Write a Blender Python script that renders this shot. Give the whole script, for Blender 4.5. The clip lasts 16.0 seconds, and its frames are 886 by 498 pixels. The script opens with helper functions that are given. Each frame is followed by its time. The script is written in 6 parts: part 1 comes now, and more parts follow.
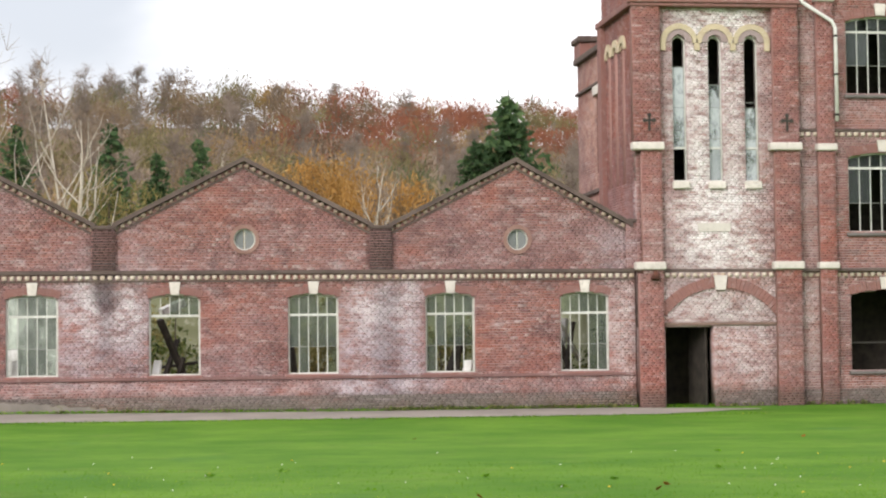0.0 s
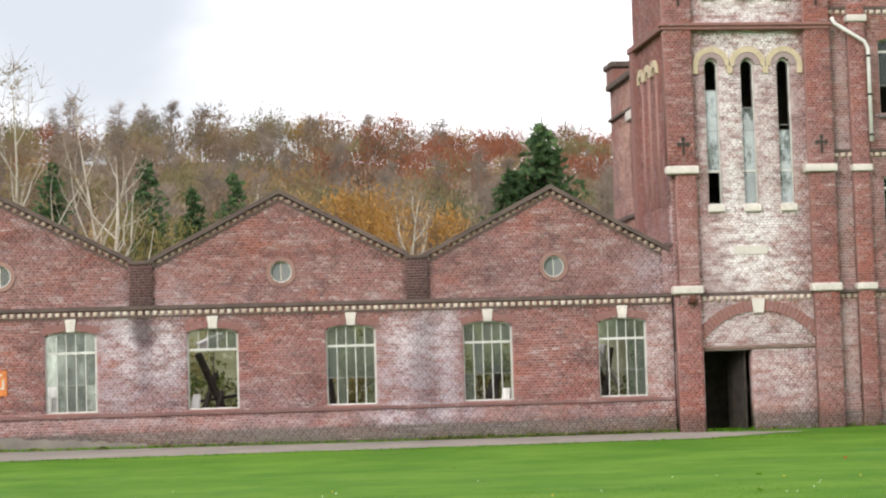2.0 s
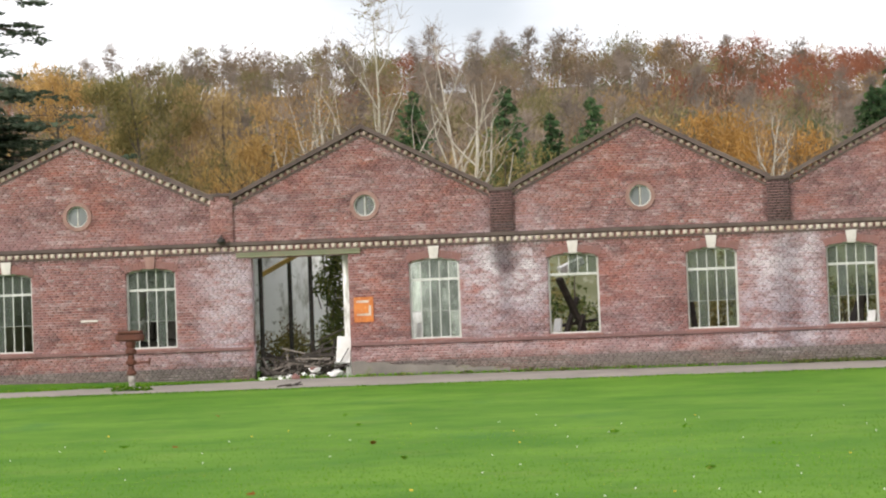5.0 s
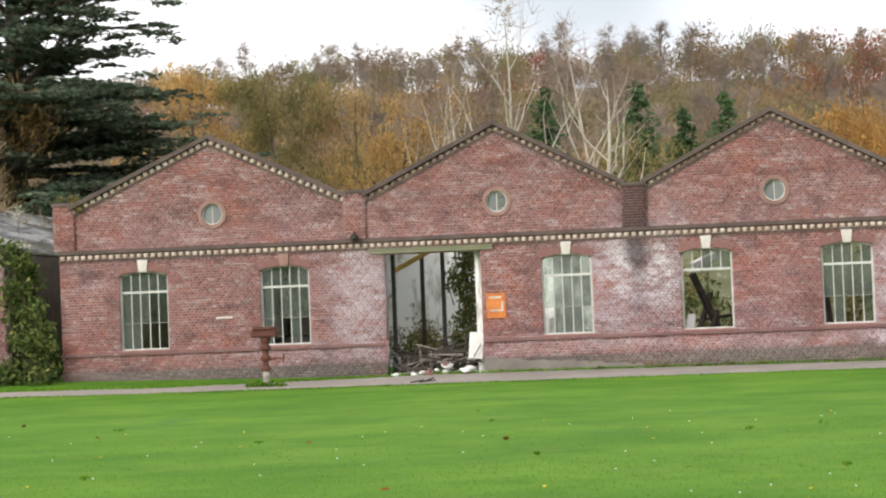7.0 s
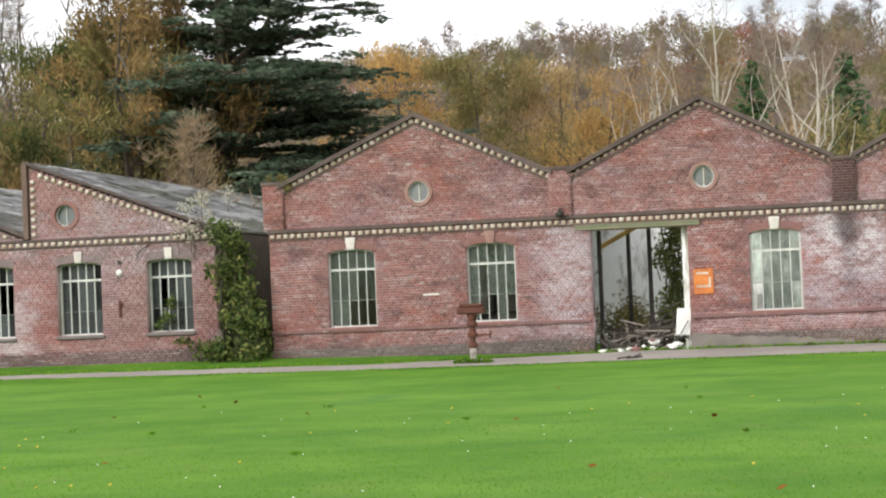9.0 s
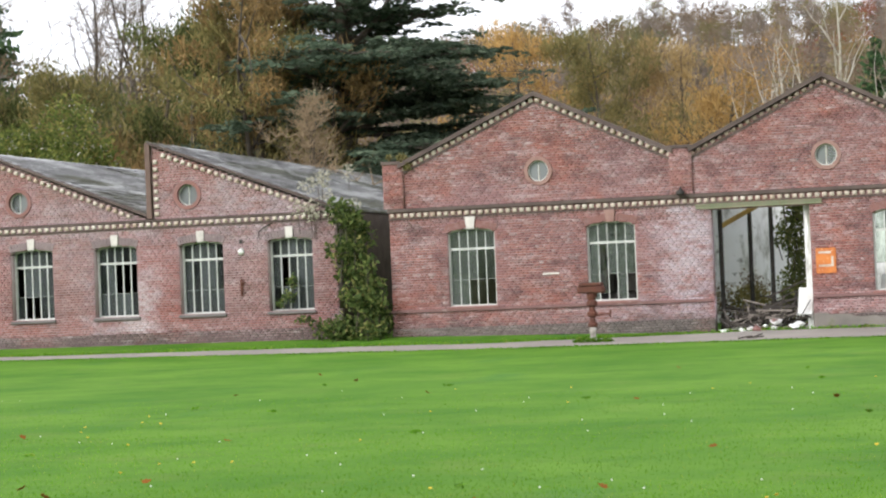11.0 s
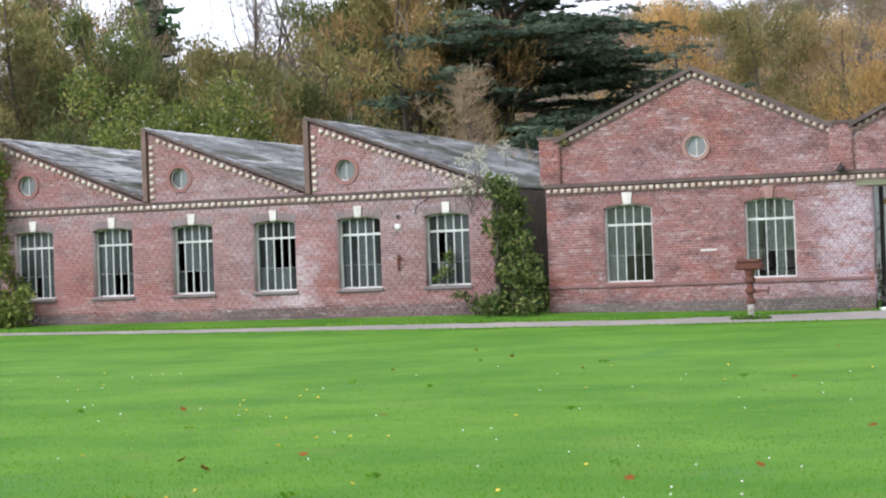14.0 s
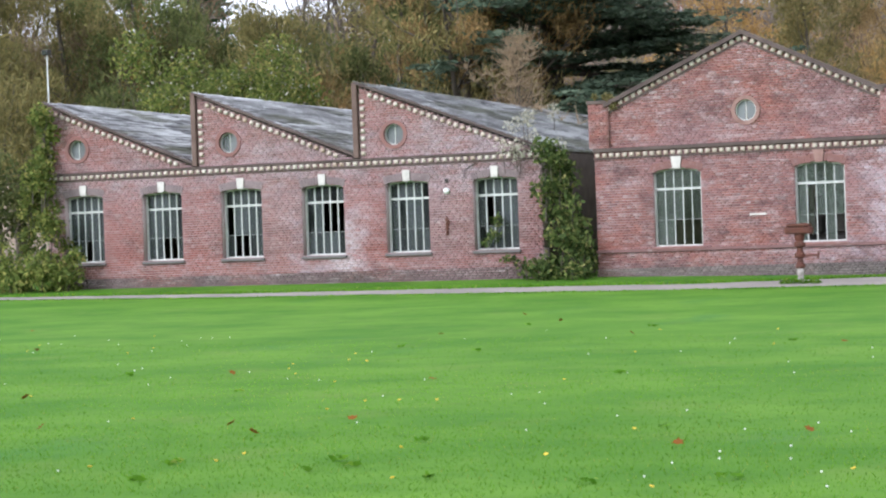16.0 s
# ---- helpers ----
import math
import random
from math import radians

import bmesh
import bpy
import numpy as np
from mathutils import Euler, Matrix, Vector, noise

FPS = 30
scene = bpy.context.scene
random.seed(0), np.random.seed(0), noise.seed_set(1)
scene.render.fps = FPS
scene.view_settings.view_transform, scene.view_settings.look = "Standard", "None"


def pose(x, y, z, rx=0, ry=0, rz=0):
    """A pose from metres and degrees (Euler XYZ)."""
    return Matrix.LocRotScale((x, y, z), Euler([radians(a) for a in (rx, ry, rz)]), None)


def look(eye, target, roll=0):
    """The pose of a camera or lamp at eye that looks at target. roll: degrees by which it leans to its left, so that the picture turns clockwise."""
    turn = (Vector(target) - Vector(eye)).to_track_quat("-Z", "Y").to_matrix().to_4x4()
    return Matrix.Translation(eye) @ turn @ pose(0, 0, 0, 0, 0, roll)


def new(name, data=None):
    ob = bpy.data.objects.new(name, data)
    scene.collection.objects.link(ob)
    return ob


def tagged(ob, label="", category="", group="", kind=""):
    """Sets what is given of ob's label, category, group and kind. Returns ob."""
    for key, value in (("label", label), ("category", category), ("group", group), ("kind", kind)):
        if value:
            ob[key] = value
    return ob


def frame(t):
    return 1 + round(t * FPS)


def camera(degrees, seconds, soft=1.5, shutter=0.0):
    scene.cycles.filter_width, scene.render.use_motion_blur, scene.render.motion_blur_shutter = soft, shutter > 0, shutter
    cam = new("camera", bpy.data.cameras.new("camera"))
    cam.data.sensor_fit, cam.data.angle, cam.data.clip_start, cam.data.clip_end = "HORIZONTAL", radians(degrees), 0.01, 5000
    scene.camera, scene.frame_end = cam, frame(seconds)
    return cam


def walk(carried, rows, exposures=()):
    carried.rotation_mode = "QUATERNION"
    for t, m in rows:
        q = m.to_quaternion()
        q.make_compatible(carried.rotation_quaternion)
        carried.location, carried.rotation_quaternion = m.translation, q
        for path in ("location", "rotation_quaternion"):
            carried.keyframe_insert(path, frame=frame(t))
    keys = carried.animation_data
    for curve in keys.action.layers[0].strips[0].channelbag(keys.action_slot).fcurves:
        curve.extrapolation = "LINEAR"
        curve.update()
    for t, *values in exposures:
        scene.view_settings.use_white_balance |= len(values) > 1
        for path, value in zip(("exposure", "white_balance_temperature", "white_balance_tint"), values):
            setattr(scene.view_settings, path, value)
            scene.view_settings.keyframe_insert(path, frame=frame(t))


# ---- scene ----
cam = camera(24.03, 16.0, soft=2.2)
EYE = 1.65
# seconds, yaw, pitch, roll of a camera that pans where it stands
ROWS = [
    (0.0, -8.013, 2.954, 0.613), (0.5, -7.578, 3.35, 0.93), (1.0, -7.403, 3.854, 1.03), (1.5, -7.27, 3.759, 1.219),
    (2.0, -7.036, 3.764, 1.718), (2.5, -5.292, 3.805, 2.124), (3.0, -4.07, 3.673, 1.85), (3.5, -2.253, 3.487, 2.48),
    (6.0, 5.007, 1.378, 1.773), (6.5, 5.652, 1.684, 2.158), (7.0, 6.546, 2.027, 2.235), (7.5, 7.969, 2.093, 2.115),
    (8.0, 9.291, 2.062, 2.015), (8.5, 10.543, 1.852, 2.262), (9.0, 12.235, 1.61, 2.425), (9.5, 13.365, 1.534, 2.301),
    (12.0, 16.797, 0.906, 2.452), (12.5, 17.55, 0.799, 2.442), (13.0, 18.57, 0.719, 2.492), (13.5, 19.332, 0.713, 2.265),
    (14.0, 19.876, 0.662, 2.06), (14.5, 20.528, 0.754, 2.149), (15.0, 20.979, 0.667, 1.661), (15.5, 21.544, 0.308, 1.676),
    (16.0, 21.246, -0.279, 2.035),
]
walk(cam, [(t, pose(0, 0, EYE, 0, 0, yaw) @ pose(0, 0, 0, 90 + pitch) @ pose(0, 0, 0, 0, 0, -roll)) for t, yaw, pitch, roll in ROWS],
     exposures=[(0.0, 0.72, 6500, 13), (3.5, 0.70, 6450, 12), (7.0, 0.72, 6450, 11), (9.5, 0.78, 6300, 10.5), (12.5, 0.88, 5900, 12), (16.0, 0.94, 5600, 13)])

# ---- overcast sky and a broad, weak sun ----
world = bpy.data.worlds.new("overcast_sky")
scene.world = world
world.use_nodes = True
wn, wl = world.node_tree.nodes, world.node_tree.links
wn.clear()
w_out = wn.new("ShaderNodeOutputWorld")
w_bg = wn.new("ShaderNodeBackground")
w_sky = wn.new("ShaderNodeTexSky")
w_sky.sky_type, w_sky.sun_disc = "NISHITA", False
w_sky.sun_elevation, w_sky.sun_rotation = radians(35), radians(200)
w_sky.air_density, w_sky.dust_density = 1.5, 3.0
w_tc = wn.new("ShaderNodeTexCoord")
w_map = wn.new("ShaderNodeMapping")
w_map.inputs["Scale"].default_value = (5.0, 5.0, 12.0)
w_map.inputs["Location"].default_value = (0.9, 0.35, 0.4)
w_noise = wn.new("ShaderNodeTexNoise")
w_noise.inputs["Scale"].default_value, w_noise.inputs["Detail"].default_value = 1.1, 4.0
w_ramp = wn.new("ShaderNodeValToRGB")
w_ramp.color_ramp.elements[0].position, w_ramp.color_ramp.elements[0].color = 0.2, (0.52, 0.55, 0.6, 1)
w_ramp.color_ramp.elements[1].position, w_ramp.color_ramp.elements[1].color = 0.36, (1.0, 0.99, 1.0, 1)
w_scale = wn.new("ShaderNodeMixRGB")
w_scale.blend_type, w_scale.inputs[0].default_value = "MULTIPLY", 1.0
w_scale.inputs[2].default_value = (0.08, 0.08, 0.08, 1)
# one soft grey bank of cloud high over the hall, the rest white
w_dist = wn.new("ShaderNodeVectorMath")
w_dist.operation = "DISTANCE"
w_dist.inputs[1].default_value = (-0.05, 0.98, 0.182)
w_add = wn.new("ShaderNodeMath")
w_add.operation = "MULTIPLY_ADD"
w_add.inputs[1].default_value = 0.16
w_bank = wn.new("ShaderNodeMapRange")
w_bank.interpolation_type = "SMOOTHSTEP"
w_bank.inputs["From Min"].default_value, w_bank.inputs["From Max"].default_value = 0.12, 0.195
w_bank.inputs["To Min"].default_value, w_bank.inputs["To Max"].default_value = 0.85, 0.0
w_grey = wn.new("ShaderNodeMixRGB")
w_grey.inputs[2].default_value = (0.40, 0.44, 0.49, 1)
w_mix = wn.new("ShaderNodeMixRGB")
w_mix.inputs[0].default_value = 0.88
wl.new(w_tc.outputs["Generated"], w_map.inputs[0])
wl.new(w_map.outputs[0], w_noise.inputs["Vector"])
wl.new(w_noise.outputs["Fac"], w_ramp.inputs[0])
wl.new(w_sky.outputs[0], w_scale.inputs[1])
wl.new(w_scale.outputs[0], w_mix.inputs[1])
wl.new(w_tc.outputs["Generated"], w_dist.inputs[0])
wl.new(w_noise.outputs["Fac"], w_add.inputs[0])
wl.new(w_dist.outputs["Value"], w_add.inputs[2])
wl.new(w_add.outputs[0], w_bank.inputs["Value"])
wl.new(w_bank.outputs[0], w_grey.inputs[0])
wl.new(w_ramp.outputs[0], w_grey.inputs[1])
wl.new(w_grey.outputs[0], w_mix.inputs[2])
wl.new(w_mix.outputs[0], w_bg.inputs[0])
w_bg.inputs[1].default_value = 1.0
wl.new(w_bg.outputs[0], w_out.inputs[0])
sun = bpy.data.lights.new("sun", "SUN")
sun.energy, sun.angle, sun.color = 1.7, radians(25), (1.0, 0.96, 0.9)
new("sun", sun).matrix_world = look((-64, -50, 52), (0, 40, 0))


# ---- materials ----
class Nodes:
    def __init__(self, name):
        self.mat = bpy.data.materials.new(name)
        self.mat.use_nodes = True
        self.n, self.l = self.mat.node_tree.nodes, self.mat.node_tree.links
        self.bsdf = self.n["Principled BSDF"]
        self.out = self.n["Material Output"]

    def add(self, kind, **kw):
        node = self.n.new("ShaderNode" + kind)
        for k, v in kw.items():
            if k in node.inputs:
                node.inputs[k].default_value = v
        return node

    def pos(self):
        return self.add("NewGeometry").outputs["Position"]

    def noise(self, vec, scale, detail=4.0, stretch=None, rough=0.55):
        if stretch:
            m = self.add("Mapping")
            m.inputs["Scale"].default_value = stretch
            self.l.new(vec, m.inputs[0])
            vec = m.outputs[0]
        t = self.add("TexNoise", Scale=scale, Detail=detail, Roughness=rough)
        self.l.new(vec, t.inputs["Vector"])
        return t.outputs["Fac"]

    def ramp(self, fac, stops):
        r = self.add("ValToRGB")
        e = r.color_ramp.elements
        while len(e) < len(stops):
            e.new(0.5)
        for el, (p, c) in zip(e, stops):
            el.position, el.color = p, (c, c, c, 1) if isinstance(c, (int, float)) else (*c, 1)
        self.l.new(fac, r.inputs[0])
        return r.outputs[0]

    def mix(self, fac, a, b, mode="MIX"):
        m = self.add("MixRGB")
        m.blend_type = mode
        for sock, v in zip(m.inputs, (fac, a, b)):
            if isinstance(v, bpy.types.NodeSocket):
                self.l.new(v, sock)
            elif isinstance(v, tuple):
                sock.default_value = (*v, 1)
            else:
                sock.default_value = v
        return m.outputs[0]

    def math(self, op, a, b=0.0):
        m = self.add("Math")
        m.operation = op
        for sock, v in zip(m.inputs, (a, b)):
            if isinstance(v, bpy.types.NodeSocket):
                self.l.new(v, sock)
            else:
                sock.default_value = v
        return m.outputs[0]

    def island(self):
        return self.add("NewGeometry").outputs["Random Per Island"]

    def obrandom(self):
        return self.add("ObjectInfo").outputs["Random"]

    def finish(self, color, rough=0.85, bump=None, strength=0.3, distance=0.02, metallic=0.0, spec=0.3):
        b = self.bsdf
        if isinstance(color, bpy.types.NodeSocket):
            self.l.new(color, b.inputs["Base Color"])
        else:
            b.inputs["Base Color"].default_value = (*color, 1)
        if isinstance(rough, bpy.types.NodeSocket):
            self.l.new(rough, b.inputs["Roughness"])
        else:
            b.inputs["Roughness"].default_value = rough
        b.inputs["Metallic"].default_value = metallic
        b.inputs["Specular IOR Level"].default_value = spec
        if bump is not None:
            bp = self.add("Bump", Strength=strength, Distance=distance)
            self.l.new(bump, bp.inputs["Height"])
            self.l.new(bp.outputs[0], b.inputs["Normal"])
        return self.mat


def box_mask(nd, x0, x1, z0, z1, soft=0.5, wobble=0.9, scale=1.1):
    """A stain's ragged patch on the wall, in world metres."""
    pos = nd.pos()
    nv = nd.add("TexNoise", Scale=scale, Detail=5.0)
    nd.l.new(pos, nv.inputs["Vector"])
    sub = nd.add("VectorMath")
    sub.operation = "SUBTRACT"
    nd.l.new(nv.outputs["Color"], sub.inputs[0])
    sub.inputs[1].default_value = (0.5, 0.5, 0.5)
    sc = nd.add("VectorMath")
    sc.operation = "SCALE"
    nd.l.new(sub.outputs[0], sc.inputs[0])
    sc.inputs["Scale"].default_value = wobble * 2
    ad = nd.add("VectorMath")
    nd.l.new(pos, ad.inputs[0])
    nd.l.new(sc.outputs[0], ad.inputs[1])
    sp = nd.add("SeparateXYZ")
    nd.l.new(ad.outputs[0], sp.inputs[0])
    res = None
    for sock, lo, hi in ((sp.outputs[0], x0, x1), (sp.outputs[2], z0, z1)):
        for edge, sign in ((lo, 1), (hi, -1)):
            mr = nd.add("MapRange")
            mr.inputs["From Min"].default_value = edge - sign * soft
            mr.inputs["From Max"].default_value = edge + sign * soft
            nd.l.new(sock, mr.inputs["Value"])
            res = mr.outputs[0] if res is None else nd.math("MULTIPLY", res, mr.outputs[0])
    return res


def brick_material(name, stops, pale=(), dark=(), shared=False, red=()):
    """Fired brick: a tone for each brick, drifts of tone along the courses, lime bloom and soot. red: patches of ruddier brick."""
    nd = Nodes(name)
    pos = nd.pos()
    base = nd.ramp(nd.obrandom() if shared else nd.island(), stops)
    big = nd.noise(pos, 0.3, 5.0)
    base = nd.mix(nd.ramp(big, [(0.36, 0.0), (0.66, 0.7)]), base, (0.27, 0.162, 0.165))
    warm = nd.noise(pos, 0.55, 5.0, (1, 1, 1.5), 0.65)
    base = nd.mix(nd.ramp(warm, [(0.5, 0.0), (0.68, 0.6)]), base, (0.34, 0.115, 0.075))
    for x0, x1, z0, z1, amount, tint in red:
        m = box_mask(nd, x0, x1, z0, z1, 0.35, 0.5, 1.6)
        base = nd.mix(nd.math("MULTIPLY", m, amount), base, tint)
    fine = nd.noise(pos, 30.0, 3.0)
    base = nd.mix(nd.ramp(fine, [(0.3, 0.25), (0.75, 0.0)]), base, (0.13, 0.075, 0.07))
    lime = nd.noise(pos, 2.4, 7.0, (0.6, 1, 1.7), 0.8)
    base = nd.mix(nd.ramp(lime, [(0.51, 0.0), (0.66, 0.6)]), base, (0.47, 0.39, 0.385))
    soot = nd.noise(pos, 1.3, 8.0, (0.8, 1, 1.5), 0.78)
    base = nd.mix(nd.ramp(soot, [(0.49, 0.0), (0.65, 0.72)]), base, (0.105, 0.064, 0.064))
    chalk = nd.noise(pos, 5.0, 5.0, (0.3, 1, 2.6), 0.7)
    base = nd.mix(nd.ramp(chalk, [(0.57, 0.0), (0.67, 0.6)]), base, (0.55, 0.47, 0.455))
    pit = nd.noise(pos, 6.0, 5.0, (0.3, 1, 2.6), 0.7)
    base = nd.mix(nd.ramp(pit, [(0.57, 0.0), (0.67, 0.6)]), base, (0.1, 0.055, 0.052))
    for x0, x1, z0, z1, amount, tint in pale:
        m = box_mask(nd, x0, x1, z0, z1)
        streak = nd.noise(pos, 3.2, 7.0, (0.6, 1, 1.7), 0.78)
        f = nd.math("MULTIPLY", nd.math("MULTIPLY", m, nd.ramp(streak, [(0.42, 0.12), (0.58, 1.0)])), amount)
        base = nd.mix(f, base, tint)
    for x0, x1, z0, z1, amount, tint in dark:
        m = box_mask(nd, x0, x1, z0, z1, 0.18, 0.24, 2.5)
        base = nd.mix(nd.math("MULTIPLY", m, amount), base, tint)
    return nd.finish(base, 0.92, nd.noise(pos, 60.0, 4.0), 0.35, 0.01, spec=0.15)


RED = [(0.0, (0.16, 0.082, 0.075)), (0.1, (0.23, 0.1, 0.086)), (0.6, (0.285, 0.12, 0.1)), (0.95, (0.335, 0.14, 0.112)), (0.97, (0.38, 0.26, 0.235)), (1.0, (0.45, 0.36, 0.34))]
MORTAR = [(0.0, (0.36, 0.28, 0.265)), (1.0, (0.42, 0.33, 0.31))]
LILAC, CHALK = (0.42, 0.36, 0.39), (0.62, 0.56, 0.56)
PALE_MAIN = [(-9.05, -8.7, 0.4, 3.6, 1.0, CHALK), (-9.6, -7.9, 0.6, 3.9, 0.7, LILAC), (-2.6, 0.1, 1.2, 3.8, 0.85, LILAC), (-2.1, -0.2, 2.3, 3.75, 0.75, (0.66, 0.62, 0.63)), (5.2, 7.5, 0.3, 3.8, 1.0, LILAC), (5.4, 7.2, 2.4, 3.75, 0.6, CHALK),
             (12.6, 13.7, 0.9, 3.8, 0.65, CHALK), (-4.6, 13.6, 0.75, 0.98, 0.55, CHALK), (-12.0, -8.0, 0.5, 1.2, 0.6, LILAC), (-1.6, 0.2, 4.0, 5.2, 0.4, LILAC), (12.3, 13.6, 4.0, 5.2, 0.6, LILAC)]
DARK_MAIN = [(-1.55, -0.95, 3.0, 5.4, 0.75, (0.05, 0.036, 0.036)), (5.98, 6.6, 3.9, 5.4, 0.75, (0.05, 0.036, 0.036)), (-40, 14, -0.4, 0.62, 0.72, (0.075, 0.07, 0.062)),
             (6.1, 6.8, 0.3, 3.6, 0.4, (0.09, 0.075, 0.09)), (-1.4, -1.1, 1.6, 3.4, 0.5, (0.10, 0.07, 0.08))]
M_BRICK = brick_material("weathered_red_brick", RED, PALE_MAIN, DARK_MAIN)
M_MORTAR_MAIN = brick_material("stained_lime_mortar", MORTAR, PALE_MAIN, DARK_MAIN)
M_BRICK_PART = brick_material("weathered_red_brick_pieces", RED, PALE_MAIN, DARK_MAIN, shared=True)
SAW_RED = [(-33.5, -32.3, 0.8, 3.6, 0.75, (0.31, 0.115, 0.1)), (-31.1, -29.5, 0.8, 3.8, 0.7, (0.31, 0.115, 0.1)), (-25.7, -23.9, 1.0, 3.9, 0.75, (0.31, 0.115, 0.1)), (-36, -19, 0.7, 1.15, 0.6, (0.31, 0.1, 0.08)),
           (-19.9, -19.0, 1.0, 3.8, 0.6, (0.22, 0.09, 0.085)), (-35.5, -33.0, 3.9, 5.5, 0.7, (0.31, 0.12, 0.105)), (-30.0, -28.4, 3.9, 5.6, 0.55, (0.31, 0.12, 0.105)), (-24.6, -22.9, 3.9, 5.6, 0.6, (0.31, 0.12, 0.105))]
M_SAW = brick_material("pinkish_red_brick", [(0.0, (0.235, 0.125, 0.115)), (0.4, (0.28, 0.145, 0.13)), (0.9, (0.325, 0.17, 0.15)), (1.0, (0.38, 0.26, 0.24))],
                       [(-27, -24.6, 0.2, 2.6, 0.6, LILAC), (-36, -19, 3.2, 4.2, 0.45, LILAC), (-25.6, -24.9, 0.4, 2.2, 0.9, CHALK), (-22.6, -19.2, 3.0, 5.5, 0.35, LILAC), (-29.5, -20, 4.0, 5.4, 0.3, LILAC)], [(-40, -17, -0.4, 0.72, 0.6, (0.08, 0.062, 0.062))], red=SAW_RED)
M_SAW_PART = brick_material("pinkish_red_brick_pieces", [(0.0, (0.235, 0.125, 0.115)), (0.4, (0.28, 0.145, 0.13)), (0.9, (0.325, 0.17, 0.15)), (1.0, (0.38, 0.26, 0.24))],
                       [(-27, -24.6, 0.2, 2.6, 0.6, LILAC), (-36, -19, 3.2, 4.2, 0.45, LILAC), (-25.6, -24.9, 0.4, 2.2, 0.9, CHALK), (-22.6, -19.2, 3.0, 5.5, 0.35, LILAC), (-29.5, -20, 4.0, 5.4, 0.3, LILAC)], [(-40, -17, -0.4, 0.72, 0.6, (0.08, 0.062, 0.062))], red=SAW_RED, shared=True)
WHITE = (0.8, 0.78, 0.78)
TOWER_WASH = [(14.2, 17.5, 4.0, 12.6, 0.7, CHALK), (14.9, 16.8, 4.2, 6.6, 0.95, WHITE), (14.95, 15.66, 5.8, 10.4, 1.05, WHITE), (16.0, 16.7, 5.8, 10.4, 0.5, WHITE), (14.6, 17.1, 10.5, 12.8, 0.9, WHITE), (14.2, 17.5, 2.5, 3.5, 0.9, CHALK), (14.2, 17.5, 0.7, 3.6, 0.7, CHALK),
              (18.1, 18.9, 0.8, 4.0, 0.6, CHALK), (18.2, 18.9, 4.2, 11.0, 0.45, CHALK)]
TOWER_FOOT = [(13, 30, -0.4, 0.66, 0.7, (0.075, 0.07, 0.062))]
M_TOWER = brick_material("whitewashed_brick", RED, TOWER_WASH, TOWER_FOOT)
M_TOWER_PART = brick_material("whitewashed_brick_pieces", RED, TOWER_WASH, TOWER_FOOT, shared=True)
M_MORTAR_TOWER = brick_material("whitewashed_mortar", MORTAR, [(*box, 0.45 * amount, tint) for *box, amount, tint in TOWER_WASH], TOWER_FOOT)
M_PLINTHBRICK = brick_material("grimy_grey_plinth_brick", [(0, (0.07, 0.062, 0.057)), (0.5, (0.11, 0.095, 0.086)), (1, (0.15, 0.13, 0.115))], [(-2, 13, 0.2, 0.65, 0.7, (0.34, 0.31, 0.27)), (-17, -9, 0.2, 0.55, 0.5, (0.26, 0.24, 0.235))], [(-18, 25, -0.3, 0.8, 0.45, (0.11, 0.102, 0.09)), (-5.5, 14, 0.0, 0.3, 0.6, (0.085, 0.09, 0.04)), (-40, -18, 0.0, 0.6, 0.5, (0.12, 0.085, 0.085))])
M_PILASTER = brick_material("deep_red_brick", [(0.0, (0.22, 0.075, 0.06)), (0.5, (0.30, 0.10, 0.078)), (1.0, (0.35, 0.135, 0.105))], [(13.5, 14.3, 3.2, 6.0, 0.25, CHALK), (17.4, 18.3, 1, 3, 0.25, CHALK)],
                            [(13, 30, -0.4, 0.66, 0.7, (0.075, 0.07, 0.062))])


def plain(name, c1, c2, rough=0.85, scale=3.0, fine=40.0, bump=0.3, metallic=0.0, spec=0.3, wear=None):
    nd = Nodes(name)
    pos = nd.pos()
    col = nd.mix(nd.ramp(nd.noise(pos, scale, 5.0), [(0.35, 0.0), (0.68, 1.0)]), c1, c2)
    col = nd.mix(nd.math("MULTIPLY", nd.obrandom(), 0.3), col, tuple(0.6 * v for v in c1))
    if wear:
        col = nd.mix(nd.ramp(nd.noise(pos, scale * 4, 6.0, None, 0.7), [(0.55, 0.0), (0.7, 0.8)]), col, wear)
    return nd.finish(col, rough, nd.noise(pos, fine, 4.0), bump, 0.01, metallic, spec)


M_MORTAR = plain("lime_mortar", (0.41, 0.335, 0.315), (0.32, 0.245, 0.225), 0.95, 0.7)
M_MORTAR_RED = plain("red_stained_mortar", (0.33, 0.19, 0.165), (0.26, 0.14, 0.12), 0.95, 0.7)
M_MORTAR_DARK = plain("blackened_mortar", (0.17, 0.15, 0.13), (0.11, 0.1, 0.085), 0.95, 0.7)
M_STONE = plain("pale_limestone", (0.64, 0.60, 0.55), (0.5, 0.465, 0.42), 0.85, wear=(0.34, 0.31, 0.28))
M_DENTIL = plain("cream_glazed_brick", (0.62, 0.56, 0.48), (0.40, 0.29, 0.21), 0.7, 1.6, wear=(0.3, 0.2, 0.15))
M_DENTIL_DULL = plain("stained_cream_brick", (0.42, 0.34, 0.27), (0.22, 0.15, 0.115), 0.8, 1.6, wear=(0.15, 0.095, 0.08))
M_ARCHBRICK = plain("dull_red_arch_brick", (0.245, 0.118, 0.1), (0.2, 0.11, 0.1), 0.9, 2.0, wear=(0.33, 0.24, 0.225))
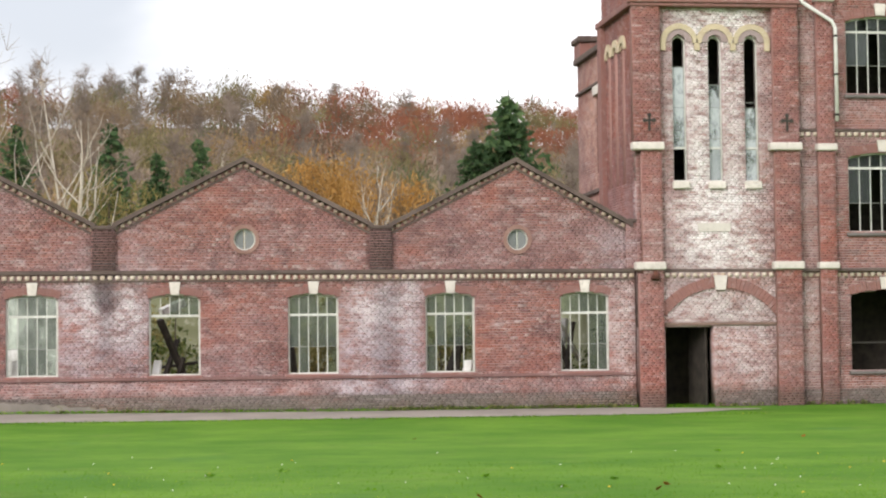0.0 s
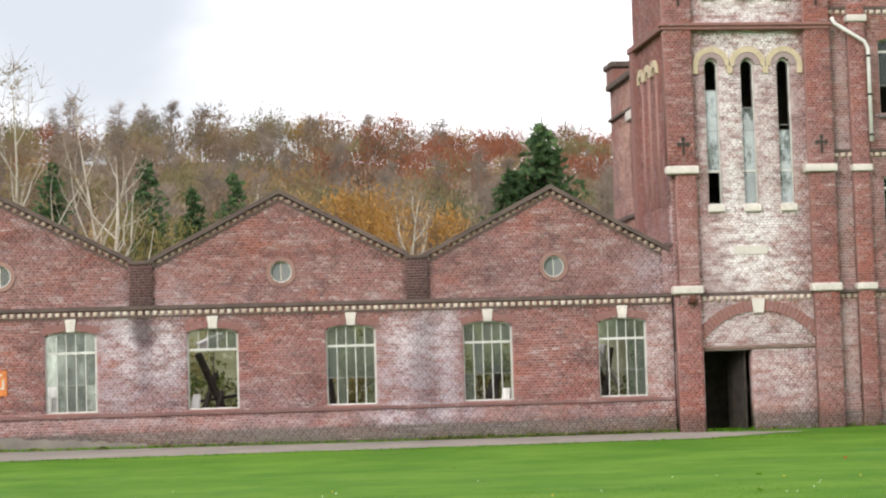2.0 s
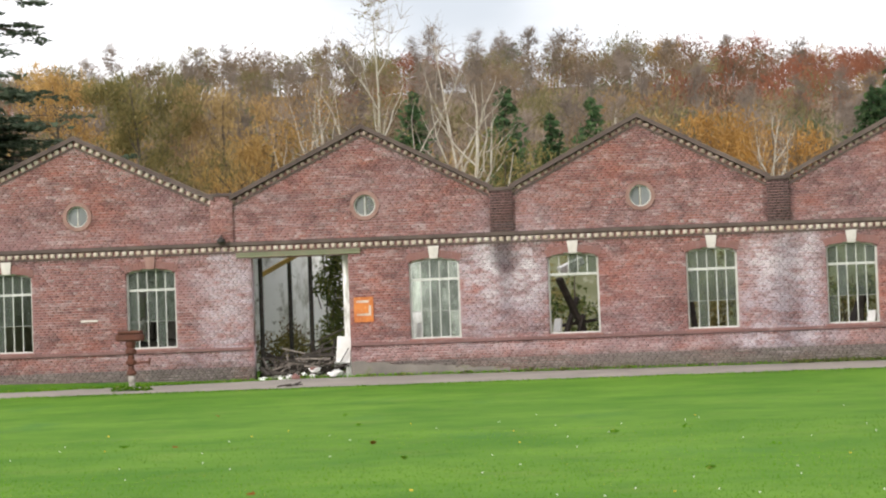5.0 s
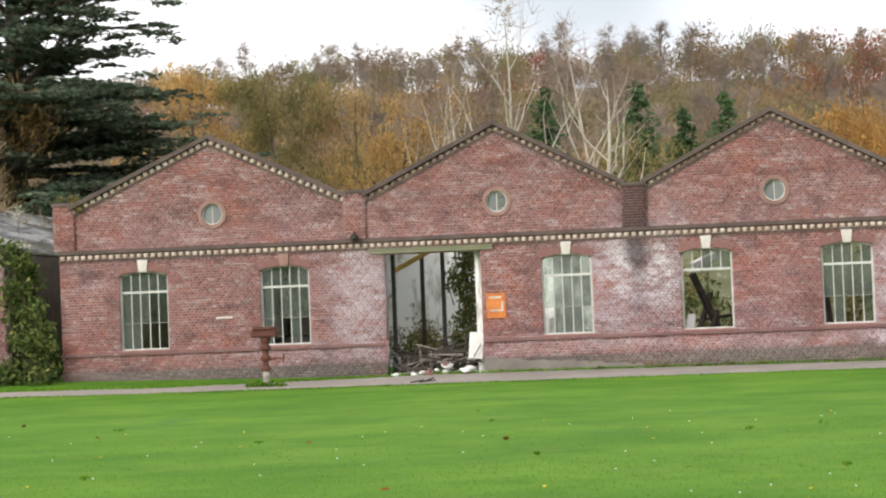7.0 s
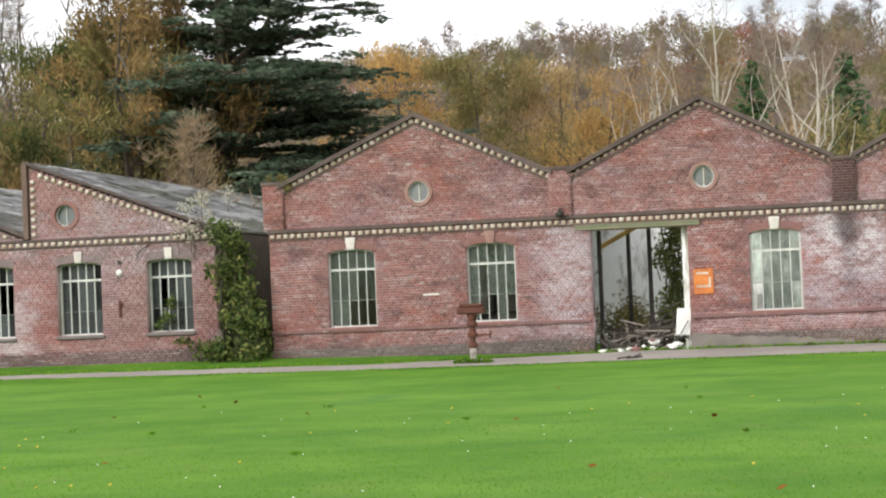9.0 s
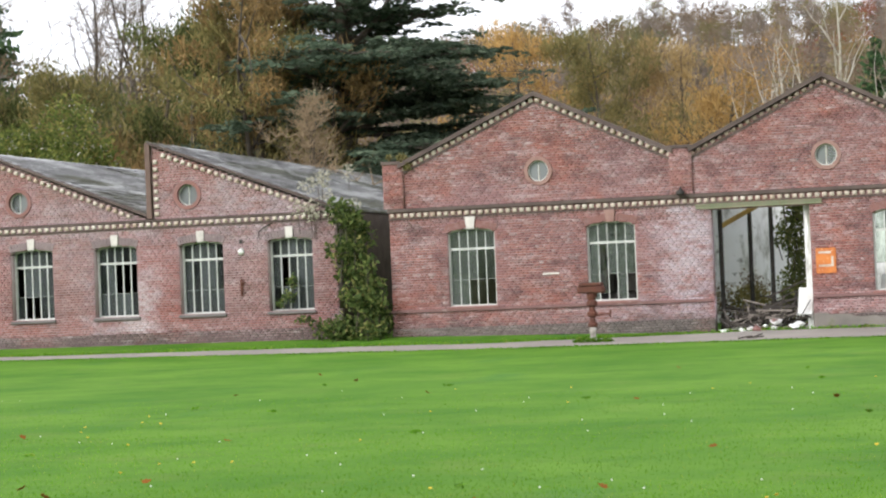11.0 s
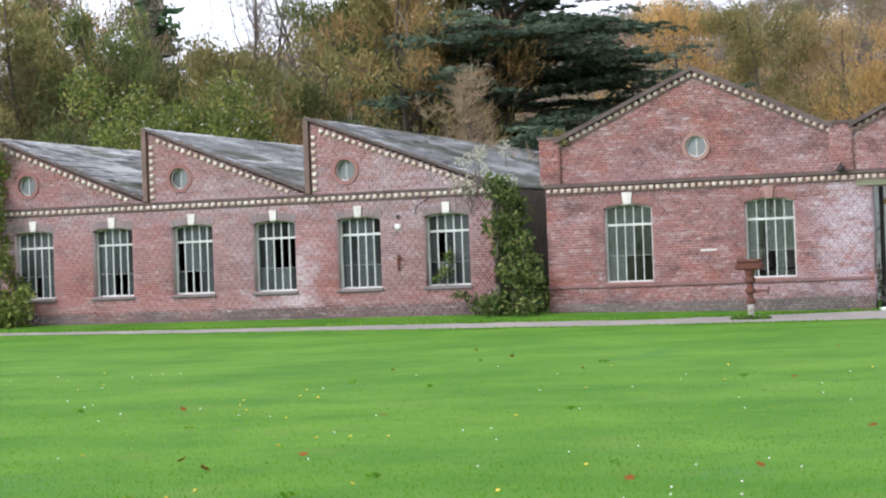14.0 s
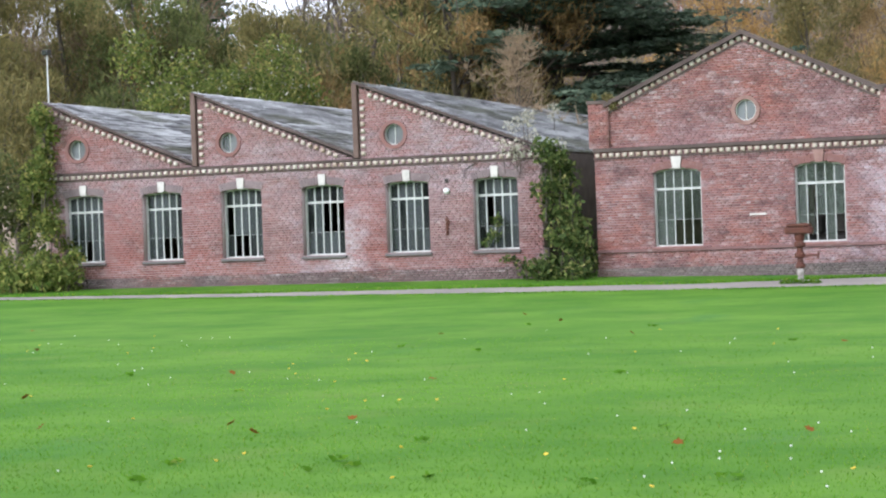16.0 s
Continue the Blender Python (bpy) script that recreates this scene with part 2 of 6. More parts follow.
M_GREYARCH = plain("greyed_arch_brick", (0.19, 0.145, 0.145), (0.26, 0.205, 0.2), 0.9, 2.0, wear=(0.34, 0.27, 0.26))
M_STRING = plain("brown_moulded_string_course", (0.17, 0.095, 0.088), (0.23, 0.13, 0.12), 0.9, 1.2, wear=(0.32, 0.25, 0.24))
M_RINGBRICK = plain("dusty_pink_ring_brick", (0.30, 0.185, 0.155), (0.22, 0.125, 0.105), 0.9, 3.0)
M_YELLOW = plain("ochre_brick", (0.55, 0.47, 0.32), (0.42, 0.34, 0.24), 0.85, 2.5, wear=(0.62, 0.58, 0.5))
M_COPING_AND_GAP = plain("mossy_coping_and_gap_shade", (0.085, 0.062, 0.056), (0.14, 0.105, 0.09), 0.95, 2.0, wear=(0.08, 0.075, 0.045))
M_PLINTH = plain("grey_rendered_plinth", (0.13, 0.12, 0.105), (0.27, 0.24, 0.21), 0.95, 0.7, wear=(0.12, 0.13, 0.06))
M_FRAME = plain("chalky_white_window_paint", (0.58, 0.59, 0.55), (0.42, 0.43, 0.39), 0.6, 5.0, wear=(0.33, 0.29, 0.24))
M_CONCRETE = plain("grey_stone_sill", (0.17, 0.15, 0.145), (0.115, 0.105, 0.1), 0.9)
M_LEAD = plain("rusty_thin_glazing_bar", (0.26, 0.27, 0.25), (0.16, 0.16, 0.14), 0.7)
# for dark timbers, and for the shade painted on the tower's inner walls
M_DARKWOOD_AND_SHADE = plain("charred_timber_and_room_shade", (0.035, 0.03, 0.026), (0.075, 0.062, 0.05), 0.9, 4.0)
M_OLDWOOD = plain("grey_weathered_plank", (0.29, 0.25, 0.215), (0.12, 0.1, 0.085), 0.9, 5.0)
M_YELLOWSTEEL = plain("yellow_ochre_beam", (0.45, 0.30, 0.08), (0.3, 0.2, 0.07), 0.7)
M_GREENSTEEL = plain("faded_green_lintel_paint", (0.18, 0.205, 0.12), (0.25, 0.235, 0.16), 0.7, 3.0, wear=(0.2, 0.12, 0.07))
M_IRON = plain("dark_iron", (0.035, 0.033, 0.03), (0.07, 0.06, 0.05), 0.6, 4.0, metallic=0.4)
M_RUST = plain("rusty_cast_iron", (0.12, 0.042, 0.026), (0.075, 0.035, 0.028), 0.85, 6.0, wear=(0.22, 0.14, 0.09))
M_WHITE = plain("dirty_white_board", (0.78, 0.78, 0.76), (0.62, 0.6, 0.56), 0.7)
M_PIPE = plain("white_enamelled_pipe", (0.74, 0.74, 0.72), (0.6, 0.58, 0.55), 0.45)


def plaster_material():
    nd = Nodes("stained_white_plaster")
    pos = nd.pos()
    c = nd.mix(nd.ramp(nd.noise(pos, 0.8, 5.0), [(0.4, 0.0), (0.65, 1.0)]), (0.92, 0.92, 0.91), (0.84, 0.84, 0.81))
    c = nd.mix(nd.ramp(nd.noise(pos, 2.2, 6.0, (1, 1, 0.22), 0.7), [(0.54, 0.0), (0.68, 0.85)]), c, (0.22, 0.22, 0.15))
    c = nd.mix(nd.ramp(nd.noise(pos, 4.0, 5.0), [(0.62, 0.0), (0.7, 0.8)]), c, (0.13, 0.12, 0.08))
    return nd.finish(c, 0.95, nd.noise(pos, 30.0, 4.0), 0.4, 0.01, spec=0.2)


M_PLASTER = plaster_material()


def slate_material():
    nd = Nodes("lichened_grey_slate")
    pos = nd.pos()
    c = nd.mix(nd.island(), (0.2, 0.195, 0.188), (0.28, 0.275, 0.265))
    c = nd.mix(nd.ramp(nd.noise(pos, 0.9, 7.0, (1.0, 0.3, 1.0), 0.75), [(0.47, 0.0), (0.56, 0.9)]), c, (0.52, 0.52, 0.5))
    c = nd.mix(nd.ramp(nd.noise(pos, 0.55, 7.0, (1.0, 0.3, 1.6), 0.72), [(0.51, 0.0), (0.58, 0.85)]), c, (0.095, 0.097, 0.055))
    c = nd.mix(nd.ramp(nd.noise(pos, 1.1, 6.0, (1, 0.4, 1), 0.7), [(0.56, 0.0), (0.63, 0.8)]), c, (0.07, 0.07, 0.068))
    return nd.finish(c, 0.8, nd.noise(pos, 30.0, 4.0), 0.4, 0.01, spec=0.25)


M_SLATE = slate_material()
M_FASCIA = plain("brown_stained_fascia", (0.13, 0.085, 0.068), (0.2, 0.135, 0.11), 0.85, 2.0)
M_EARTH = plain("brown_leaf_litter", (0.12, 0.092, 0.06), (0.18, 0.14, 0.09), 1.0, 0.5)
# paler than M_EARTH: the hazy slope's low contrast is put into this colour
M_LITTER = plain("haze_paled_litter", (0.19, 0.145, 0.1), (0.25, 0.185, 0.12), 1.0, 0.2)
M_PATH = plain("worn_grey_asphalt_path", (0.25, 0.225, 0.2), (0.35, 0.315, 0.27), 0.8, 0.6, 80.0)
M_ORANGE = plain("orange_enamel_sign_plate", (0.62, 0.21, 0.05), (0.4, 0.1, 0.03), 0.35, 4.0, wear=(0.72, 0.42, 0.2))
M_BARK = plain("brown_grey_bark", (0.11, 0.09, 0.07), (0.065, 0.055, 0.042), 0.95, 3.0)
M_BIRCHBARK = plain("pale_birch_bark", (0.56, 0.52, 0.44), (0.38, 0.34, 0.27), 0.85, 3.0, wear=(0.14, 0.12, 0.1))
M_MOSSWALL = plain("mossy_damp_plaster", (0.16, 0.17, 0.09), (0.30, 0.31, 0.20), 0.95, 0.6, wear=(0.42, 0.42, 0.34))
M_CLAY = plain("terracotta_lantern", (0.3, 0.25, 0.22), (0.2, 0.16, 0.14), 0.7)


def glass_material(name, tint, clear, seed, spread=0.2, lo=0.3, hi=0.7):
    nd = Nodes(name)
    pos = nd.pos()
    dirt = nd.noise(pos, 2.5, 6.0, (1, 1, 0.6), 0.7)
    col = nd.mix(nd.ramp(dirt, [(0.3, 0.0), (0.7, 1.0)]), tint, tuple(0.55 * v for v in tint))
    col = nd.mix(nd.math("MULTIPLY", nd.island(), 0.4), col, tuple(0.5 * v for v in tint))
    nd.finish(col, 0.25, spec=0.3)
    tr = nd.add("BsdfTransparent")
    tr.inputs[0].default_value = (0.88, 0.93, 0.88, 1)
    mx = nd.add("MixShader")
    f = nd.ramp(dirt, [(lo, clear + spread), (hi, clear - spread)])
    f = nd.math("ADD", f, nd.math("MULTIPLY", nd.math("SUBTRACT", nd.obrandom(), 0.5), 0.6))
    nd.l.new(f, mx.inputs[0])
    nd.l.new(nd.bsdf.outputs[0], mx.inputs[1])
    nd.l.new(tr.outputs[0], mx.inputs[2])
    nd.l.new(mx.outputs[0], nd.out.inputs[0])
    return nd.mat


M_GLASS = glass_material("grimy_greenish_glass", (0.125, 0.145, 0.125), 0.58, 1)
M_GLASS_PALE = glass_material("clouded_grey_glass", (0.29, 0.31, 0.31), 0.3, 4)
M_GLASS_DARK = glass_material("grimy_grey_glass", (0.10, 0.115, 0.115), 0.6, 2)


def leaf_material(name, stops, obmix=0.35, rough=0.7, translucent=0.4, gain=1.45):
    nd = Nodes(name)
    stops = [(p, tuple(min(0.6, gain * v) for v in c)) for p, c in stops]
    col = nd.ramp(nd.island(), stops)
    ob = nd.ramp(nd.obrandom(), [(0.0, 0.7), (1.0, 1.15)])
    col = nd.mix(obmix, col, nd.mix(1.0, col, ob, "MULTIPLY"))
    big = nd.ramp(nd.noise(nd.pos(), 0.12, 3.0), [(0.3, 0.65), (0.7, 1.2)])
    col = nd.mix(1.0, col, big, "MULTIPLY")
    nd.finish(col, rough, spec=0.08)
    tl = nd.add("BsdfTranslucent")
    nd.l.new(col, tl.inputs[0])
    mx = nd.add("MixShader")
    mx.inputs[0].default_value = translucent
    nd.l.new(nd.bsdf.outputs[0], mx.inputs[1])
    nd.l.new(tl.outputs[0], mx.inputs[2])
    nd.l.new(mx.outputs[0], nd.out.inputs[0])
    return nd.mat


L_RUST = leaf_material("rust_red_leaves", [(0, (0.17, 0.065, 0.04)), (0.6, (0.26, 0.095, 0.045)), (1, (0.30, 0.15, 0.08))])
L_ORANGE = leaf_material("golden_orange_leaves", [(0, (0.20, 0.11, 0.035)), (0.6, (0.33, 0.18, 0.05)), (1, (0.38, 0.25, 0.10))])
L_OLIVE = leaf_material("olive_leaves", [(0, (0.1, 0.094, 0.038)), (0.6, (0.165, 0.145, 0.054)), (1, (0.245, 0.2, 0.078))])
L_BROWN = leaf_material("brown_autumn_leaves", [(0, (0.105, 0.08, 0.05)), (0.6, (0.172, 0.127, 0.074)), (1, (0.235, 0.185, 0.11))])
L_TWIG = leaf_material("grey_brown_twigs", [(0, (0.12, 0.10, 0.082)), (0.6, (0.185, 0.155, 0.125)), (1, (0.25, 0.21, 0.165))])
L_GREEN = leaf_material("fading_green_leaves", [(0, (0.05, 0.064, 0.022)), (0.6, (0.092, 0.108, 0.036)), (1, (0.165, 0.165, 0.058))])
L_IVY = leaf_material("ivy_leaves", [(0, (0.026, 0.04, 0.014)), (0.5, (0.062, 0.09, 0.026)), (0.85, (0.135, 0.165, 0.048)), (1, (0.26, 0.24, 0.085))])
L_TAN = leaf_material("tan_autumn_leaves", [(0, (0.195, 0.142, 0.066)), (0.6, (0.265, 0.19, 0.088)), (1, (0.33, 0.245, 0.115))])
L_AMBER = leaf_material("amber_brown_leaves", [(0, (0.11, 0.078, 0.036)), (0.5, (0.175, 0.118, 0.05)), (1, (0.25, 0.165, 0.065))])
L_SPRUCE = leaf_material("spruce_needles", [(0, (0.032, 0.06, 0.028)), (0.6, (0.058, 0.105, 0.044)), (1, (0.09, 0.14, 0.055))])
L_CEDAR = leaf_material("blue_green_cedar_needles", [(0, (0.034, 0.05, 0.032)), (0.6, (0.062, 0.085, 0.054)), (1, (0.11, 0.135, 0.088))])
L_VINE = leaf_material("yellowing_creeper_leaves", [(0, (0.06, 0.085, 0.022)), (0.5, (0.12, 0.15, 0.036)), (0.85, (0.2, 0.22, 0.055)), (1, (0.32, 0.28, 0.085))])
L_GOLD = leaf_material("golden_larch_needles", [(0, (0.21, 0.14, 0.055)), (0.6, (0.3, 0.19, 0.066)), (1, (0.37, 0.245, 0.09))])
L_FLUFF = leaf_material("silvery_seed_heads", [(0, (0.22, 0.20, 0.15)), (1, (0.42, 0.40, 0.32))])
# far crowns: autumn tones greyed and evened, the haze is in the colour
W_RUST = leaf_material("hazed_rust_crowns", [(0, (0.145, 0.064, 0.042)), (0.6, (0.195, 0.074, 0.042)), (1, (0.21, 0.105, 0.062))])
W_OCHRE = leaf_material("hazed_ochre_crowns", [(0, (0.19, 0.125, 0.055)), (0.6, (0.235, 0.155, 0.065)), (1, (0.26, 0.185, 0.09))])
W_OLIVE = leaf_material("hazed_olive_crowns", [(0, (0.1, 0.092, 0.046)), (0.6, (0.135, 0.12, 0.058)), (1, (0.175, 0.15, 0.075))])
W_BROWN = leaf_material("hazed_brown_crowns", [(0, (0.122, 0.09, 0.06)), (0.6, (0.155, 0.113, 0.074)), (1, (0.19, 0.142, 0.094))])
W_GREEN = leaf_material("hazed_green_crowns", [(0, (0.068, 0.082, 0.044)), (0.6, (0.095, 0.106, 0.054)), (1, (0.135, 0.135, 0.07))])
W_TWIG = leaf_material("hazed_grey_twigs", [(0, (0.13, 0.107, 0.087)), (0.6, (0.165, 0.136, 0.112)), (1, (0.2, 0.168, 0.14))])
L_GRASS = leaf_material("grass_blades", [(0, (0.052, 0.13, 0.008)), (0.5, (0.078, 0.175, 0.011)), (0.9, (0.11, 0.215, 0.016)), (1, (0.2, 0.22, 0.05))], translucent=0.55, gain=1.6)


def lawn_material():
    nd = Nodes("lawn_turf")
    pos = nd.pos()
    c = nd.mix(nd.ramp(nd.noise(pos, 0.3, 6.0, None, 0.6), [(0.38, 0.0), (0.62, 1.0)]), (0.066, 0.158, 0.016), (0.112, 0.218, 0.026))
    c = nd.mix(nd.ramp(nd.noise(pos, 1.0, 7.0, None, 0.75), [(0.48, 0.0), (0.68, 0.55)]), c, (0.046, 0.122, 0.014))
    c = nd.mix(nd.ramp(nd.noise(pos, 0.7, 5.0), [(0.56, 0.0), (0.72, 0.4)]), c, (0.15, 0.2, 0.05))
    c = nd.mix(nd.ramp(nd.noise(pos, 2.6, 6.0, None, 0.7), [(0.56, 0.0), (0.7, 0.45)]), c, (0.04, 0.11, 0.016))
    c = nd.mix(nd.ramp(nd.noise(pos, 0.45, 4.0, (1, 0.5, 1)), [(0.6, 0.0), (0.72, 0.5)]), c, (0.05, 0.145, 0.04))
    blades = nd.noise(pos, 45.0, 3.0, (1, 0.35, 1))
    c = nd.mix(nd.ramp(blades, [(0.35, 0.15), (0.6, 0.0)]), c, (0.045, 0.12, 0.008))
    return nd.finish(c, 0.8, blades, 0.3, 0.02, spec=0.04)


M_LAWN = lawn_material()


# ---- mesh helpers ----
def fast_mesh(name, verts, faces):
    """A mesh from arrays of places and of four-cornered faces."""
    verts, faces = np.asarray(verts, np.float32).reshape(-1, 3), np.asarray(faces, np.int32).reshape(-1, 4)
    me = bpy.data.meshes.new(name)
    me.vertices.add(len(verts))
    me.vertices.foreach_set("co", verts.ravel())
    me.loops.add(faces.size)
    me.loops.foreach_set("vertex_index", faces.ravel())
    me.polygons.add(len(faces))
    me.polygons.foreach_set("loop_start", np.arange(0, faces.size, 4, dtype=np.int32))
    me.update(calc_edges=True)
    return me


BOX_F = np.array([(0, 1, 5, 4), (1, 3, 7, 5), (3, 2, 6, 7), (2, 0, 4, 6), (4, 5, 7, 6), (2, 3, 1, 0)])


def boxes_mesh(name, b, faces=BOX_F):
    """Many boxes, rows of x0 x1 y0 y1 z0 z1, in one mesh."""
    b = np.asarray(b, float).reshape(-1, 6)
    x, y, z = b[:, 0:2], b[:, 2:4], b[:, 4:6]
    v = np.stack([np.stack([x[:, i & 1], y[:, (i >> 1) & 1], z[:, (i >> 2) & 1]], -1) for i in range(8)], 1)
    f = faces[None] + 8 * np.arange(len(b))[:, None, None]
    return fast_mesh(name, v, f)


def quad_leaves(name, q):
    q = np.asarray(q, np.float32)
    return fast_mesh(name, q.reshape(-1, 3), np.arange(len(q) * 4).reshape(-1, 4))


def mesh_part(name, me, mat, parent=None, label=""):
    ob = new(name, me)
    if not me.materials:
        me.materials.append(mat)
    if parent:
        ob.parent = parent
    if label:
        ob["label"] = label
    return ob


def part(name, bm, mat, parent=None, label="", smooth=False):
    me = bpy.data.meshes.new(name)
    bmesh.ops.recalc_face_normals(bm, faces=bm.faces[:])
    bm.to_mesh(me)
    bm.free()
    for p in me.polygons:
        p.use_smooth = smooth
    return mesh_part(name, me, mat, parent, label)


def thing(name, label, category, group="", kind="", at=(0, 0, 0)):
    ob = new(name)
    ob.location = at
    ob.empty_display_size = 0.2
    return tagged(ob, label, category, group, kind)


def add_box(bm, x0, x1, y0, y1, z0, z1, m=None, bevel=0.0):
    vs = [bm.verts.new((x, y, z)) for z in (z0, z1) for y in (y0, y1) for x in (x0, x1)]
    fs = [bm.faces.new([vs[i] for i in f]) for f in BOX_F]
    if bevel:
        es = list({e for f in fs for e in f.edges})
        out = bmesh.ops.bevel(bm, geom=es, offset=bevel, segments=1, affect="EDGES")
        vs = out["verts"]
    if m is not None:
        bmesh.ops.transform(bm, matrix=m, verts=vs)
    return vs


def prism(bm, pts, y0, y1):
    """A polygon in x and z, given depth from y0 to y1."""
    a = [bm.verts.new((x, y0, z)) for x, z in pts]
    b = [bm.verts.new((x, y1, z)) for x, z in pts]
    bm.faces.new(a)
    bm.faces.new(b[::-1])
    for i in range(len(pts)):
        j = (i + 1) % len(pts)
        bm.faces.new((a[j], a[i], b[i], b[j]))


def lathe(bm, profile, seg=12, m=None):
    rings = [[bm.verts.new((r * math.cos(2 * math.pi * i / seg), r * math.sin(2 * math.pi * i / seg), z)) for i in range(seg)] for r, z in profile]
    for a, b in zip(rings, rings[1:]):
        for i in range(seg):
            bm.faces.new((a[i], a[(i + 1) % seg], b[(i + 1) % seg], b[i]))
    bm.faces.new(rings[0][::-1])
    bm.faces.new(rings[-1])
    if m is not None:
        bmesh.ops.transform(bm, matrix=m, verts=[v for r in rings for v in r])


def tube(bm, pts, radii, seg=6):
    pts = [Vector(p) for p in pts]
    if isinstance(radii, (int, float)):
        radii = [radii] * len(pts)
    rings = []
    for i, p in enumerate(pts):
        d = (pts[min(i + 1, len(pts) - 1)] - pts[max(i - 1, 0)]).normalized()
        side = d.cross(Vector((0.3, 1, 0.2))).normalized()
        up = side.cross(d)
        rings.append([bm.verts.new(p + radii[i] * (math.cos(2 * math.pi * k / seg) * side + math.sin(2 * math.pi * k / seg) * up)) for k in range(seg)])
    for a, b in zip(rings, rings[1:]):
        for k in range(seg):
            bm.faces.new((a[k], a[(k + 1) % seg], b[(k + 1) % seg], b[k]))
    bm.faces.new(rings[0][::-1])
    bm.faces.new(rings[-1])


# ---- ground ----
FACE = 57.0          # the plane of the facades


def wall_base(x):
    return float(np.interp(x, [-60, -34, -17.5, -8, -4, 6, 14, 40], [0.5, 0.46, 0.41, 0.24, 0.22, 0.17, 0.17, 0.24]))


def path_near(x):
    return float(np.interp(x, [-60, -38, -28, -14, 0, 14, 40], [0.34, 0.31, 0.2, 0.09, 0.085, 0.075, 0.1]))


def path_far_y(x):
    return float(np.interp(x, [-60, -28, -14, -9.5, -7, 40], [54.2, 54.2, 54.6, 55.8, 56.85, 56.85]))


def ground_z(x, y):
    near = path_near(x)
    if y <= 53.2:
        return near * max(0.0, (y - 30) / 23.2) ** 1.5
    if y <= 57.0:
        return near + (wall_base(x) - near) * (y - 53.2) / 3.8
    if y <= 100:
        return wall_base(x) + max(0, y - 75) * 0.03
    a = x / y
    top = 34.2 + 3.0 * math.exp(-((a + 0.14) / 0.12) ** 2) + 2.6 * math.exp(-((a - 0.04) / 0.08) ** 2)
    s = min(1.0, max(0.0, (y - 130) / 205))
    return wall_base(x) + 0.75 + 0.02 * (min(y, 130) - 100) + top * (0.8 * s + 0.2 * s * s)


xs = np.concatenate([np.linspace(-900, -130, 12), np.linspace(-110, 110, 89), np.linspace(130, 900, 12)])
ys = np.concatenate([np.linspace(-900, -30, 10), np.linspace(-10, 48, 30), [50, 51.5, 52.5, 53.2, 54, 54.7, 55.5, 56.2, 57, 58], np.linspace(62, 345, 56), np.linspace(380, 1800, 10)])
gv = [(x, y, ground_z(x, y)) for y in ys for x in xs]
nx = len(xs)
gf = [(j * nx + i, j * nx + i + 1, (j + 1) * nx + i + 1, (j + 1) * nx + i) for j in range(len(ys) - 1) for i in range(nx - 1)]
ground = mesh_part("ground", fast_mesh("ground", gv, gf), M_LAWN)
tagged(ground, "bright green mown lawn rising gently to the factory", "lawn", kind="structure")
# leaf litter under the woods and rubble inside the walls
for nm, x0, x1, y0, y1, lab in (("woodland_floor", -240, 170, 80, 385, "brown leaf litter under the hillside wood"),):
    gx, gy = np.linspace(x0, x1, 80), np.linspace(y0, y1, 70)
    v = [(x, y, ground_z(x, y) + 0.25) for y in gy for x in gx]
    f = [(j * 80 + i, j * 80 + i + 1, (j + 1) * 80 + i + 1, (j + 1) * 80 + i) for j in range(69) for i in range(79)]
    tagged(mesh_part(nm, fast_mesh(nm, v, f), M_LITTER), lab, "ground", kind="structure")
# path along the wall: a thin strip with ragged edges
px_ = np.linspace(-60, 16.5, 180)
rng = np.random.default_rng(3)
pv = []
for x in px_:
    e0 = 53.2 + 0.12 * rng.standard_normal() * 0.6
    e1 = path_far_y(x) + 0.1 * rng.standard_normal() * 0.6
    if x > 13:
        e1 -= (x - 13) * 0.45
        e0 += (x - 13) * 0.55
    if e1 < e0 + 0.1:
        e1 = e0 + 0.1
    for k in range(5):
        y = e0 + (e1 - e0) * k / 4
        pv.append((x, y, ground_z(x, y) + 0.012))
pf = [(i * 5 + k, i * 5 + 5 + k, i * 5 + 6 + k, i * 5 + 1 + k) for i in range(179) for k in range(4)]
tagged(mesh_part("pavement", fast_mesh("pavement", pv, pf), M_PATH), "narrow grey tarmac path along the factory wall", "path", kind="structure")


# ---- brick walls: courses of single bricks before a core of mortar ----
def cut_of(op, z):
    kind = op[0]
    if kind == "rect":
        return (op[1], op[2]) if op[3] <= z <= op[4] else None
    if kind == "arch":                                   # segmental head: x0 x1 z0 spring rise
        _, x0, x1, z0, sp, rise = op
        if z < z0 or z > sp + rise:
            return None
        if z <= sp:
            return (x0, x1)
        h = (x1 - x0) / 2
        r = (h * h + rise * rise) / (2 * rise)
        s = r * r - (z - sp + r - rise) ** 2
        s = math.sqrt(max(s, 0))
        return ((x0 + x1) / 2 - s, (x0 + x1) / 2 + s)
    _, cx, cz, r = op
    if abs(z - cz) >= r:
        return None
    s = math.sqrt(r * r - (z - cz) ** 2)
    return (cx - s, cx + s)


def spans_at(z, outline, openings):
    spans = list(outline(z))
    for op in openings:
        c = cut_of(op, z)
        if c:
            out = []
            for a, b in spans:
                if c[1] <= a or c[0] >= b:
                    out.append((a, b))
                else:
                    if c[0] > a:
                        out.append((a, c[0]))
                    if c[1] < b:
                        out.append((c[1], b))
            spans = out
    return [(a, b) for a, b in spans if b - a > 0.03]


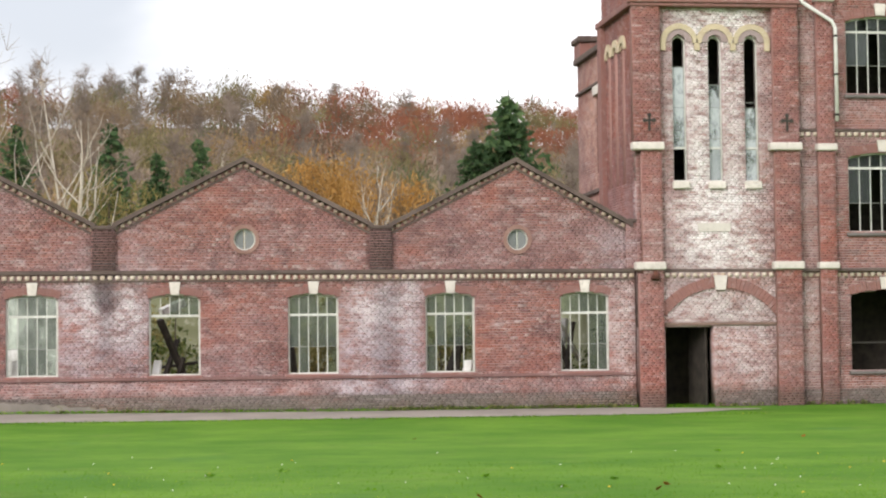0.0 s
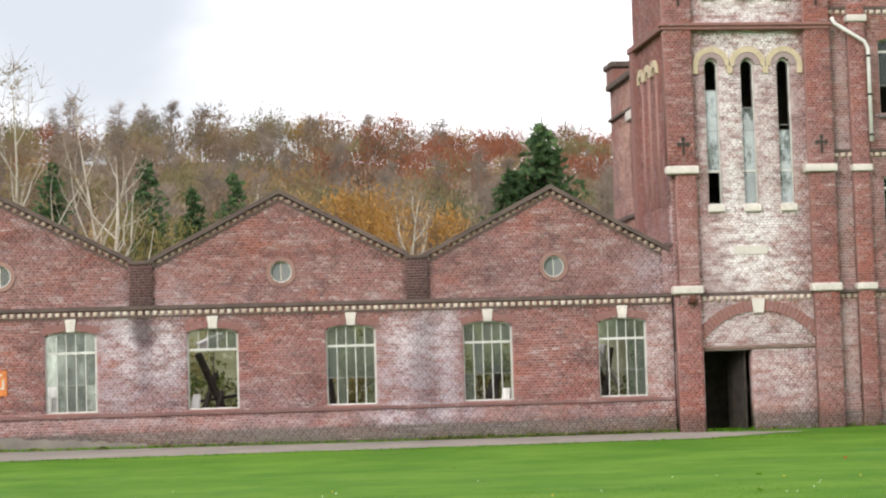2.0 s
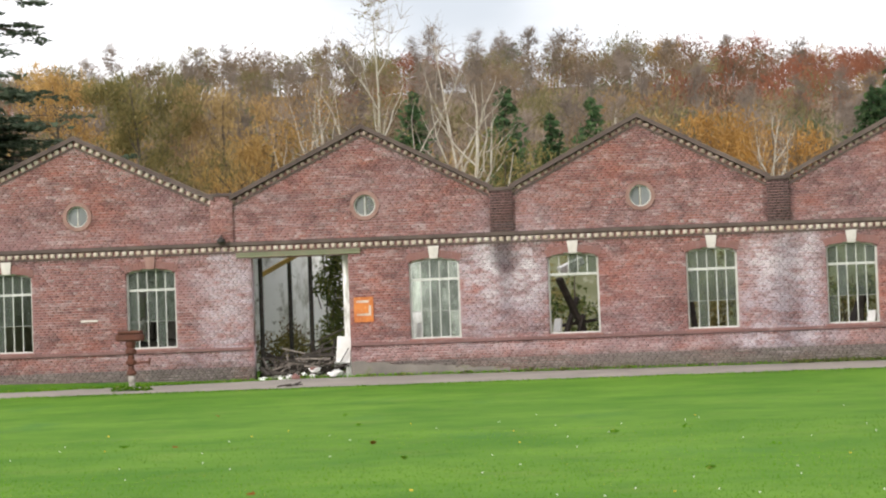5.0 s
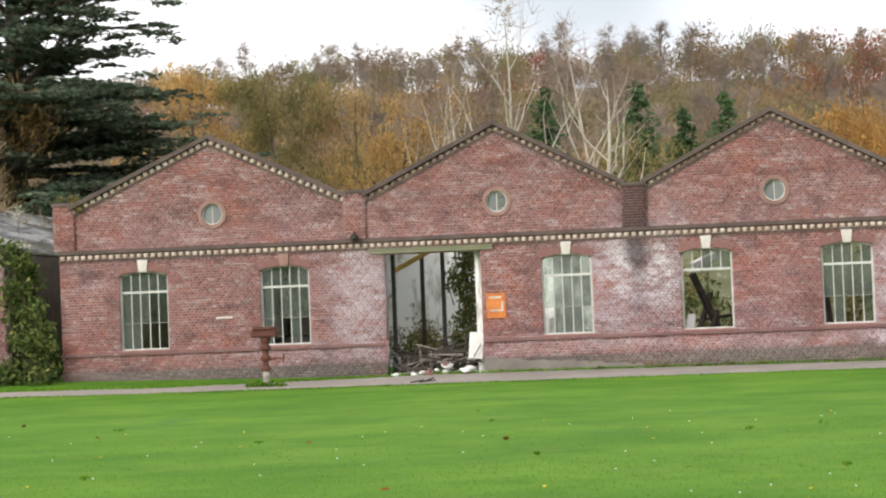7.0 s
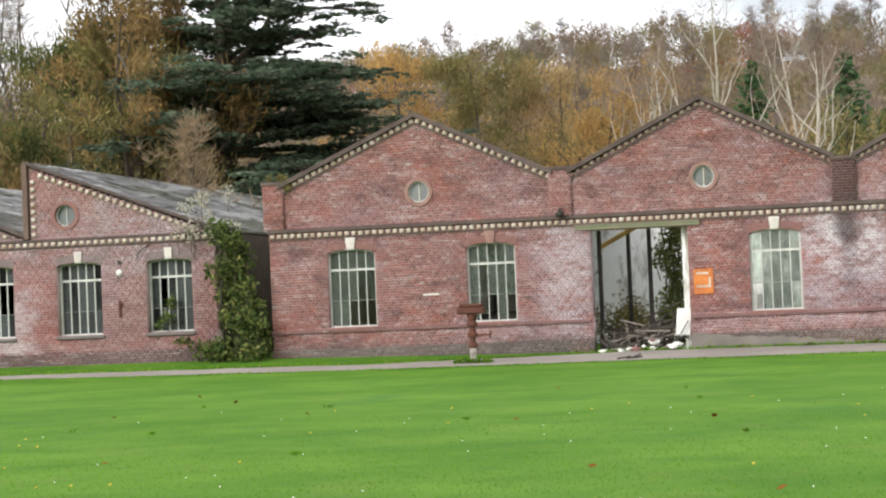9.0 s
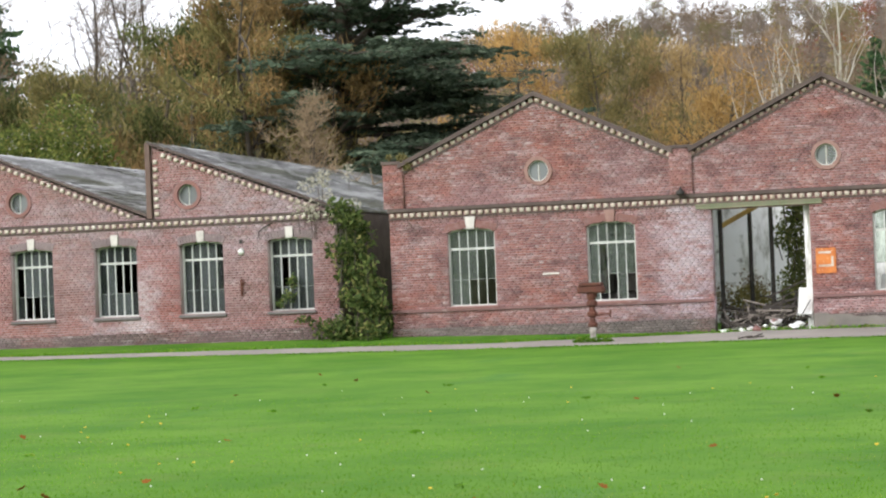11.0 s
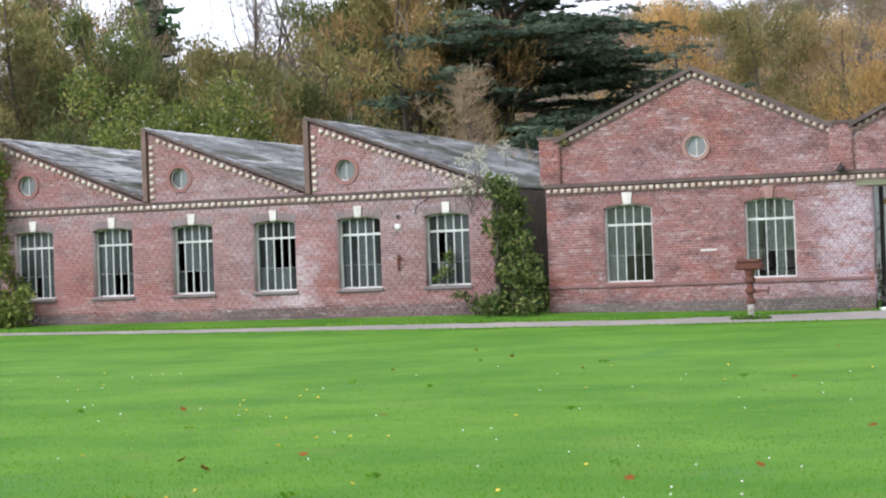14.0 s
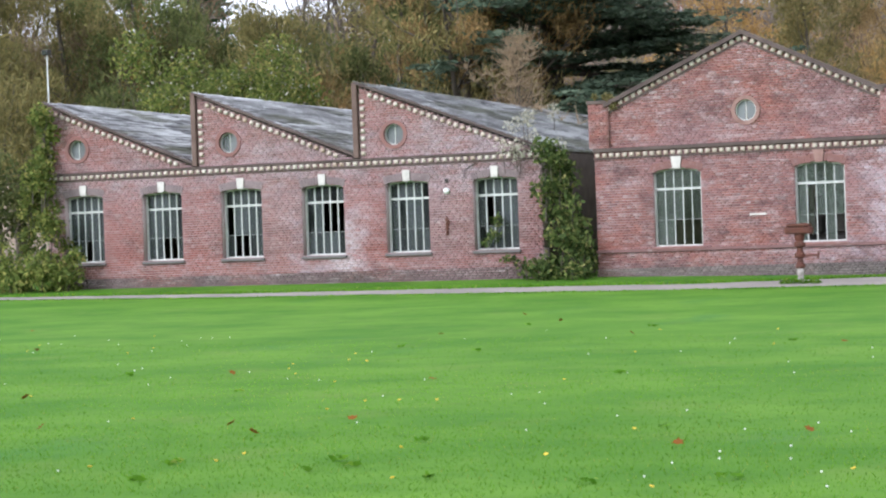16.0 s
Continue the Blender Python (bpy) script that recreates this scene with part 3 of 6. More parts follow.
def brick_wall(name, label, outline, openings, z0, z1, y, depth, mat, part_mat=None, stretch=None, m=None, course=0.0745):
    """A wall of laid bricks. stretch: x0 x1 z0 z1 in which each whole brick is an object of its own."""
    wall = thing(name, label, "brick wall", kind="structure")
    rg = random.Random(len(name) * 7 + 1)
    core, bricks, single = [], [], []
    n = int(round((z1 - z0) / course))
    for c in range(n):
        za, zb = z0 + c * course, z0 + (c + 1) * course
        for a, b in spans_at((za + zb) / 2, outline, openings):
            core.append((a, b, y + 0.006, y + depth, za, zb))
            # courses of stretchers and of headers by turns
            w = 0.23 if c % 2 == 0 else 0.115
            x = math.floor(a / 0.23) * 0.23 - (0.0575 if c % 2 else (0.115 if c % 4 else 0.0)) - rg.uniform(0.0, 0.012)
            while x < b:
                p, q = max(x, a), min(x + w - 0.006, b)
                if q - p > 0.025:
                    out = rg.uniform(-0.002, 0.003)
                    row = (p, q, y - out, y + 0.03, za + 0.009, zb - 0.008)
                    if stretch and q - p > 0.21 and stretch[0] < p < stretch[1] and stretch[2] < za < stretch[3] and len(single) < 300:
                        single.append((p, y - out, za + 0.008))
                    else:
                        bricks.append(row)
                x += w
    # the core, rows with the same ends joined
    merged = {}
    for r in core:
        key = (round(r[0], 4), round(r[1], 4))
        if key in merged and abs(merged[key][-1][1] - r[4]) < 1e-6:
            merged[key][-1][1] = r[5]
        else:
            merged.setdefault(key, []).append([r[4], r[5]])
    cb = [(k[0], k[1], y + 0.006, y + depth, s[0], s[1]) for k, segs in merged.items() for s in segs]
    mesh_part("core", boxes_mesh("core", cb), {"wall_gabled": M_MORTAR_MAIN, "wall_tower": M_MORTAR_TOWER, "wall_plinth": M_MORTAR_DARK, "wall_pilaster": M_MORTAR_RED, "wall_tower_side": M_MORTAR_RED, "wall_mill_side": M_MORTAR_RED}.get(name, M_MORTAR), wall)
    ob = mesh_part("brickwork", boxes_mesh("brickwork", bricks, BOX_F[[0, 1, 3, 4, 5]]), mat, wall)
    ob["kind"] = "stuff"
    if single:
        me = boxes_mesh("brick", [(0, 0.224, 0, 0.033, 0, 0.0575)])
        me.materials.append(part_mat or mat)
        for p in single:
            o = new("brick", me)
            o.parent, o.location = wall, p
    if m is not None:
        wall.matrix_world = m
    return wall


DENTIL_ME = boxes_mesh("dentil", [(-0.06, 0.06, -0.05, 0.04, -0.058, 0.058)])
DENTIL_ME.materials.append(M_DENTIL)
DENTIL_DULL = boxes_mesh("dentil", [(-0.055, 0.055, -0.05, 0.04, -0.05, 0.05)])
DENTIL_DULL.materials.append(M_DENTIL_DULL)


def dentils(parent, x0, za, x1, zb, y, step=0.2, me=None):
    """A row of projecting cream bricks between two points."""
    length = math.hypot(x1 - x0, zb - za)
    n = max(1, int(length / step))
    tilt = -math.degrees(math.atan2(zb - za, x1 - x0))
    for i in range(n):
        s = (i + 0.5) / n
        o = new("dentil", me or DENTIL_ME)
        o.parent = parent
        o.matrix_basis = pose(x0 + (x1 - x0) * s, y, za + (zb - za) * s, 0, tilt, 0)


def sloped_bar(bm, x0, za, x1, zb, lo, hi, y0, y1):
    """A bar along a slope, from lo to hi above the line, upright cut ends."""
    prism(bm, [(x0, za + lo), (x1, zb + lo), (x1, zb + hi), (x0, za + hi)], y0, y1)


def arch_ring(bm, x0, x1, sp, rise, thick, y0, y1, n=11, gap=0.0):
    """Voussoirs of a segmental or round arch."""
    h, cx = (x1 - x0) / 2, (x0 + x1) / 2
    r = (h * h + rise * rise) / (2 * rise)
    cz = sp + rise - r
    a0 = math.atan2(sp - cz, h)
    a1 = math.pi - a0
    for i in range(n):
        t0, t1 = a0 + (a1 - a0) * i / n + gap, a0 + (a1 - a0) * (i + 1) / n - gap
        pts = [(cx + rr * math.cos(t), cz + rr * math.sin(t)) for rr, t in ((r, t0), (r + thick, t0), (r + thick, t1), (r, t1))]
        prism(bm, pts, y0, y1)


def ring(bm, cx, cz, r0, r1, y0, y1, n=28):
    for i in range(n):
        t0, t1 = 2 * math.pi * i / n, 2 * math.pi * (i + 1) / n
        prism(bm, [(cx + r * math.cos(t), cz + r * math.sin(t)) for r, t in ((r0, t0), (r1, t0), (r1, t1), (r0, t1))], y0, y1)


# bays of the gabled hall: valley to valley
VALLEYS = [-17.42, -8.97, -1.25, 6.29, 13.45]
GABLES = [(-16.98, -13.03, -9.28), (-8.64, -5.03, -1.58), (-0.93, 2.53, 5.98), (6.60, 10.08, 13.30)]
CORN, VAL_Z, APEX_Z = 3.86, 5.22, 7.0


def main_outline(z):
    if z < VAL_Z:
        return [(VALLEYS[0], VALLEYS[-1])]
    out = []
    for a, m, b in GABLES:
        s = (z - VAL_Z) / (APEX_Z - VAL_Z)
        if s < 1:
            out.append((a + (m - a) * s, b + (m - b) * s))
    return out


WIN_X = [-15.03, -11.01, -3.16, 0.65, 4.42, 8.21, 12.0]
WZ0, WSP, WRISE, WW = 1.2, 3.31, 0.115, 1.385
OPEN_X = (-8.2, -5.52, 0.1, 3.62)
OCULI = [(-13.0, 4.93), (-5.01, 4.93), (2.55, 4.9), (10.12, 4.88)]
openings = [("arch", x - WW / 2, x + WW / 2, WZ0, WSP, WRISE) for x in WIN_X] + [("rect", *OPEN_X)] + [("round", x, z, 0.315) for x, z in OCULI]
main_wall = brick_wall("wall_gabled", "weathered red brick factory wall with four gables and pale salt stains", main_outline, openings,
                       0.02, 7.0, FACE, 0.42, M_BRICK, M_BRICK_PART, (-10.3, -3.9, 1.3, 3.6))
for x0, x1, z1 in ((VALLEYS[0] - 0.03, OPEN_X[0], 0.62), (OPEN_X[1], VALLEYS[-1], 0.62)):
    brick_wall("wall_plinth", "grimy grey brick plinth of the gabled hall, green at its foot", lambda z, a=x0, b=x1: [(a, b)], [], 0.02, z1, FACE - 0.04, 0.05, M_PLINTHBRICK)
# what is left of a coat of render on the plinth beside the opening
bm = bmesh.new()
rr = random.Random(17)
edge = [(-5.5 + 0.16 * i, 0.66 - 0.012 * i + rr.uniform(-0.05, 0.03)) for i in range(28)]
for (xa, za), (xb, zb) in zip(edge, edge[1:]):
    prism(bm, [(xa, 0.1), (xb, 0.1), (xb, zb), (xa, za)], FACE - 0.05, FACE - 0.03)
part("render_coat", bm, M_PLINTH, main_wall, "flaking grey render")
bm = bmesh.new()
for a, b in ((VALLEYS[0] - 0.03, OPEN_X[0] - 0.05), (OPEN_X[1] + 0.02, VALLEYS[-1])):
    add_box(bm, a, b, FACE - 0.06, FACE + 0.02, 1.07, 1.16, bevel=0.012)
part("string_course", bm, M_STRING, main_wall)
bm = bmesh.new()
add_box(bm, VALLEYS[0] - 0.04, VALLEYS[-1], FACE - 0.09, FACE + 0.02, CORN + 0.08, CORN + 0.2, bevel=0.02)
add_box(bm, VALLEYS[0] - 0.03, VALLEYS[-1], FACE - 0.025, FACE + 0.02, CORN - 0.12, CORN - 0.075)
part("cornice", bm, M_COPING_AND_GAP, main_wall, "dark moulded brick cornice")
dentils(main_wall, VALLEYS[0], CORN, VALLEYS[-1], CORN, FACE)
for a, m, b in GABLES:
    for x0, x1, z0, z1 in ((a - 0.1, m, VAL_Z - 0.03, APEX_Z + 0.02), (m, b + 0.1, APEX_Z + 0.02, VAL_Z - 0.03)):
        bm = bmesh.new()
        sloped_bar(bm, x0, z0, x1, z1, 0.02, 0.15, FACE - 0.13, FACE + 0.5)
        part("coping", bm, M_COPING_AND_GAP, main_wall)
        dentils(main_wall, x0, z0 - 0.06, x1, z1 - 0.06, FACE, 0.21, DENTIL_ME if m < -10 else DENTIL_DULL)
        bm = bmesh.new()
        sloped_bar(bm, x0 + 0.02, z0, x1 - 0.02, z1, -0.2, -0.135, FACE - 0.022, FACE + 0.02)
        part("rake_band", bm, M_COPING_AND_GAP, main_wall)
M_SOOT = brick_material("sooty_brick", [(0, (0.06, 0.035, 0.035)), (0.6, (0.10, 0.06, 0.058)), (1, (0.17, 0.10, 0.09))], (), [(-3, 8, 3.6, 5.7, 0.8, (0.05, 0.036, 0.036))])
# valley pilasters with a flat cap
for x0, x1, z in ((-17.55, -16.95, 5.42), (-9.28, -8.66, 5.42), (-1.58, -0.93, 5.28), (5.98, 6.60, 5.28), (13.2, 13.6, 5.45)):
    brick_wall("wall_pilaster", "sooty brick pilaster in the valley between two gables", lambda zz, a=x0, b=x1: [(a, b)], [], CORN + 0.2, z - 0.1, FACE - 0.075, 0.09, M_SOOT if -2 < x0 < 7 else M_BRICK)
    bm = bmesh.new()
    add_box(bm, x0 - 0.04, x1 + 0.04, FACE - 0.11, FACE + 0.5, z - 0.1, z, bevel=0.015)
    part("cap", bm, M_COPING_AND_GAP, main_wall)
for x, z in OCULI:
    bm = bmesh.new()
    ring(bm, x, z, 0.30, 0.405, FACE - 0.035, FACE + 0.1)
    part("oculus_ring", bm, M_RINGBRICK, main_wall)
for x in WIN_X:
    bm = bmesh.new()
    arch_ring(bm, x - WW / 2 - 0.02, x + WW / 2 + 0.02, WSP, WRISE, 0.2, FACE - 0.02, FACE + 0.05, 17, 0.002)
    part("window_arch", bm, M_ARCHBRICK, main_wall)
    bm = bmesh.new()
    prism(bm, [(x - 0.11, 3.40), (x + 0.11, 3.40), (x + 0.15, 3.74), (x - 0.15, 3.74)], FACE - 0.06, FACE + 0.05)
    part("keystone", bm, M_STONE if x != WIN_X[1] else M_RINGBRICK, main_wall, "pale stone keystone" if x != WIN_X[1] else "red-stained stone keystone")
    bm = bmesh.new()
    add_box(bm, x - WW / 2 - 0.06, x + WW / 2 + 0.06, FACE - 0.07, FACE + 0.15, WZ0 - 0.07, WZ0, bevel=0.01)
    part("sill", bm, M_ARCHBRICK, main_wall)


# ---- windows ----
def lattice_window(name, label, x, z0, sp, rise, w, cols, bars, gone, y, glass, thick=0.05, mul=0.024):
    """A steel lattice window: frame, mullions, transoms and single panes. bars: heights of the cross bars, the first the stout one. gone: broken panes (column, row)."""
    win = thing(name, label, "window", kind="structure")
    x0, x1 = x - w / 2, x + w / 2
    top = lambda u: sp + (rise * (1 - ((u - x) / (w / 2)) ** 2))
    bm = bmesh.new()
    add_box(bm, x0, x0 + thick, y, y + 0.08, z0, sp + 0.01)
    add_box(bm, x1 - thick, x1, y, y + 0.08, z0, sp + 0.01)
    add_box(bm, x0 + thick, x1 - thick, y, y + 0.08, z0, z0 + thick)
    us = np.linspace(x0, x1, 9)
    for a, b in zip(us, us[1:]):
        prism(bm, [(a, top(a) - 0.05), (b, top(b) - 0.05), (b, top(b) + 0.02), (a, top(a) + 0.02)], y, y + 0.08)
    frame_ob = part("frame", bm, M_FRAME, win)
    cw = (w - 2 * thick) / cols
    for i in range(1, cols):
        u = x0 + thick + i * cw
        bm = bmesh.new()
        add_box(bm, u - mul / 2, u + mul / 2, y + 0.012, y + 0.055, z0 + thick, top(u) - 0.04)
        part("mullion", bm, M_FRAME, frame_ob)
    for k, zb in enumerate(bars):
        bm = bmesh.new()
        h = 0.065 if k == 0 else 0.016
        add_box(bm, x0 + thick, x1 - thick, y + (0.004 if k == 0 else 0.016), y + 0.06, zb - h / 2, zb + h / 2)
        part("transom", bm, M_FRAME if k == 0 else M_LEAD, frame_ob)
    levels = [z0 + thick] + sorted(bars) + [None]
    for r in range(len(levels) - 1):
        for c in range(cols):
            if (c, r) in gone:
                continue
            a, b = x0 + thick + c * cw + 0.01, x0 + thick + (c + 1) * cw - 0.01
            bm = bmesh.new()
            if levels[r + 1] is None:
                prism(bm, [(a, levels[r]), (b, levels[r]), (b, top(b) - 0.04), (a, top(a) - 0.04)], y + 0.028, y + 0.034)
            else:
                prism(bm, [(a, levels[r]), (b, levels[r]), (b, levels[r + 1]), (a, levels[r + 1])], y + 0.028, y + 0.034)
            part("pane", bm, glass, win)
    return win


WLAB = "arched steel window with flaking white bars and grimy panes"
BARS = [2.83, 1.96]
lattice_window("window_1", WLAB + ", some broken", WIN_X[0], WZ0, WSP, WRISE, WW, 5, BARS, [(2, 0), (3, 0), (4, 0)], FACE + 0.12, M_GLASS)
lattice_window("window_2", WLAB + ", lower ones broken", WIN_X[1], WZ0, WSP, WRISE, WW, 5, BARS, [(1, 0), (2, 0), (1, 1), (4, 0)], FACE + 0.12, M_GLASS)
lattice_window("window_3", WLAB, WIN_X[2], WZ0, WSP, WRISE, WW, 5, BARS, [(0, 0)], FACE + 0.12, M_GLASS)
w4 = lattice_window("window_4", "arched window frame with its lower bars and panes gone", WIN_X[3], WZ0, WSP, WRISE, WW, 5, [2.83], [(c, 0) for c in range(5)] + [(0, 1), (1, 1)], FACE + 0.12, M_GLASS)
for o in list(w4.children_recursive):
    if o.name.startswith("mullion"):
        for v in o.data.vertices:
            v.co.z = max(v.co.z, 2.83)
lattice_window("window_5", WLAB + ", some broken", WIN_X[4], WZ0, WSP, WRISE, WW, 5, BARS, [(0, 0), (2, 0), (3, 0)], FACE + 0.12, M_GLASS)
lattice_window("window_6", WLAB + ", lower ones broken", WIN_X[5], WZ0, WSP, WRISE, WW, 5, BARS, [(1, 0), (2, 0), (3, 0), (4, 0)], FACE + 0.12, M_GLASS)
lattice_window("window_7", WLAB + ", left ones broken", WIN_X[6], WZ0, WSP, WRISE, WW, 5, BARS, [(0, 0), (1, 0), (0, 1), (1, 1), (2, 0), (2, 1)], FACE + 0.12, M_GLASS)


def oculus(name, x, z, r, y, glass, label):
    win = thing(name, label, "window", kind="structure")
    bm = bmesh.new()
    ring(bm, x, z, r - 0.045, r, y, y + 0.07)
    part("frame", bm, M_FRAME, win)
    bm = bmesh.new()
    add_box(bm, x - 0.014, x + 0.014, y + 0.012, y + 0.05, z - r + 0.04, z + r - 0.04)
    part("mullion", bm, M_FRAME, win)
    for s in (-1, 1):
        bm = bmesh.new()
        pts = [(x + s * 0.014 + s * (r - 0.05) * math.sin(t) * 0.97, z - (r - 0.05) * math.cos(t)) for t in np.linspace(0.05, math.pi - 0.05, 12)]
        prism(bm, pts, y + 0.03, y + 0.036)
        part("pane", bm, glass, win)


for i, (x, z) in enumerate(OCULI):
    oculus("window_%d" % (8 + i), x, z, 0.31, FACE + 0.06, M_GLASS_PALE, "small round gable window with a white ring and clouded panes")

# ---- sawtooth hall ----
SAW_X = [-35.55, -30.2, -24.78, -19.02]
SAW_C, SAW_T = 3.98, 6.30


def saw_outline(z):
    if z < SAW_C + 0.1:
        return [(SAW_X[0], SAW_X[3])]
    out = []
    for a, b in zip(SAW_X, SAW_X[1:]):
        s = (z - SAW_C - 0.1) / (SAW_T - SAW_C - 0.1)
        if s < 1:
            out.append((a + 0.08, b + (a - b) * s))
    return out


SWIN = [-34.23, -31.45, -28.71, -25.98, -23.24, -20.47]
SZ0, SSP, SRISE, SW = 1.27, 3.33, 0.09, 1.38
SOC = [(-34.4, 4.85), (-29.08, 4.82), (-23.6, 4.80)]
sops = [("arch", x - SW / 2, x + SW / 2, SZ0, SSP, SRISE) for x in SWIN] + [("round", x, z, 0.335) for x, z in SOC]
saw_wall = brick_wall("wall_sawtooth", "pinkish red brick wall under three sawtooth roofs", saw_outline, sops, 0.02, 6.3, FACE, 0.4, M_SAW, M_SAW_PART, (-26.5, -19.2, 1.2, 3.6))
brick_wall("wall_plinth", "grimy brick plinth of the sawtooth hall", lambda z: [(SAW_X[0], SAW_X[3])], [], 0.1, 0.78, FACE - 0.035, 0.045, M_PLINTHBRICK)
bm = bmesh.new()
add_box(bm, SAW_X[0], SAW_X[3], FACE - 0.06, FACE + 0.02, SAW_C + 0.07, SAW_C + 0.15, bevel=0.015)
add_box(bm, SAW_X[0], SAW_X[3], FACE - 0.03, FACE + 0.02, SAW_C - 0.12, SAW_C - 0.075)
part("cornice", bm, M_COPING_AND_GAP, saw_wall)
dentils(saw_wall, SAW_X[0], SAW_C, SAW_X[3], SAW_C, FACE, 0.22)
for a, b in zip(SAW_X, SAW_X[1:]):
    e = b - 0.1
    bm = bmesh.new()
    sloped_bar(bm, a - 0.02, SAW_T + 0.03, e, SAW_C + 0.2, 0.03, 0.1, FACE - 0.12, FACE + 0.3)
    part("coping", bm, M_COPING_AND_GAP, saw_wall, "dark weathered verge board")
    dentils(saw_wall, a + 0.35, SAW_T - 0.26, e - 0.5, SAW_C + 0.24, FACE, 0.22)
    bm = bmesh.new()
    add_box(bm, a - 0.1, a + 0.06, FACE - 0.10, FACE + 0.3, SAW_C + 0.17, SAW_T + 0.1, bevel=0.01)
    part("corner_board", bm, M_FASCIA, saw_wall, "brown upright corner board")
    for k in range(9):
        zz = SAW_C + 0.3 + k * 0.22
        if zz < SAW_T - 0.3:
            o = new("dentil", DENTIL_ME)
            o.parent, o.location = saw_wall, (a + 0.2, FACE, zz)
for x, z in SOC:
    bm = bmesh.new()
    ring(bm, x, z, 0.32, 0.43, FACE - 0.03, FACE + 0.1)
    part("oculus_ring", bm, M_ARCHBRICK, saw_wall)
for i, x in enumerate(SWIN):
    bm = bmesh.new()
    arch_ring(bm, x - SW / 2 - 0.02, x + SW / 2 + 0.02, SSP, SRISE, 0.22, FACE - 0.012, FACE + 0.05, 15, 0.002)
    part("window_arch", bm, M_GREYARCH, saw_wall)
    bm = bmesh.new()
    prism(bm, [(x - 0.10, 3.40), (x + 0.10, 3.40), (x + 0.12, 3.72), (x - 0.12, 3.72)], FACE - 0.05, FACE + 0.05)
    part("keystone", bm, M_STONE, saw_wall, "pale stone keystone")
    bm = bmesh.new()
    add_box(bm, x - SW / 2 - 0.05, x + SW / 2 + 0.05, FACE - 0.08, FACE + 0.28, SZ0 - 0.09, SZ0, bevel=0.015)
    part("sill", bm, M_CONCRETE, saw_wall, "grey stone sill")
    gone = [[(2, 0)], [(2, 0), (3, 0)], [(0, 1), (1, 0), (2, 0)], [(2, 1), (3, 1), (4, 1)], [], [(1, 1)]][i]
    lattice_window("window_%d" % (20 + i), "arched steel lattice window with white bars, dark inside" + (", a few panes broken" if gone else ""), x, SZ0, SSP, SRISE, SW, 5, [2.88, 1.98], gone, FACE + 0.24, M_GLASS_DARK, 0.06, 0.034)
for i, (x, z) in enumerate(SOC):
    oculus("window_%d" % (30 + i), x, z, 0.33, FACE + 0.12, M_GLASS_PALE, "small round window in a ring of red brick")
# slate roofs, each slope falling to the next tooth
for i, (a, b) in enumerate(zip(SAW_X, SAW_X[1:])):
    roof = thing("roof_slope", "lichened grey slate sawtooth roof slope", "roof", "sawtooth roofs", "structure")
    bm = bmesh.new()
    sloped_bar(bm, a - 0.15, SAW_T + 0.04, b - 0.12, SAW_C + 0.16, 0.02, 0.1, FACE + 0.3, FACE + 24)
    part("roof_deck", bm, M_SLATE, roof)
    ln = math.hypot(b - a, SAW_T - SAW_C)
    rg = np.random.default_rng(11 + i)
    ang = math.atan2(SAW_T - SAW_C - 0.12, b - a + 0.03)
    q = []
    for r in range(int(ln / 0.3)):
        s = r * 0.3
        yy = FACE - 0.05 - (0.15 if r % 2 else 0)
        while yy < FACE + 24:
            wd = 0.42 if yy < FACE + 12 else 0.9
            if rg.random() > 0.04:
                lift = 0.105 + rg.uniform(0, 0.02)
                for s0, s1, h0, h1 in ((s, s + 0.36, lift, lift + 0.03),):
                    p = []
                    for ss, hh, y_ in ((s0, h0, yy), (s1, h1, yy), (s1, h1, yy + wd - 0.015), (s0, h0, yy + wd - 0.015)):
                        p.append((a - 0.15 + ss * math.cos(ang) + hh * math.sin(ang), max(y_, FACE - 0.13), SAW_T + 0.04 - ss * math.sin(ang) + hh * math.cos(ang)))
                    q.append(p)
            yy += wd
    o = mesh_part("slates", quad_leaves("slates", q), M_SLATE, roof)
    o["kind"] = "stuff"
    # the upright glazed back of the tooth
    bm = bmesh.new()
    add_box(bm, a - 0.13, a - 0.02, FACE + 0.3, FACE + 24, SAW_C + 0.1, SAW_T + 0.03)
    part("north_light", bm, M_FASCIA, roof)
# the coping's dark colour paints the shade of the gap on these walls
for nm, x0, x1, y0, y1, z1 in (("wall_sawtooth_side", SAW_X[3] - 0.35, SAW_X[3], FACE + 0.4, FACE + 24, 4.1), ("wall_sawtooth_end", SAW_X[0], SAW_X[0] + 0.35, FACE + 0.4, FACE + 24, 4.1),
                               ("wall_sawtooth_back", SAW_X[0], SAW_X[3], FACE + 24, FACE + 24.3, 6.0)):
    bm = bmesh.new()
    add_box(bm, x0, x1, y0, y1, 0, z1)
    tagged(part(nm, bm, M_COPING_AND_GAP), "brick side wall of the sawtooth hall, darkened for the shaded gap", "brick wall", kind="structure")

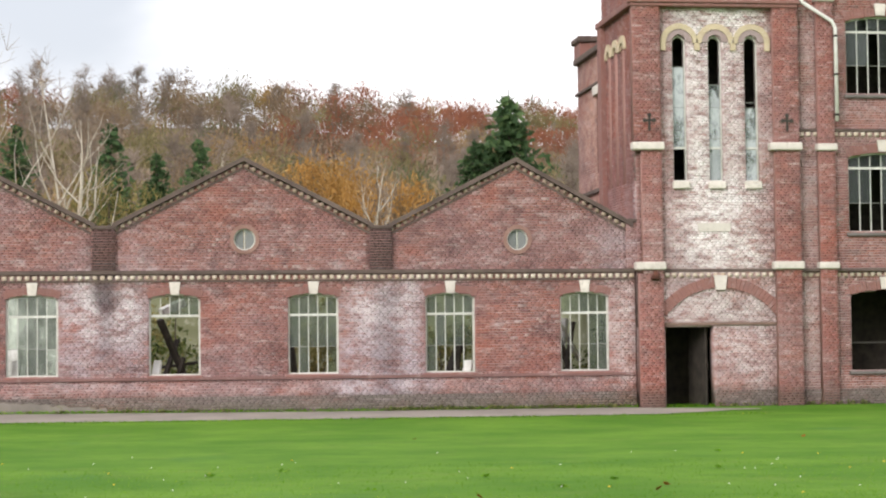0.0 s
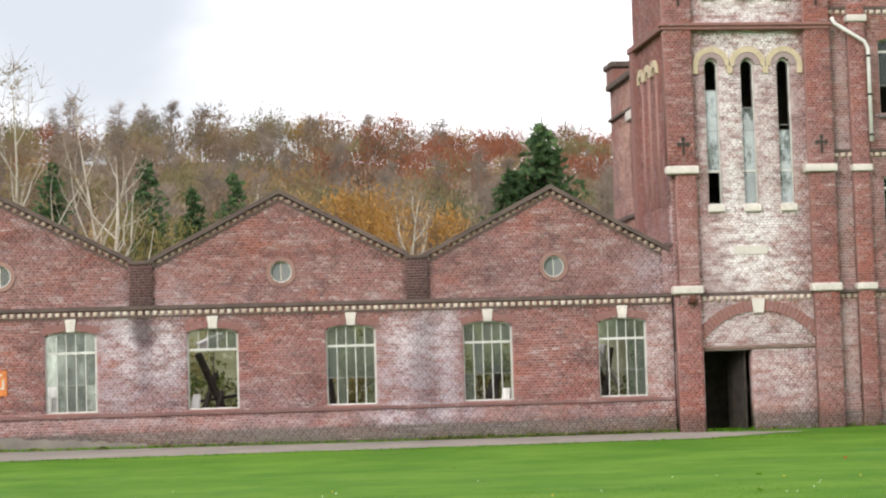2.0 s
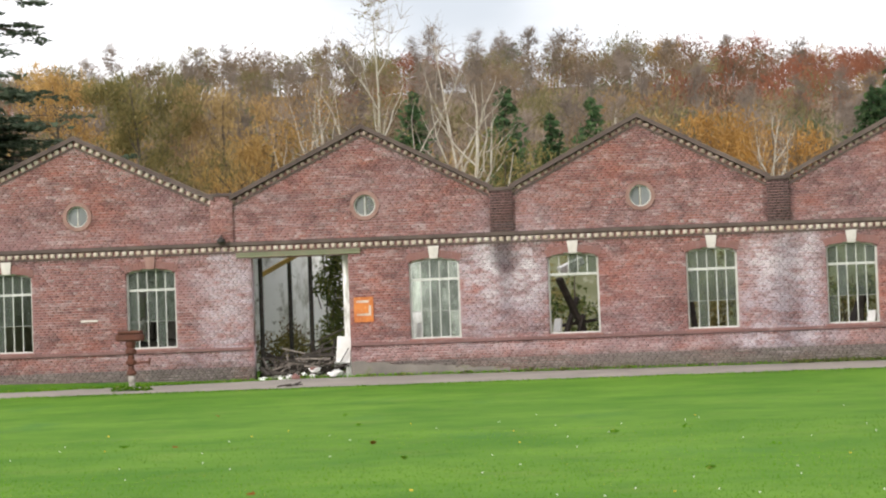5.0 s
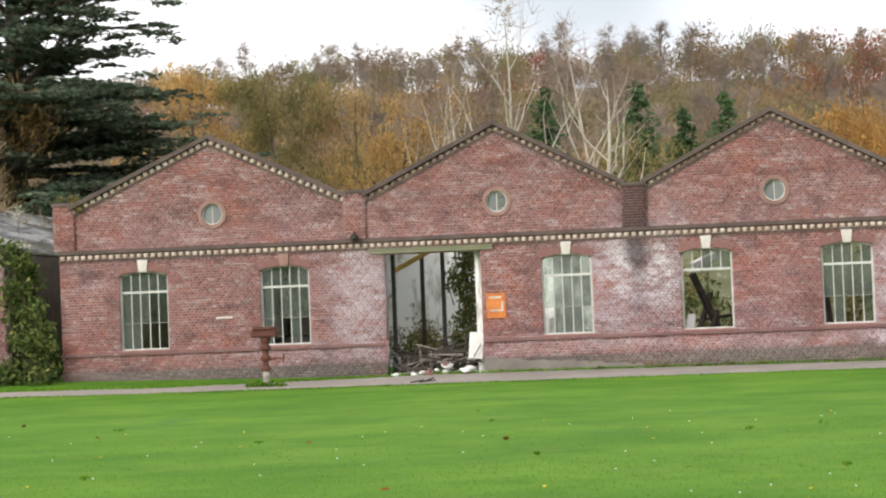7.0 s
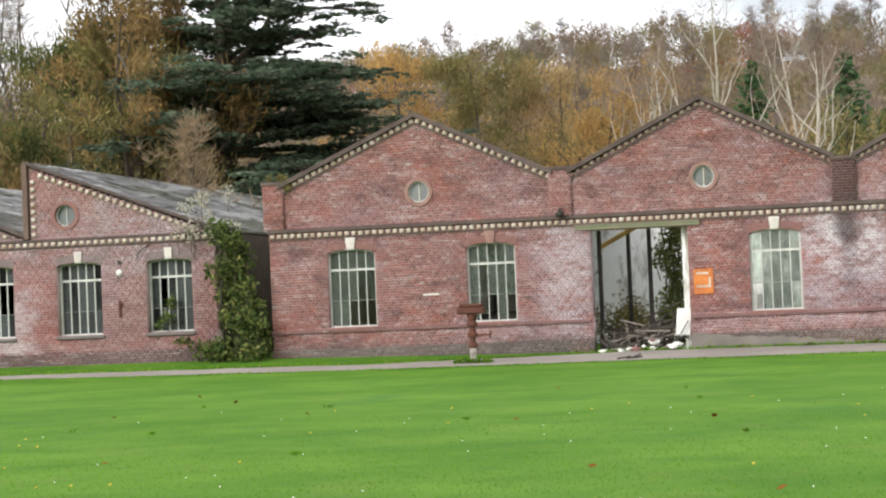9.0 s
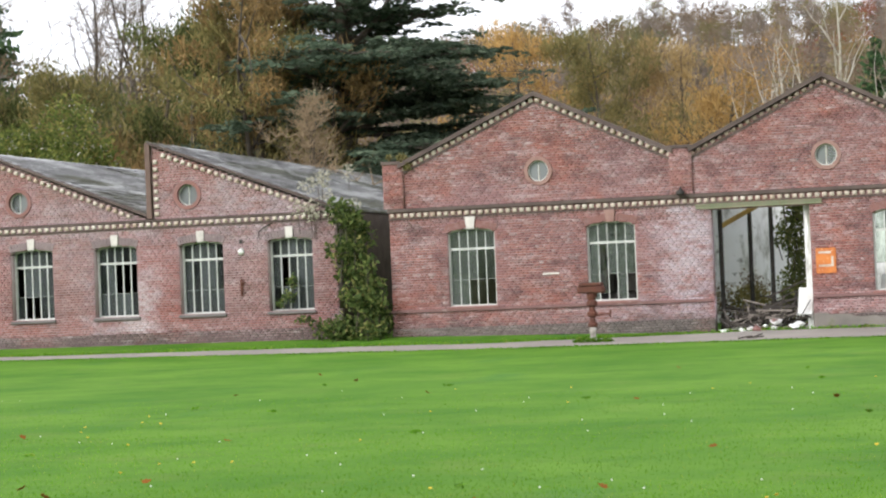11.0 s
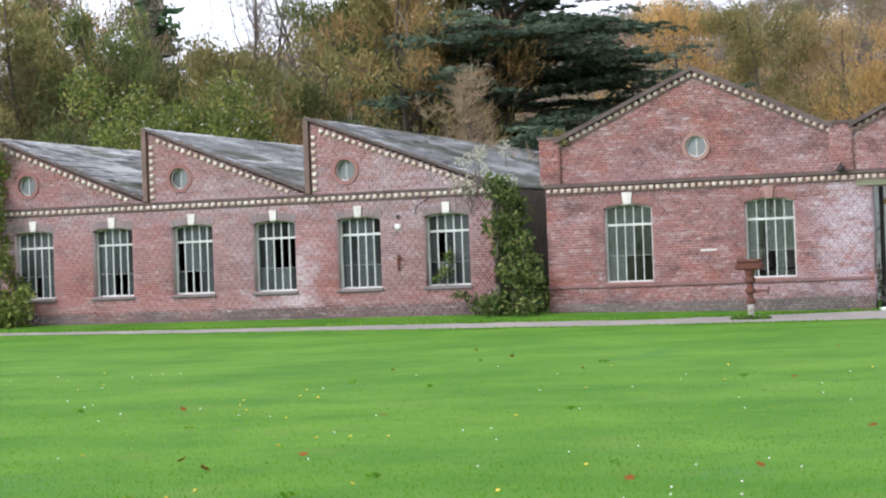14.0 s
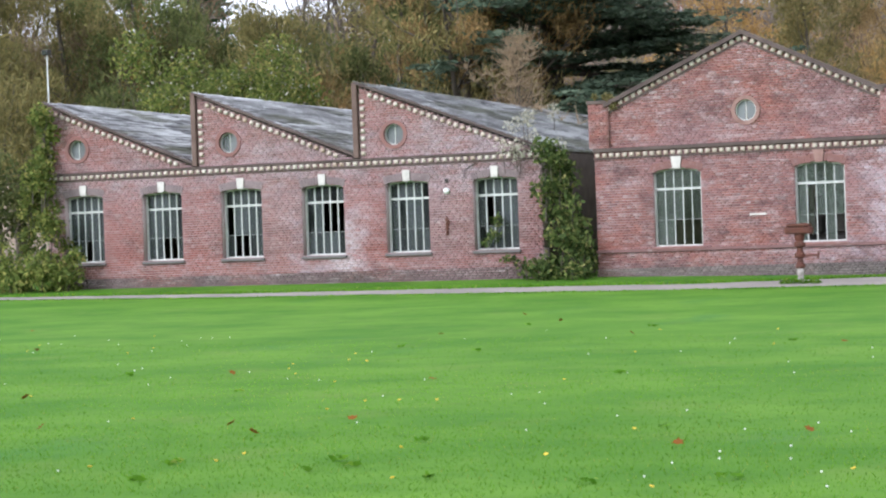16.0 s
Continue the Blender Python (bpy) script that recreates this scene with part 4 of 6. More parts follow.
# ---- tower ----
TX0, TX1, TTOP = 13.5, 18.1, 14.5
SLITS = [14.79, 15.83, 16.88]
TF = FACE - 0.12
tops = [("arch", x - 0.2, x + 0.2, 6.5, 10.45, 0.2) for x in SLITS] + [("rect", 14.27, 15.66, 0.1, 2.44)]
tower = brick_wall("wall_tower", "tall stair tower of red brick with a whitewashed panel", lambda z: [(TX0, TX1)], tops, 0.02, TTOP, TF, 0.45, M_TOWER, M_TOWER_PART, (14.3, 17.4, 4.3, 6.4))
for x0, x1 in ((13.5, 14.2), (17.48, 18.2)):
    lo = brick_wall("wall_pilaster", "deep red brick corner pilaster of the tower", lambda z, a=x0, b=x1: [(a + (0.12 if z > 3.9 and a < 14 else 0) - (0.22 if z > 7.6 and a < 14 else 0), b)], [], 0.02, TTOP, TF - 0.2, 0.28, M_PILASTER)
    for zc in (4.12, 7.48):
        bm = bmesh.new()
        add_box(bm, x0 - 0.1 - (0.06 if zc > 5 else 0), x1 + 0.06, TF - 0.32, TF + 0.02, zc - 0.12, zc + 0.1, bevel=0.03)
        part("stone_block", bm, M_STONE, lo, "pale weathered stone offset")
    for zc in (8.15, 12.35):
        bm = bmesh.new()
        cx = (x0 + x1) / 2
        add_box(bm, cx - 0.03, cx + 0.03, TF - 0.235, TF - 0.2, zc - 0.25, zc + 0.2)
        add_box(bm, cx - 0.14, cx + 0.14, TF - 0.232, TF - 0.2, zc + 0.02, zc + 0.08)
        for dx, dz in ((-0.13, 0.05), (0.13, 0.05), (0, 0.2)):
            prism(bm, [(cx + dx + 0.06 * math.cos(t), zc + dz + 0.06 * math.sin(t)) for t in np.linspace(0, 2 * math.pi, 9)[:-1]], TF - 0.238, TF - 0.2)
        part("anchor_plate", bm, M_IRON, lo, "dark iron wall anchor shaped like a cross")
bm = bmesh.new()
add_box(bm, TX0 - 0.22, TX1 + 0.14, TF - 0.3, TF + 0.02, 11.52, 11.62, bevel=0.02)
add_box(bm, TX0 - 0.16, TX1 + 0.1, TF - 0.25, TF + 0.02, 11.42, 11.52, bevel=0.02)
part("band_course", bm, M_ARCHBRICK, tower)
M_LILACARCH = plain("lilac_grey_arch_brick", (0.36, 0.29, 0.29), (0.27, 0.2, 0.19), 0.9, 2.0)
for x in SLITS:
    bm = bmesh.new()
    arch_ring(bm, x - 0.21, x + 0.21, 10.45, 0.21, 0.17, TF - 0.03, TF + 0.1, 13, 0.004)
    part("slit_arch", bm, M_LILACARCH, tower)
    bm = bmesh.new()
    arch_ring(bm, x - 0.39, x + 0.39, 10.42, 0.39, 0.16, TF - 0.06, TF + 0.03, 15, 0.004)
    part("hood_arch", bm, M_YELLOW, tower, "ochre brick hood arch")
    bm = bmesh.new()
    add_box(bm, x - 0.25, x + 0.25, TF - 0.1, TF + 0.2, 6.28, 6.5, bevel=0.03)
    part("slit_sill", bm, M_STONE, tower)
    bm = bmesh.new()
    add_box(bm, x - 0.28, x + 0.28, TF - 0.08, TF + 0.1, 12.3, 12.46, bevel=0.02)
    part("upper_sill", bm, M_STONE, tower)
for x in (SLITS[0] - 0.47, (SLITS[0] + SLITS[1]) / 2, (SLITS[1] + SLITS[2]) / 2, SLITS[2] + 0.47):
    bm = bmesh.new()
    add_box(bm, x - 0.08, x + 0.08, TF - 0.055, TF + 0.02, 10.2, 10.44, bevel=0.01)
    part("arch_foot", bm, M_YELLOW, tower)
M_SLITGLASS = glass_material("pale_cloudy_glass", (0.56, 0.62, 0.64), 0.42, 3, 0.4, 0.42, 0.56)
for i, x in enumerate(SLITS):
    lattice_window("window_%d" % (40 + i), "tall narrow round-headed tower window with torn pale panes", x, 6.5, 10.44, 0.2, 0.41, 1, [7.45, 7.72, 8.6, 9.75 - 0.5 * i], [[(0, 0), (0, 4)], [(0, 4)], [(0, 4), (0, 3)]][i], TF + 0.12, M_SLITGLASS, 0.04)
# blind arch over the doorway, infill and lintel
bm = bmesh.new()
arch_ring(bm, 14.3, 17.46, 2.72, 0.78, 0.3, TF - 0.05, TF + 0.05, 31, 0.002)
part("door_arch", bm, M_ARCHBRICK, tower)
bm = bmesh.new()
prism(bm, [(15.72, 3.44), (16.0, 3.44), (16.05, 3.84), (15.67, 3.84)], TF - 0.11, TF + 0.05)
part("keystone", bm, M_STONE, tower, "pale stone keystone")
bm = bmesh.new()
add_box(bm, 14.24, 17.48, TF - 0.05, TF + 0.12, 2.44, 2.53, bevel=0.008)
part("lintel", bm, M_FASCIA, tower, "rusty steel lintel")
brick_wall("wall_plinth", "grimy plinth beside the tower doorway", lambda z: [(15.66, 17.48)], [], 0.02, 0.6, TF - 0.04, 0.05, M_PLINTHBRICK)
bm = bmesh.new()
add_box(bm, 14.2, 24.5, TF - 0.02, TF + 0.02, CORN + 0.08, CORN + 0.17, bevel=0.01)
part("cornice", bm, M_COPING_AND_GAP, tower)
dentils(tower, 14.24, CORN, 17.46, CORN, TF + 0.01)
bm = bmesh.new()
add_box(bm, 15.25, 16.2, TF - 0.03, TF + 0.02, 5.08, 5.32, bevel=0.01)
part("date_stone", bm, M_STONE, tower, "worn blank stone tablet")
# left flank of the tower, facing the low hall's roofs
fops = [("arch", u - 0.2, u + 0.2, 6.5, 10.45, 0.2) for u in (-58.3, -59.2, -60.1)]
flank = brick_wall("wall_tower_side", "side wall of the brick stair tower with three slit windows", lambda z: [(-61.1, -57.0)], fops, 4.0, TTOP, 13.5, 0.4, M_PILASTER, m=pose(0, 0, 0, 0, 0, -90))
for u in (-58.3, -59.2, -60.1):
    bm = bmesh.new()
    arch_ring(bm, u - 0.23, u + 0.23, 10.4, 0.23, 0.2, 13.44, 13.6, 11, 0.004)
    part("slit_arch", bm, M_YELLOW, flank, "ochre brick arch")
    bm = bmesh.new()
    add_box(bm, u - 0.18, u + 0.18, 13.62, 13.66, 6.5, 10.6)
    part("slit_pane", bm, M_GLASS_PALE, flank)
bm = bmesh.new()
add_box(bm, -61.2, -56.8, 13.32, 13.52, 11.44, 11.62, bevel=0.02)
add_box(bm, -61.1, -60.6, 13.36, 13.52, 4, 11.44)
part("band_course", bm, M_ARCHBRICK, flank)
# the mill wall behind it, a little lower
# brick made paler: the light on this flank is put into its colour
mill = brick_wall("wall_mill_side", "orange-red brick flank of the tall mill behind the tower, sunlight painted in", lambda z: [(-65.2, -61.1)], [("rect", -62.4, -61.4, 7.2, 9.6)], 4.0, 10.9, 13.6, 0.4,
                  brick_material("orange_red_brick_lit", [(0, (0.46, 0.25, 0.19)), (0.5, (0.55, 0.32, 0.25)), (1, (0.62, 0.4, 0.33))]), m=pose(0, 0, 0, 0, 0, -90))
bm = bmesh.new()
add_box(bm, -65.2, -61.1, 13.45, 14.1, 10.9, 11.1, bevel=0.03)
add_box(bm, -65.2, -61.1, 13.5, 13.62, 9.9, 10.0, bevel=0.02)
add_box(bm, -65.2, -61.1, 13.5, 13.62, 6.6, 6.72, bevel=0.02)
add_box(bm, -65.35, -64.2, 13.42, 14.5, 11.55, 11.75, bevel=0.04)
part("parapet", bm, M_COPING_AND_GAP, mill)
bm = bmesh.new()
add_box(bm, -62.6, -61.3, 13.5, 13.64, 9.6, 9.9, bevel=0.02)
part("window_head", bm, M_STONE, mill)
bm = bmesh.new()
add_box(bm, -65.25, -64.3, 13.5, 14.4, 10.9, 11.55, bevel=0.02)
part("corner_pier", bm, M_ARCHBRICK, mill)
bm = bmesh.new()
add_box(bm, 14.0, 24.4, 61.2, 65.2, 0.0, 10.9)
tagged(part("wall_mill_rear", bm, M_ARCHBRICK), "red brick rear block of the mill", "brick wall", kind="structure")
bm = bmesh.new()
add_box(bm, 13.9, 18.0, FACE + 0.6, FACE + 3.2, 0.02, 0.06)
tagged(part("floor_tower", bm, M_EARTH), "dark dirt floor inside the stair tower", "floor", kind="structure")
# inner walls coloured near-black in place of the shade indoors
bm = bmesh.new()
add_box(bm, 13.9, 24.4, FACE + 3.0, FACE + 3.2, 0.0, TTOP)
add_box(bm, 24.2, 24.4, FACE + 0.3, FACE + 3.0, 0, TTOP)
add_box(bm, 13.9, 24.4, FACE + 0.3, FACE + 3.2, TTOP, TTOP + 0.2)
tagged(part("wall_tower_inner", bm, M_DARKWOOD_AND_SHADE), "inner walls of the tower and mill, painted near-black for shade", "wall", kind="structure")
# slabs added between storeys to block light from the upper windows
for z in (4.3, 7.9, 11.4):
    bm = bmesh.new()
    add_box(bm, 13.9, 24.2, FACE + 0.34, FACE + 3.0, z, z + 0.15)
    tagged(part("ceiling", bm, M_DARKWOOD_AND_SHADE), "floor slab added to shut light out of the rooms", "ceiling", kind="structure")
# an open door leaf standing inward
door = thing("door_1", "dark timber door leaf standing half open in the tower doorway", "door", kind="structure")
bm = bmesh.new()
add_box(bm, 0, 0.05, 0, 1.25, 0.2, 2.4, bevel=0.008)
leaf = part("leaf", bm, M_DARKWOOD_AND_SHADE, door)
bm = bmesh.new()
add_box(bm, -0.02, 0.07, 0.0, 1.25, 1.25, 1.37)
part("rail", bm, M_DARKWOOD_AND_SHADE, leaf)
door.matrix_world = pose(15.5, FACE + 0.2, 0, 0, 0, 8)

# ---- mill front right of the tower ----
RW = [(20.75, 1.12, 3.28, 0.14, 2.06), (20.75, 5.05, 7.2, 0.14, 2.06), (20.75, 9.0, 11.12, 0.14, 2.06)]
rops = [("arch", x - w / 2, x + w / 2, a, b, r) for x, a, b, r, w in RW]
front = brick_wall("wall_mill_front", "red brick front of the tall mill with wide factory windows", lambda z: [(18.1, 24.4)], rops, 0.02, TTOP, FACE, 0.4, M_TOWER)
bm = bmesh.new()
for z in (CORN, 7.86, 11.95):
    add_box(bm, 18.2, 24.4, FACE - 0.07, FACE + 0.02, z + 0.07, z + 0.16, bevel=0.012)
part("cornice", bm, M_COPING_AND_GAP, front)
for z in (CORN, 7.86, 11.95):
    dentils(front, 18.25, z, 22.5, z, FACE, 0.2)
for x0, x1 in ((18.8, 19.28),):
    pil = brick_wall("wall_pilaster", "slim red brick pilaster on the mill front", lambda z, a=x0, b=x1: [(a, b)], [], 0.02, 12.2, FACE - 0.2, 0.22, M_PILASTER)
    for zc in (4.12, 7.48, 11.75):
        bm = bmesh.new()
        add_box(bm, x0 - 0.06, x1 + 0.06, FACE - 0.28, FACE + 0.02, zc - 0.11, zc + 0.09, bevel=0.03)
        part("stone_block", bm, M_STONE, pil, "pale weathered stone offset")
for i, (x, a, b, r, w) in enumerate(RW):
    bm = bmesh.new()
    arch_ring(bm, x - w / 2 - 0.02, x + w / 2 + 0.02, b, r, 0.24, FACE - 0.015, FACE + 0.05, 21, 0.002)
    part("window_arch", bm, M_ARCHBRICK, front)
    bm = bmesh.new()
    add_box(bm, x - w / 2 - 0.08, x + w / 2 + 0.08, FACE - 0.09, FACE + 0.15, a - 0.1, a, bevel=0.015)
    part("sill", bm, M_CONCRETE, front)
    bm = bmesh.new()
    prism(bm, [(x - 0.13, b + r + 0.02), (x + 0.13, b + r + 0.02), (x + 0.17, b + r + 0.36), (x - 0.17, b + r + 0.36)], FACE - 0.06, FACE + 0.05)
    part("keystone", bm, M_STONE, front)
    if i:
        lattice_window("window_%d" % (50 + i), "wide arched steel factory window with dark broken panes", x, a, b, r, w, 6, [b - 0.3, a + 0.85], [(1, 0), (2, 0), (4, 0), (2, 1), (0, 0), (3, 0)], FACE + 0.13, M_GLASS_DARK)
    else:
        win = thing("window_50", "wide arched opening with all its glazing gone", "window", kind="structure")
        bm = bmesh.new()
        add_box(bm, x - w / 2, x + w / 2, FACE + 0.15, FACE + 0.19, 1.9, 1.94)
        part("transom", bm, M_IRON, win)
brick_wall("wall_plinth", "grimy plinth of the mill front", lambda z: [(18.2, 24.4)], [], 0.02, 0.62, FACE - 0.045, 0.05, M_PLINTHBRICK)
# downpipe
pipe = thing("downpipe", "white enamelled rainwater pipe with a bent swan neck", "drainpipe")
bm = bmesh.new()
tube(bm, [(18.28, FACE - 0.32, 11.75), (18.35, FACE - 0.34, 11.58), (18.95, FACE - 0.36, 11.2), (19.2, FACE - 0.36, 11.05), (19.3, FACE - 0.36, 10.85), (19.3, FACE - 0.36, 8.2)], 0.055, 10)
part("pipe", bm, M_PIPE, pipe, smooth=True)
for z in (8.35, 9.5, 10.6):
    bm = bmesh.new()
    lathe(bm, [(0.07, z), (0.07, z + 0.06)], 10, Matrix.Translation((19.3, FACE - 0.36, 0)))
    add_box(bm, 19.27, 19.33, FACE - 0.32, FACE + 0.0, z, z + 0.05)
    part("bracket", bm, M_IRON, pipe)

# ---- inside the roofless gabled hall ----
HALL_Y = FACE + 11.5
bm = bmesh.new()
add_box(bm, -17.4, 13.5, FACE + 0.42, HALL_Y, 0.0, 0.22)
tagged(part("floor", bm, M_EARTH), "rubble and weeds over the floor of the roofless hall", "floor", kind="structure")
bm = bmesh.new()
add_box(bm, -17.4, 13.5, HALL_Y, HALL_Y + 0.3, 0.0, 4.6)
tagged(part("wall_hall_back", bm, M_MOSSWALL), "mossy damp plaster back wall of the ruined hall", "wall", kind="structure")
bm = bmesh.new()
add_box(bm, -14.5, -3.0, FACE + 10.9, FACE + 11.2, 0.0, 4.6)
tagged(part("wall_hall_cross", bm, M_PLASTER), "stained white plaster cross wall of the ruined hall", "wall", kind="structure")
for nm, x in (("wall_hall_left", -17.4), ("wall_hall_right", 13.2)):
    bm = bmesh.new()
    add_box(bm, x, x + 0.3, FACE + 0.42, HALL_Y, 0.0, 5.0)
    tagged(part(nm, bm, M_MOSSWALL), "mossy plastered end wall of the ruined hall", "wall", kind="structure")
bm = bmesh.new()
sloped_bar(bm, -17.5, 5.1, -13.03, 6.9, -0.1, 0.0, FACE + 0.5, HALL_Y + 0.2)
sloped_bar(bm, -13.03, 6.9, -9.0, 5.1, -0.1, 0.0, FACE + 0.5, HALL_Y + 0.2)
tagged(part("ceiling", bm, M_OLDWOOD), "boarded pitched roof that still covers one bay", "roof", kind="structure")
for i, (x, y) in enumerate([(-8.12, FACE + 1.2), (-7.45, FACE + 2.4), (-6.85, FACE + 2.4), (-1.2, FACE + 4), (6.3, FACE + 4), (2.5, FACE + 6), (10.2, FACE + 6)]):
    col = thing("iron_column", "slim dark cast iron column in the ruined hall", "column", "hall columns", at=(x, y, 0.2))
    bm = bmesh.new()
    lathe(bm, [(0.11, 0), (0.11, 0.12), (0.065, 0.2), (0.06, 4.0), (0.12, 4.2), (0.12, 4.3)], 10)
    part("shaft", bm, M_IRON, col)


def beam(name, label, p, q, r, mat, cat="beam", grp="fallen timbers"):
    ob = thing(name, label, cat, grp)
    d = Vector(q) - Vector(p)
    bm = bmesh.new()
    add_box(bm, -r, r, -r * 0.7, r * 0.7, 0, d.length, bevel=r * 0.15)
    part("timber", bm, mat, ob)
    ob.matrix_world = Matrix.Translation(p) @ d.to_track_quat("Z", "Y").to_matrix().to_4x4()
    return ob


BL = "charred roof timber fallen across the ruined hall"
for p, q, r in [((0.25, FACE + 1.2, 2.75), (1.3, FACE + 2.0, 0.3), 0.1), ((0.15, FACE + 1.0, 0.5), (0.75, FACE + 1.9, 2.2), 0.07), ((0.9, FACE + 1.6, 1.7), (0.5, FACE + 1.1, 0.3), 0.06), ((0.1, FACE + 2.2, 1.4), (1.3, FACE + 2.8, 1.55), 0.06),
                ((8.0, FACE + 1.4, 0.3), (8.8, FACE + 2.2, 2.0), 0.12), ((8.5, FACE + 1.2, 0.3), (8.7, FACE + 1.8, 2.2), 0.08), ((11.4, FACE + 1.5, 2.5), (12.3, FACE + 2.0, 0.3), 0.09), ((11.5, FACE + 1.2, 0.3), (12.0, FACE + 1.6, 2.6), 0.06),
                ((12.1, FACE + 2.2, 0.3), (11.7, FACE + 2.6, 3.0), 0.05), ((4.2, FACE + 3.0, 0.3), (4.0, FACE + 3.4, 2.3), 0.08)]:
    beam("roof_timber", BL, p, q, r, M_DARKWOOD_AND_SHADE)
beam("raking_beam", "yellow ochre painted beam hanging aslant under the lintel", (-8.15, FACE + 1.4, 3.15), (-6.9, FACE + 2.0, 3.85), 0.09, M_YELLOWSTEEL)
for x, z in ((0.3, 3.5), (4.5, 3.7), (8.5, 3.6), (11.5, 3.6)):
    beam("tie_beam", "dark tie beam spanning the roofless hall", (x - 1.5, FACE + 5, z), (x + 2.2, FACE + 5.6, z + 0.5), 0.1, M_DARKWOOD_AND_SHADE)
for p, q, r in [((11.45, FACE + 1.8, 0.4), (11.9, FACE + 2.3, 2.7), 0.1), ((11.6, FACE + 2.0, 2.7), (12.35, FACE + 2.4, 1.5), 0.07), ((11.4, FACE + 2.6, 2.4), (11.75, FACE + 2.9, 1.0), 0.09), ((8.7, FACE + 0.5, 1.0), (8.85, FACE + 0.9, 1.5), 0.12), ((0.1, FACE + 0.6, 1.0), (0.2, FACE + 0.9, 1.6), 0.1), ((-3.65, FACE + 0.5, 1.1), (-3.6, FACE + 0.8, 1.62), 0.11), ((0.3, FACE + 3.5, 3.0), (0.95, FACE + 3.8, 3.3), 0.16)]:
    beam("pale_board", "pale broken board lying about inside the ruined hall", p, q, r, M_WHITE, "board", "loose boards")
# lintel over the broken opening
bm = bmesh.new()
add_box(bm, OPEN_X[0] - 0.4, OPEN_X[1] + 0.35, FACE - 0.06, FACE + 0.3, 3.62, 3.74, bevel=0.01)
add_box(bm, OPEN_X[0] - 0.4, OPEN_X[1] + 0.35, FACE - 0.1, FACE - 0.04, 3.72, 3.755, bevel=0.004)
part("lintel", bm, M_GREENSTEEL, main_wall, "green painted steel lintel")
bm = bmesh.new()
add_box(bm, OPEN_X[1] - 0.2, OPEN_X[1], FACE + 0.43, FACE + 0.9, 0.2, 3.6)
tagged(part("reveal", bm, M_PLASTER), "torn white plaster on the reveal of the opening", "wall", kind="structure")
# rubble heap in the opening
rg = random.Random(8)
for i in range(80):
    x = rg.uniform(-8.05, -5.75)
    y = FACE + rg.uniform(-0.15, 1.6)
    z = 0.26 + 0.75 * max(0, 1 - abs(x + 6.6) / 1.6) * rg.random() + 0.25 * (y - FACE) * rg.random()
    a = rg.uniform(-0.6, 0.6)
    l = rg.uniform(0.5, 1.5)
    tilt = rg.uniform(-0.25, 0.55)
    q = (min(max(x + l * math.cos(a) * 0.8 * rg.choice((-1, 1)), -8.1), -5.6), y + l * math.sin(a) * 0.5, max(0.25, z + l * tilt * 0.6))
    beam("broken_plank", "broken grey plank in the rubble heap at the opening", (x, y, z), q, rg.uniform(0.015, 0.042), rg.choice([M_OLDWOOD, M_DARKWOOD_AND_SHADE, M_DARKWOOD_AND_SHADE]), "plank", "rubble planks")
for i in range(40):
    s = rg.uniform(0.06, 0.2)
    x, y = rg.uniform(-8.0, -5.7), FACE + rg.uniform(-0.3, 1.0)
    ob = thing("rubble_block", "pale lump of broken plaster and brick in the heap", "rubble", "rubble blocks", at=(x, y, 0.24 + rg.uniform(0, 0.3) * max(0, 1 - abs(x + 6.5))))
    bm = bmesh.new()
    bmesh.ops.create_icosphere(bm, subdivisions=1, radius=s)
    for v in bm.verts:
        v.co *= rg.uniform(0.6, 1.2)
        v.co.z *= 0.6
    part("lump", bm, rg.choice([M_WHITE, M_PLASTER, M_ARCHBRICK]), ob)
bm = bmesh.new()
add_box(bm, -0.2, 0.2, -0.02, 0.02, 0, 0.75, bevel=0.015)
pan = thing("white_panel", "dirty white board leaning on the rubble in the opening", "board", at=(-5.77, FACE + 0.15, 0.62))
part("board", bm, M_WHITE, pan)
pan.rotation_euler = (radians(-12), radians(4), 0)

for i in range(26):
    x, y = rg.uniform(-8.0, -5.8), FACE + rg.uniform(0.1, 1.2)
    a = rg.uniform(-1.2, 1.2)
    l = rg.uniform(0.6, 1.3)
    beam("broken_stick", "dark broken stick jutting from the rubble heap", (x, y, 0.3), (min(max(x + l * math.sin(a), -8.1), -5.6), y + 0.2, 0.3 + l * abs(math.cos(a)) * 0.75), rg.uniform(0.015, 0.035), rg.choice([M_DARKWOOD_AND_SHADE, M_OLDWOOD]), "stick", "rubble sticks")
# machine left behind the broken panes of the roofed bay
mach = thing("old_machine", "dark hulking machine standing inside the roofed bay", "machine", at=(-10.9, FACE + 1.1, 0.22))
for nm, b in (("bed", (-0.7, 0.7, -0.3, 0.3, 0, 1.2)), ("housing", (-0.2, 0.62, -0.25, 0.25, 1.2, 1.75)), ("tower", (-0.45, -0.2, -0.2, 0.2, 1.2, 2.3))):
    bm = bmesh.new()
    add_box(bm, *b, bevel=0.06)
    part(nm, bm, M_IRON, mach)
# ---- fixtures on the walls ----
sign = thing("wall_sign", "square orange sign plate with faded marks on the brick wall", "sign", at=(-5.13, FACE - 0.02, 2.06))
bm = bmesh.new()
add_box(bm, -0.27, 0.27, -0.012, 0.012, -0.34, 0.35, bevel=0.006)
plate = part("plate", bm, M_ORANGE, sign)
for x0, x1, z0, z1 in ((-0.2, 0.14, 0.2, 0.26), (-0.2, 0.2, -0.16, -0.1), (0.14, 0.2, -0.1, 0.12)):
    bm = bmesh.new()
    add_box(bm, x0, x1, -0.017, -0.0125, z0, z1)
    part("mark", bm, M_DENTIL, plate, "pale unreadable bar")
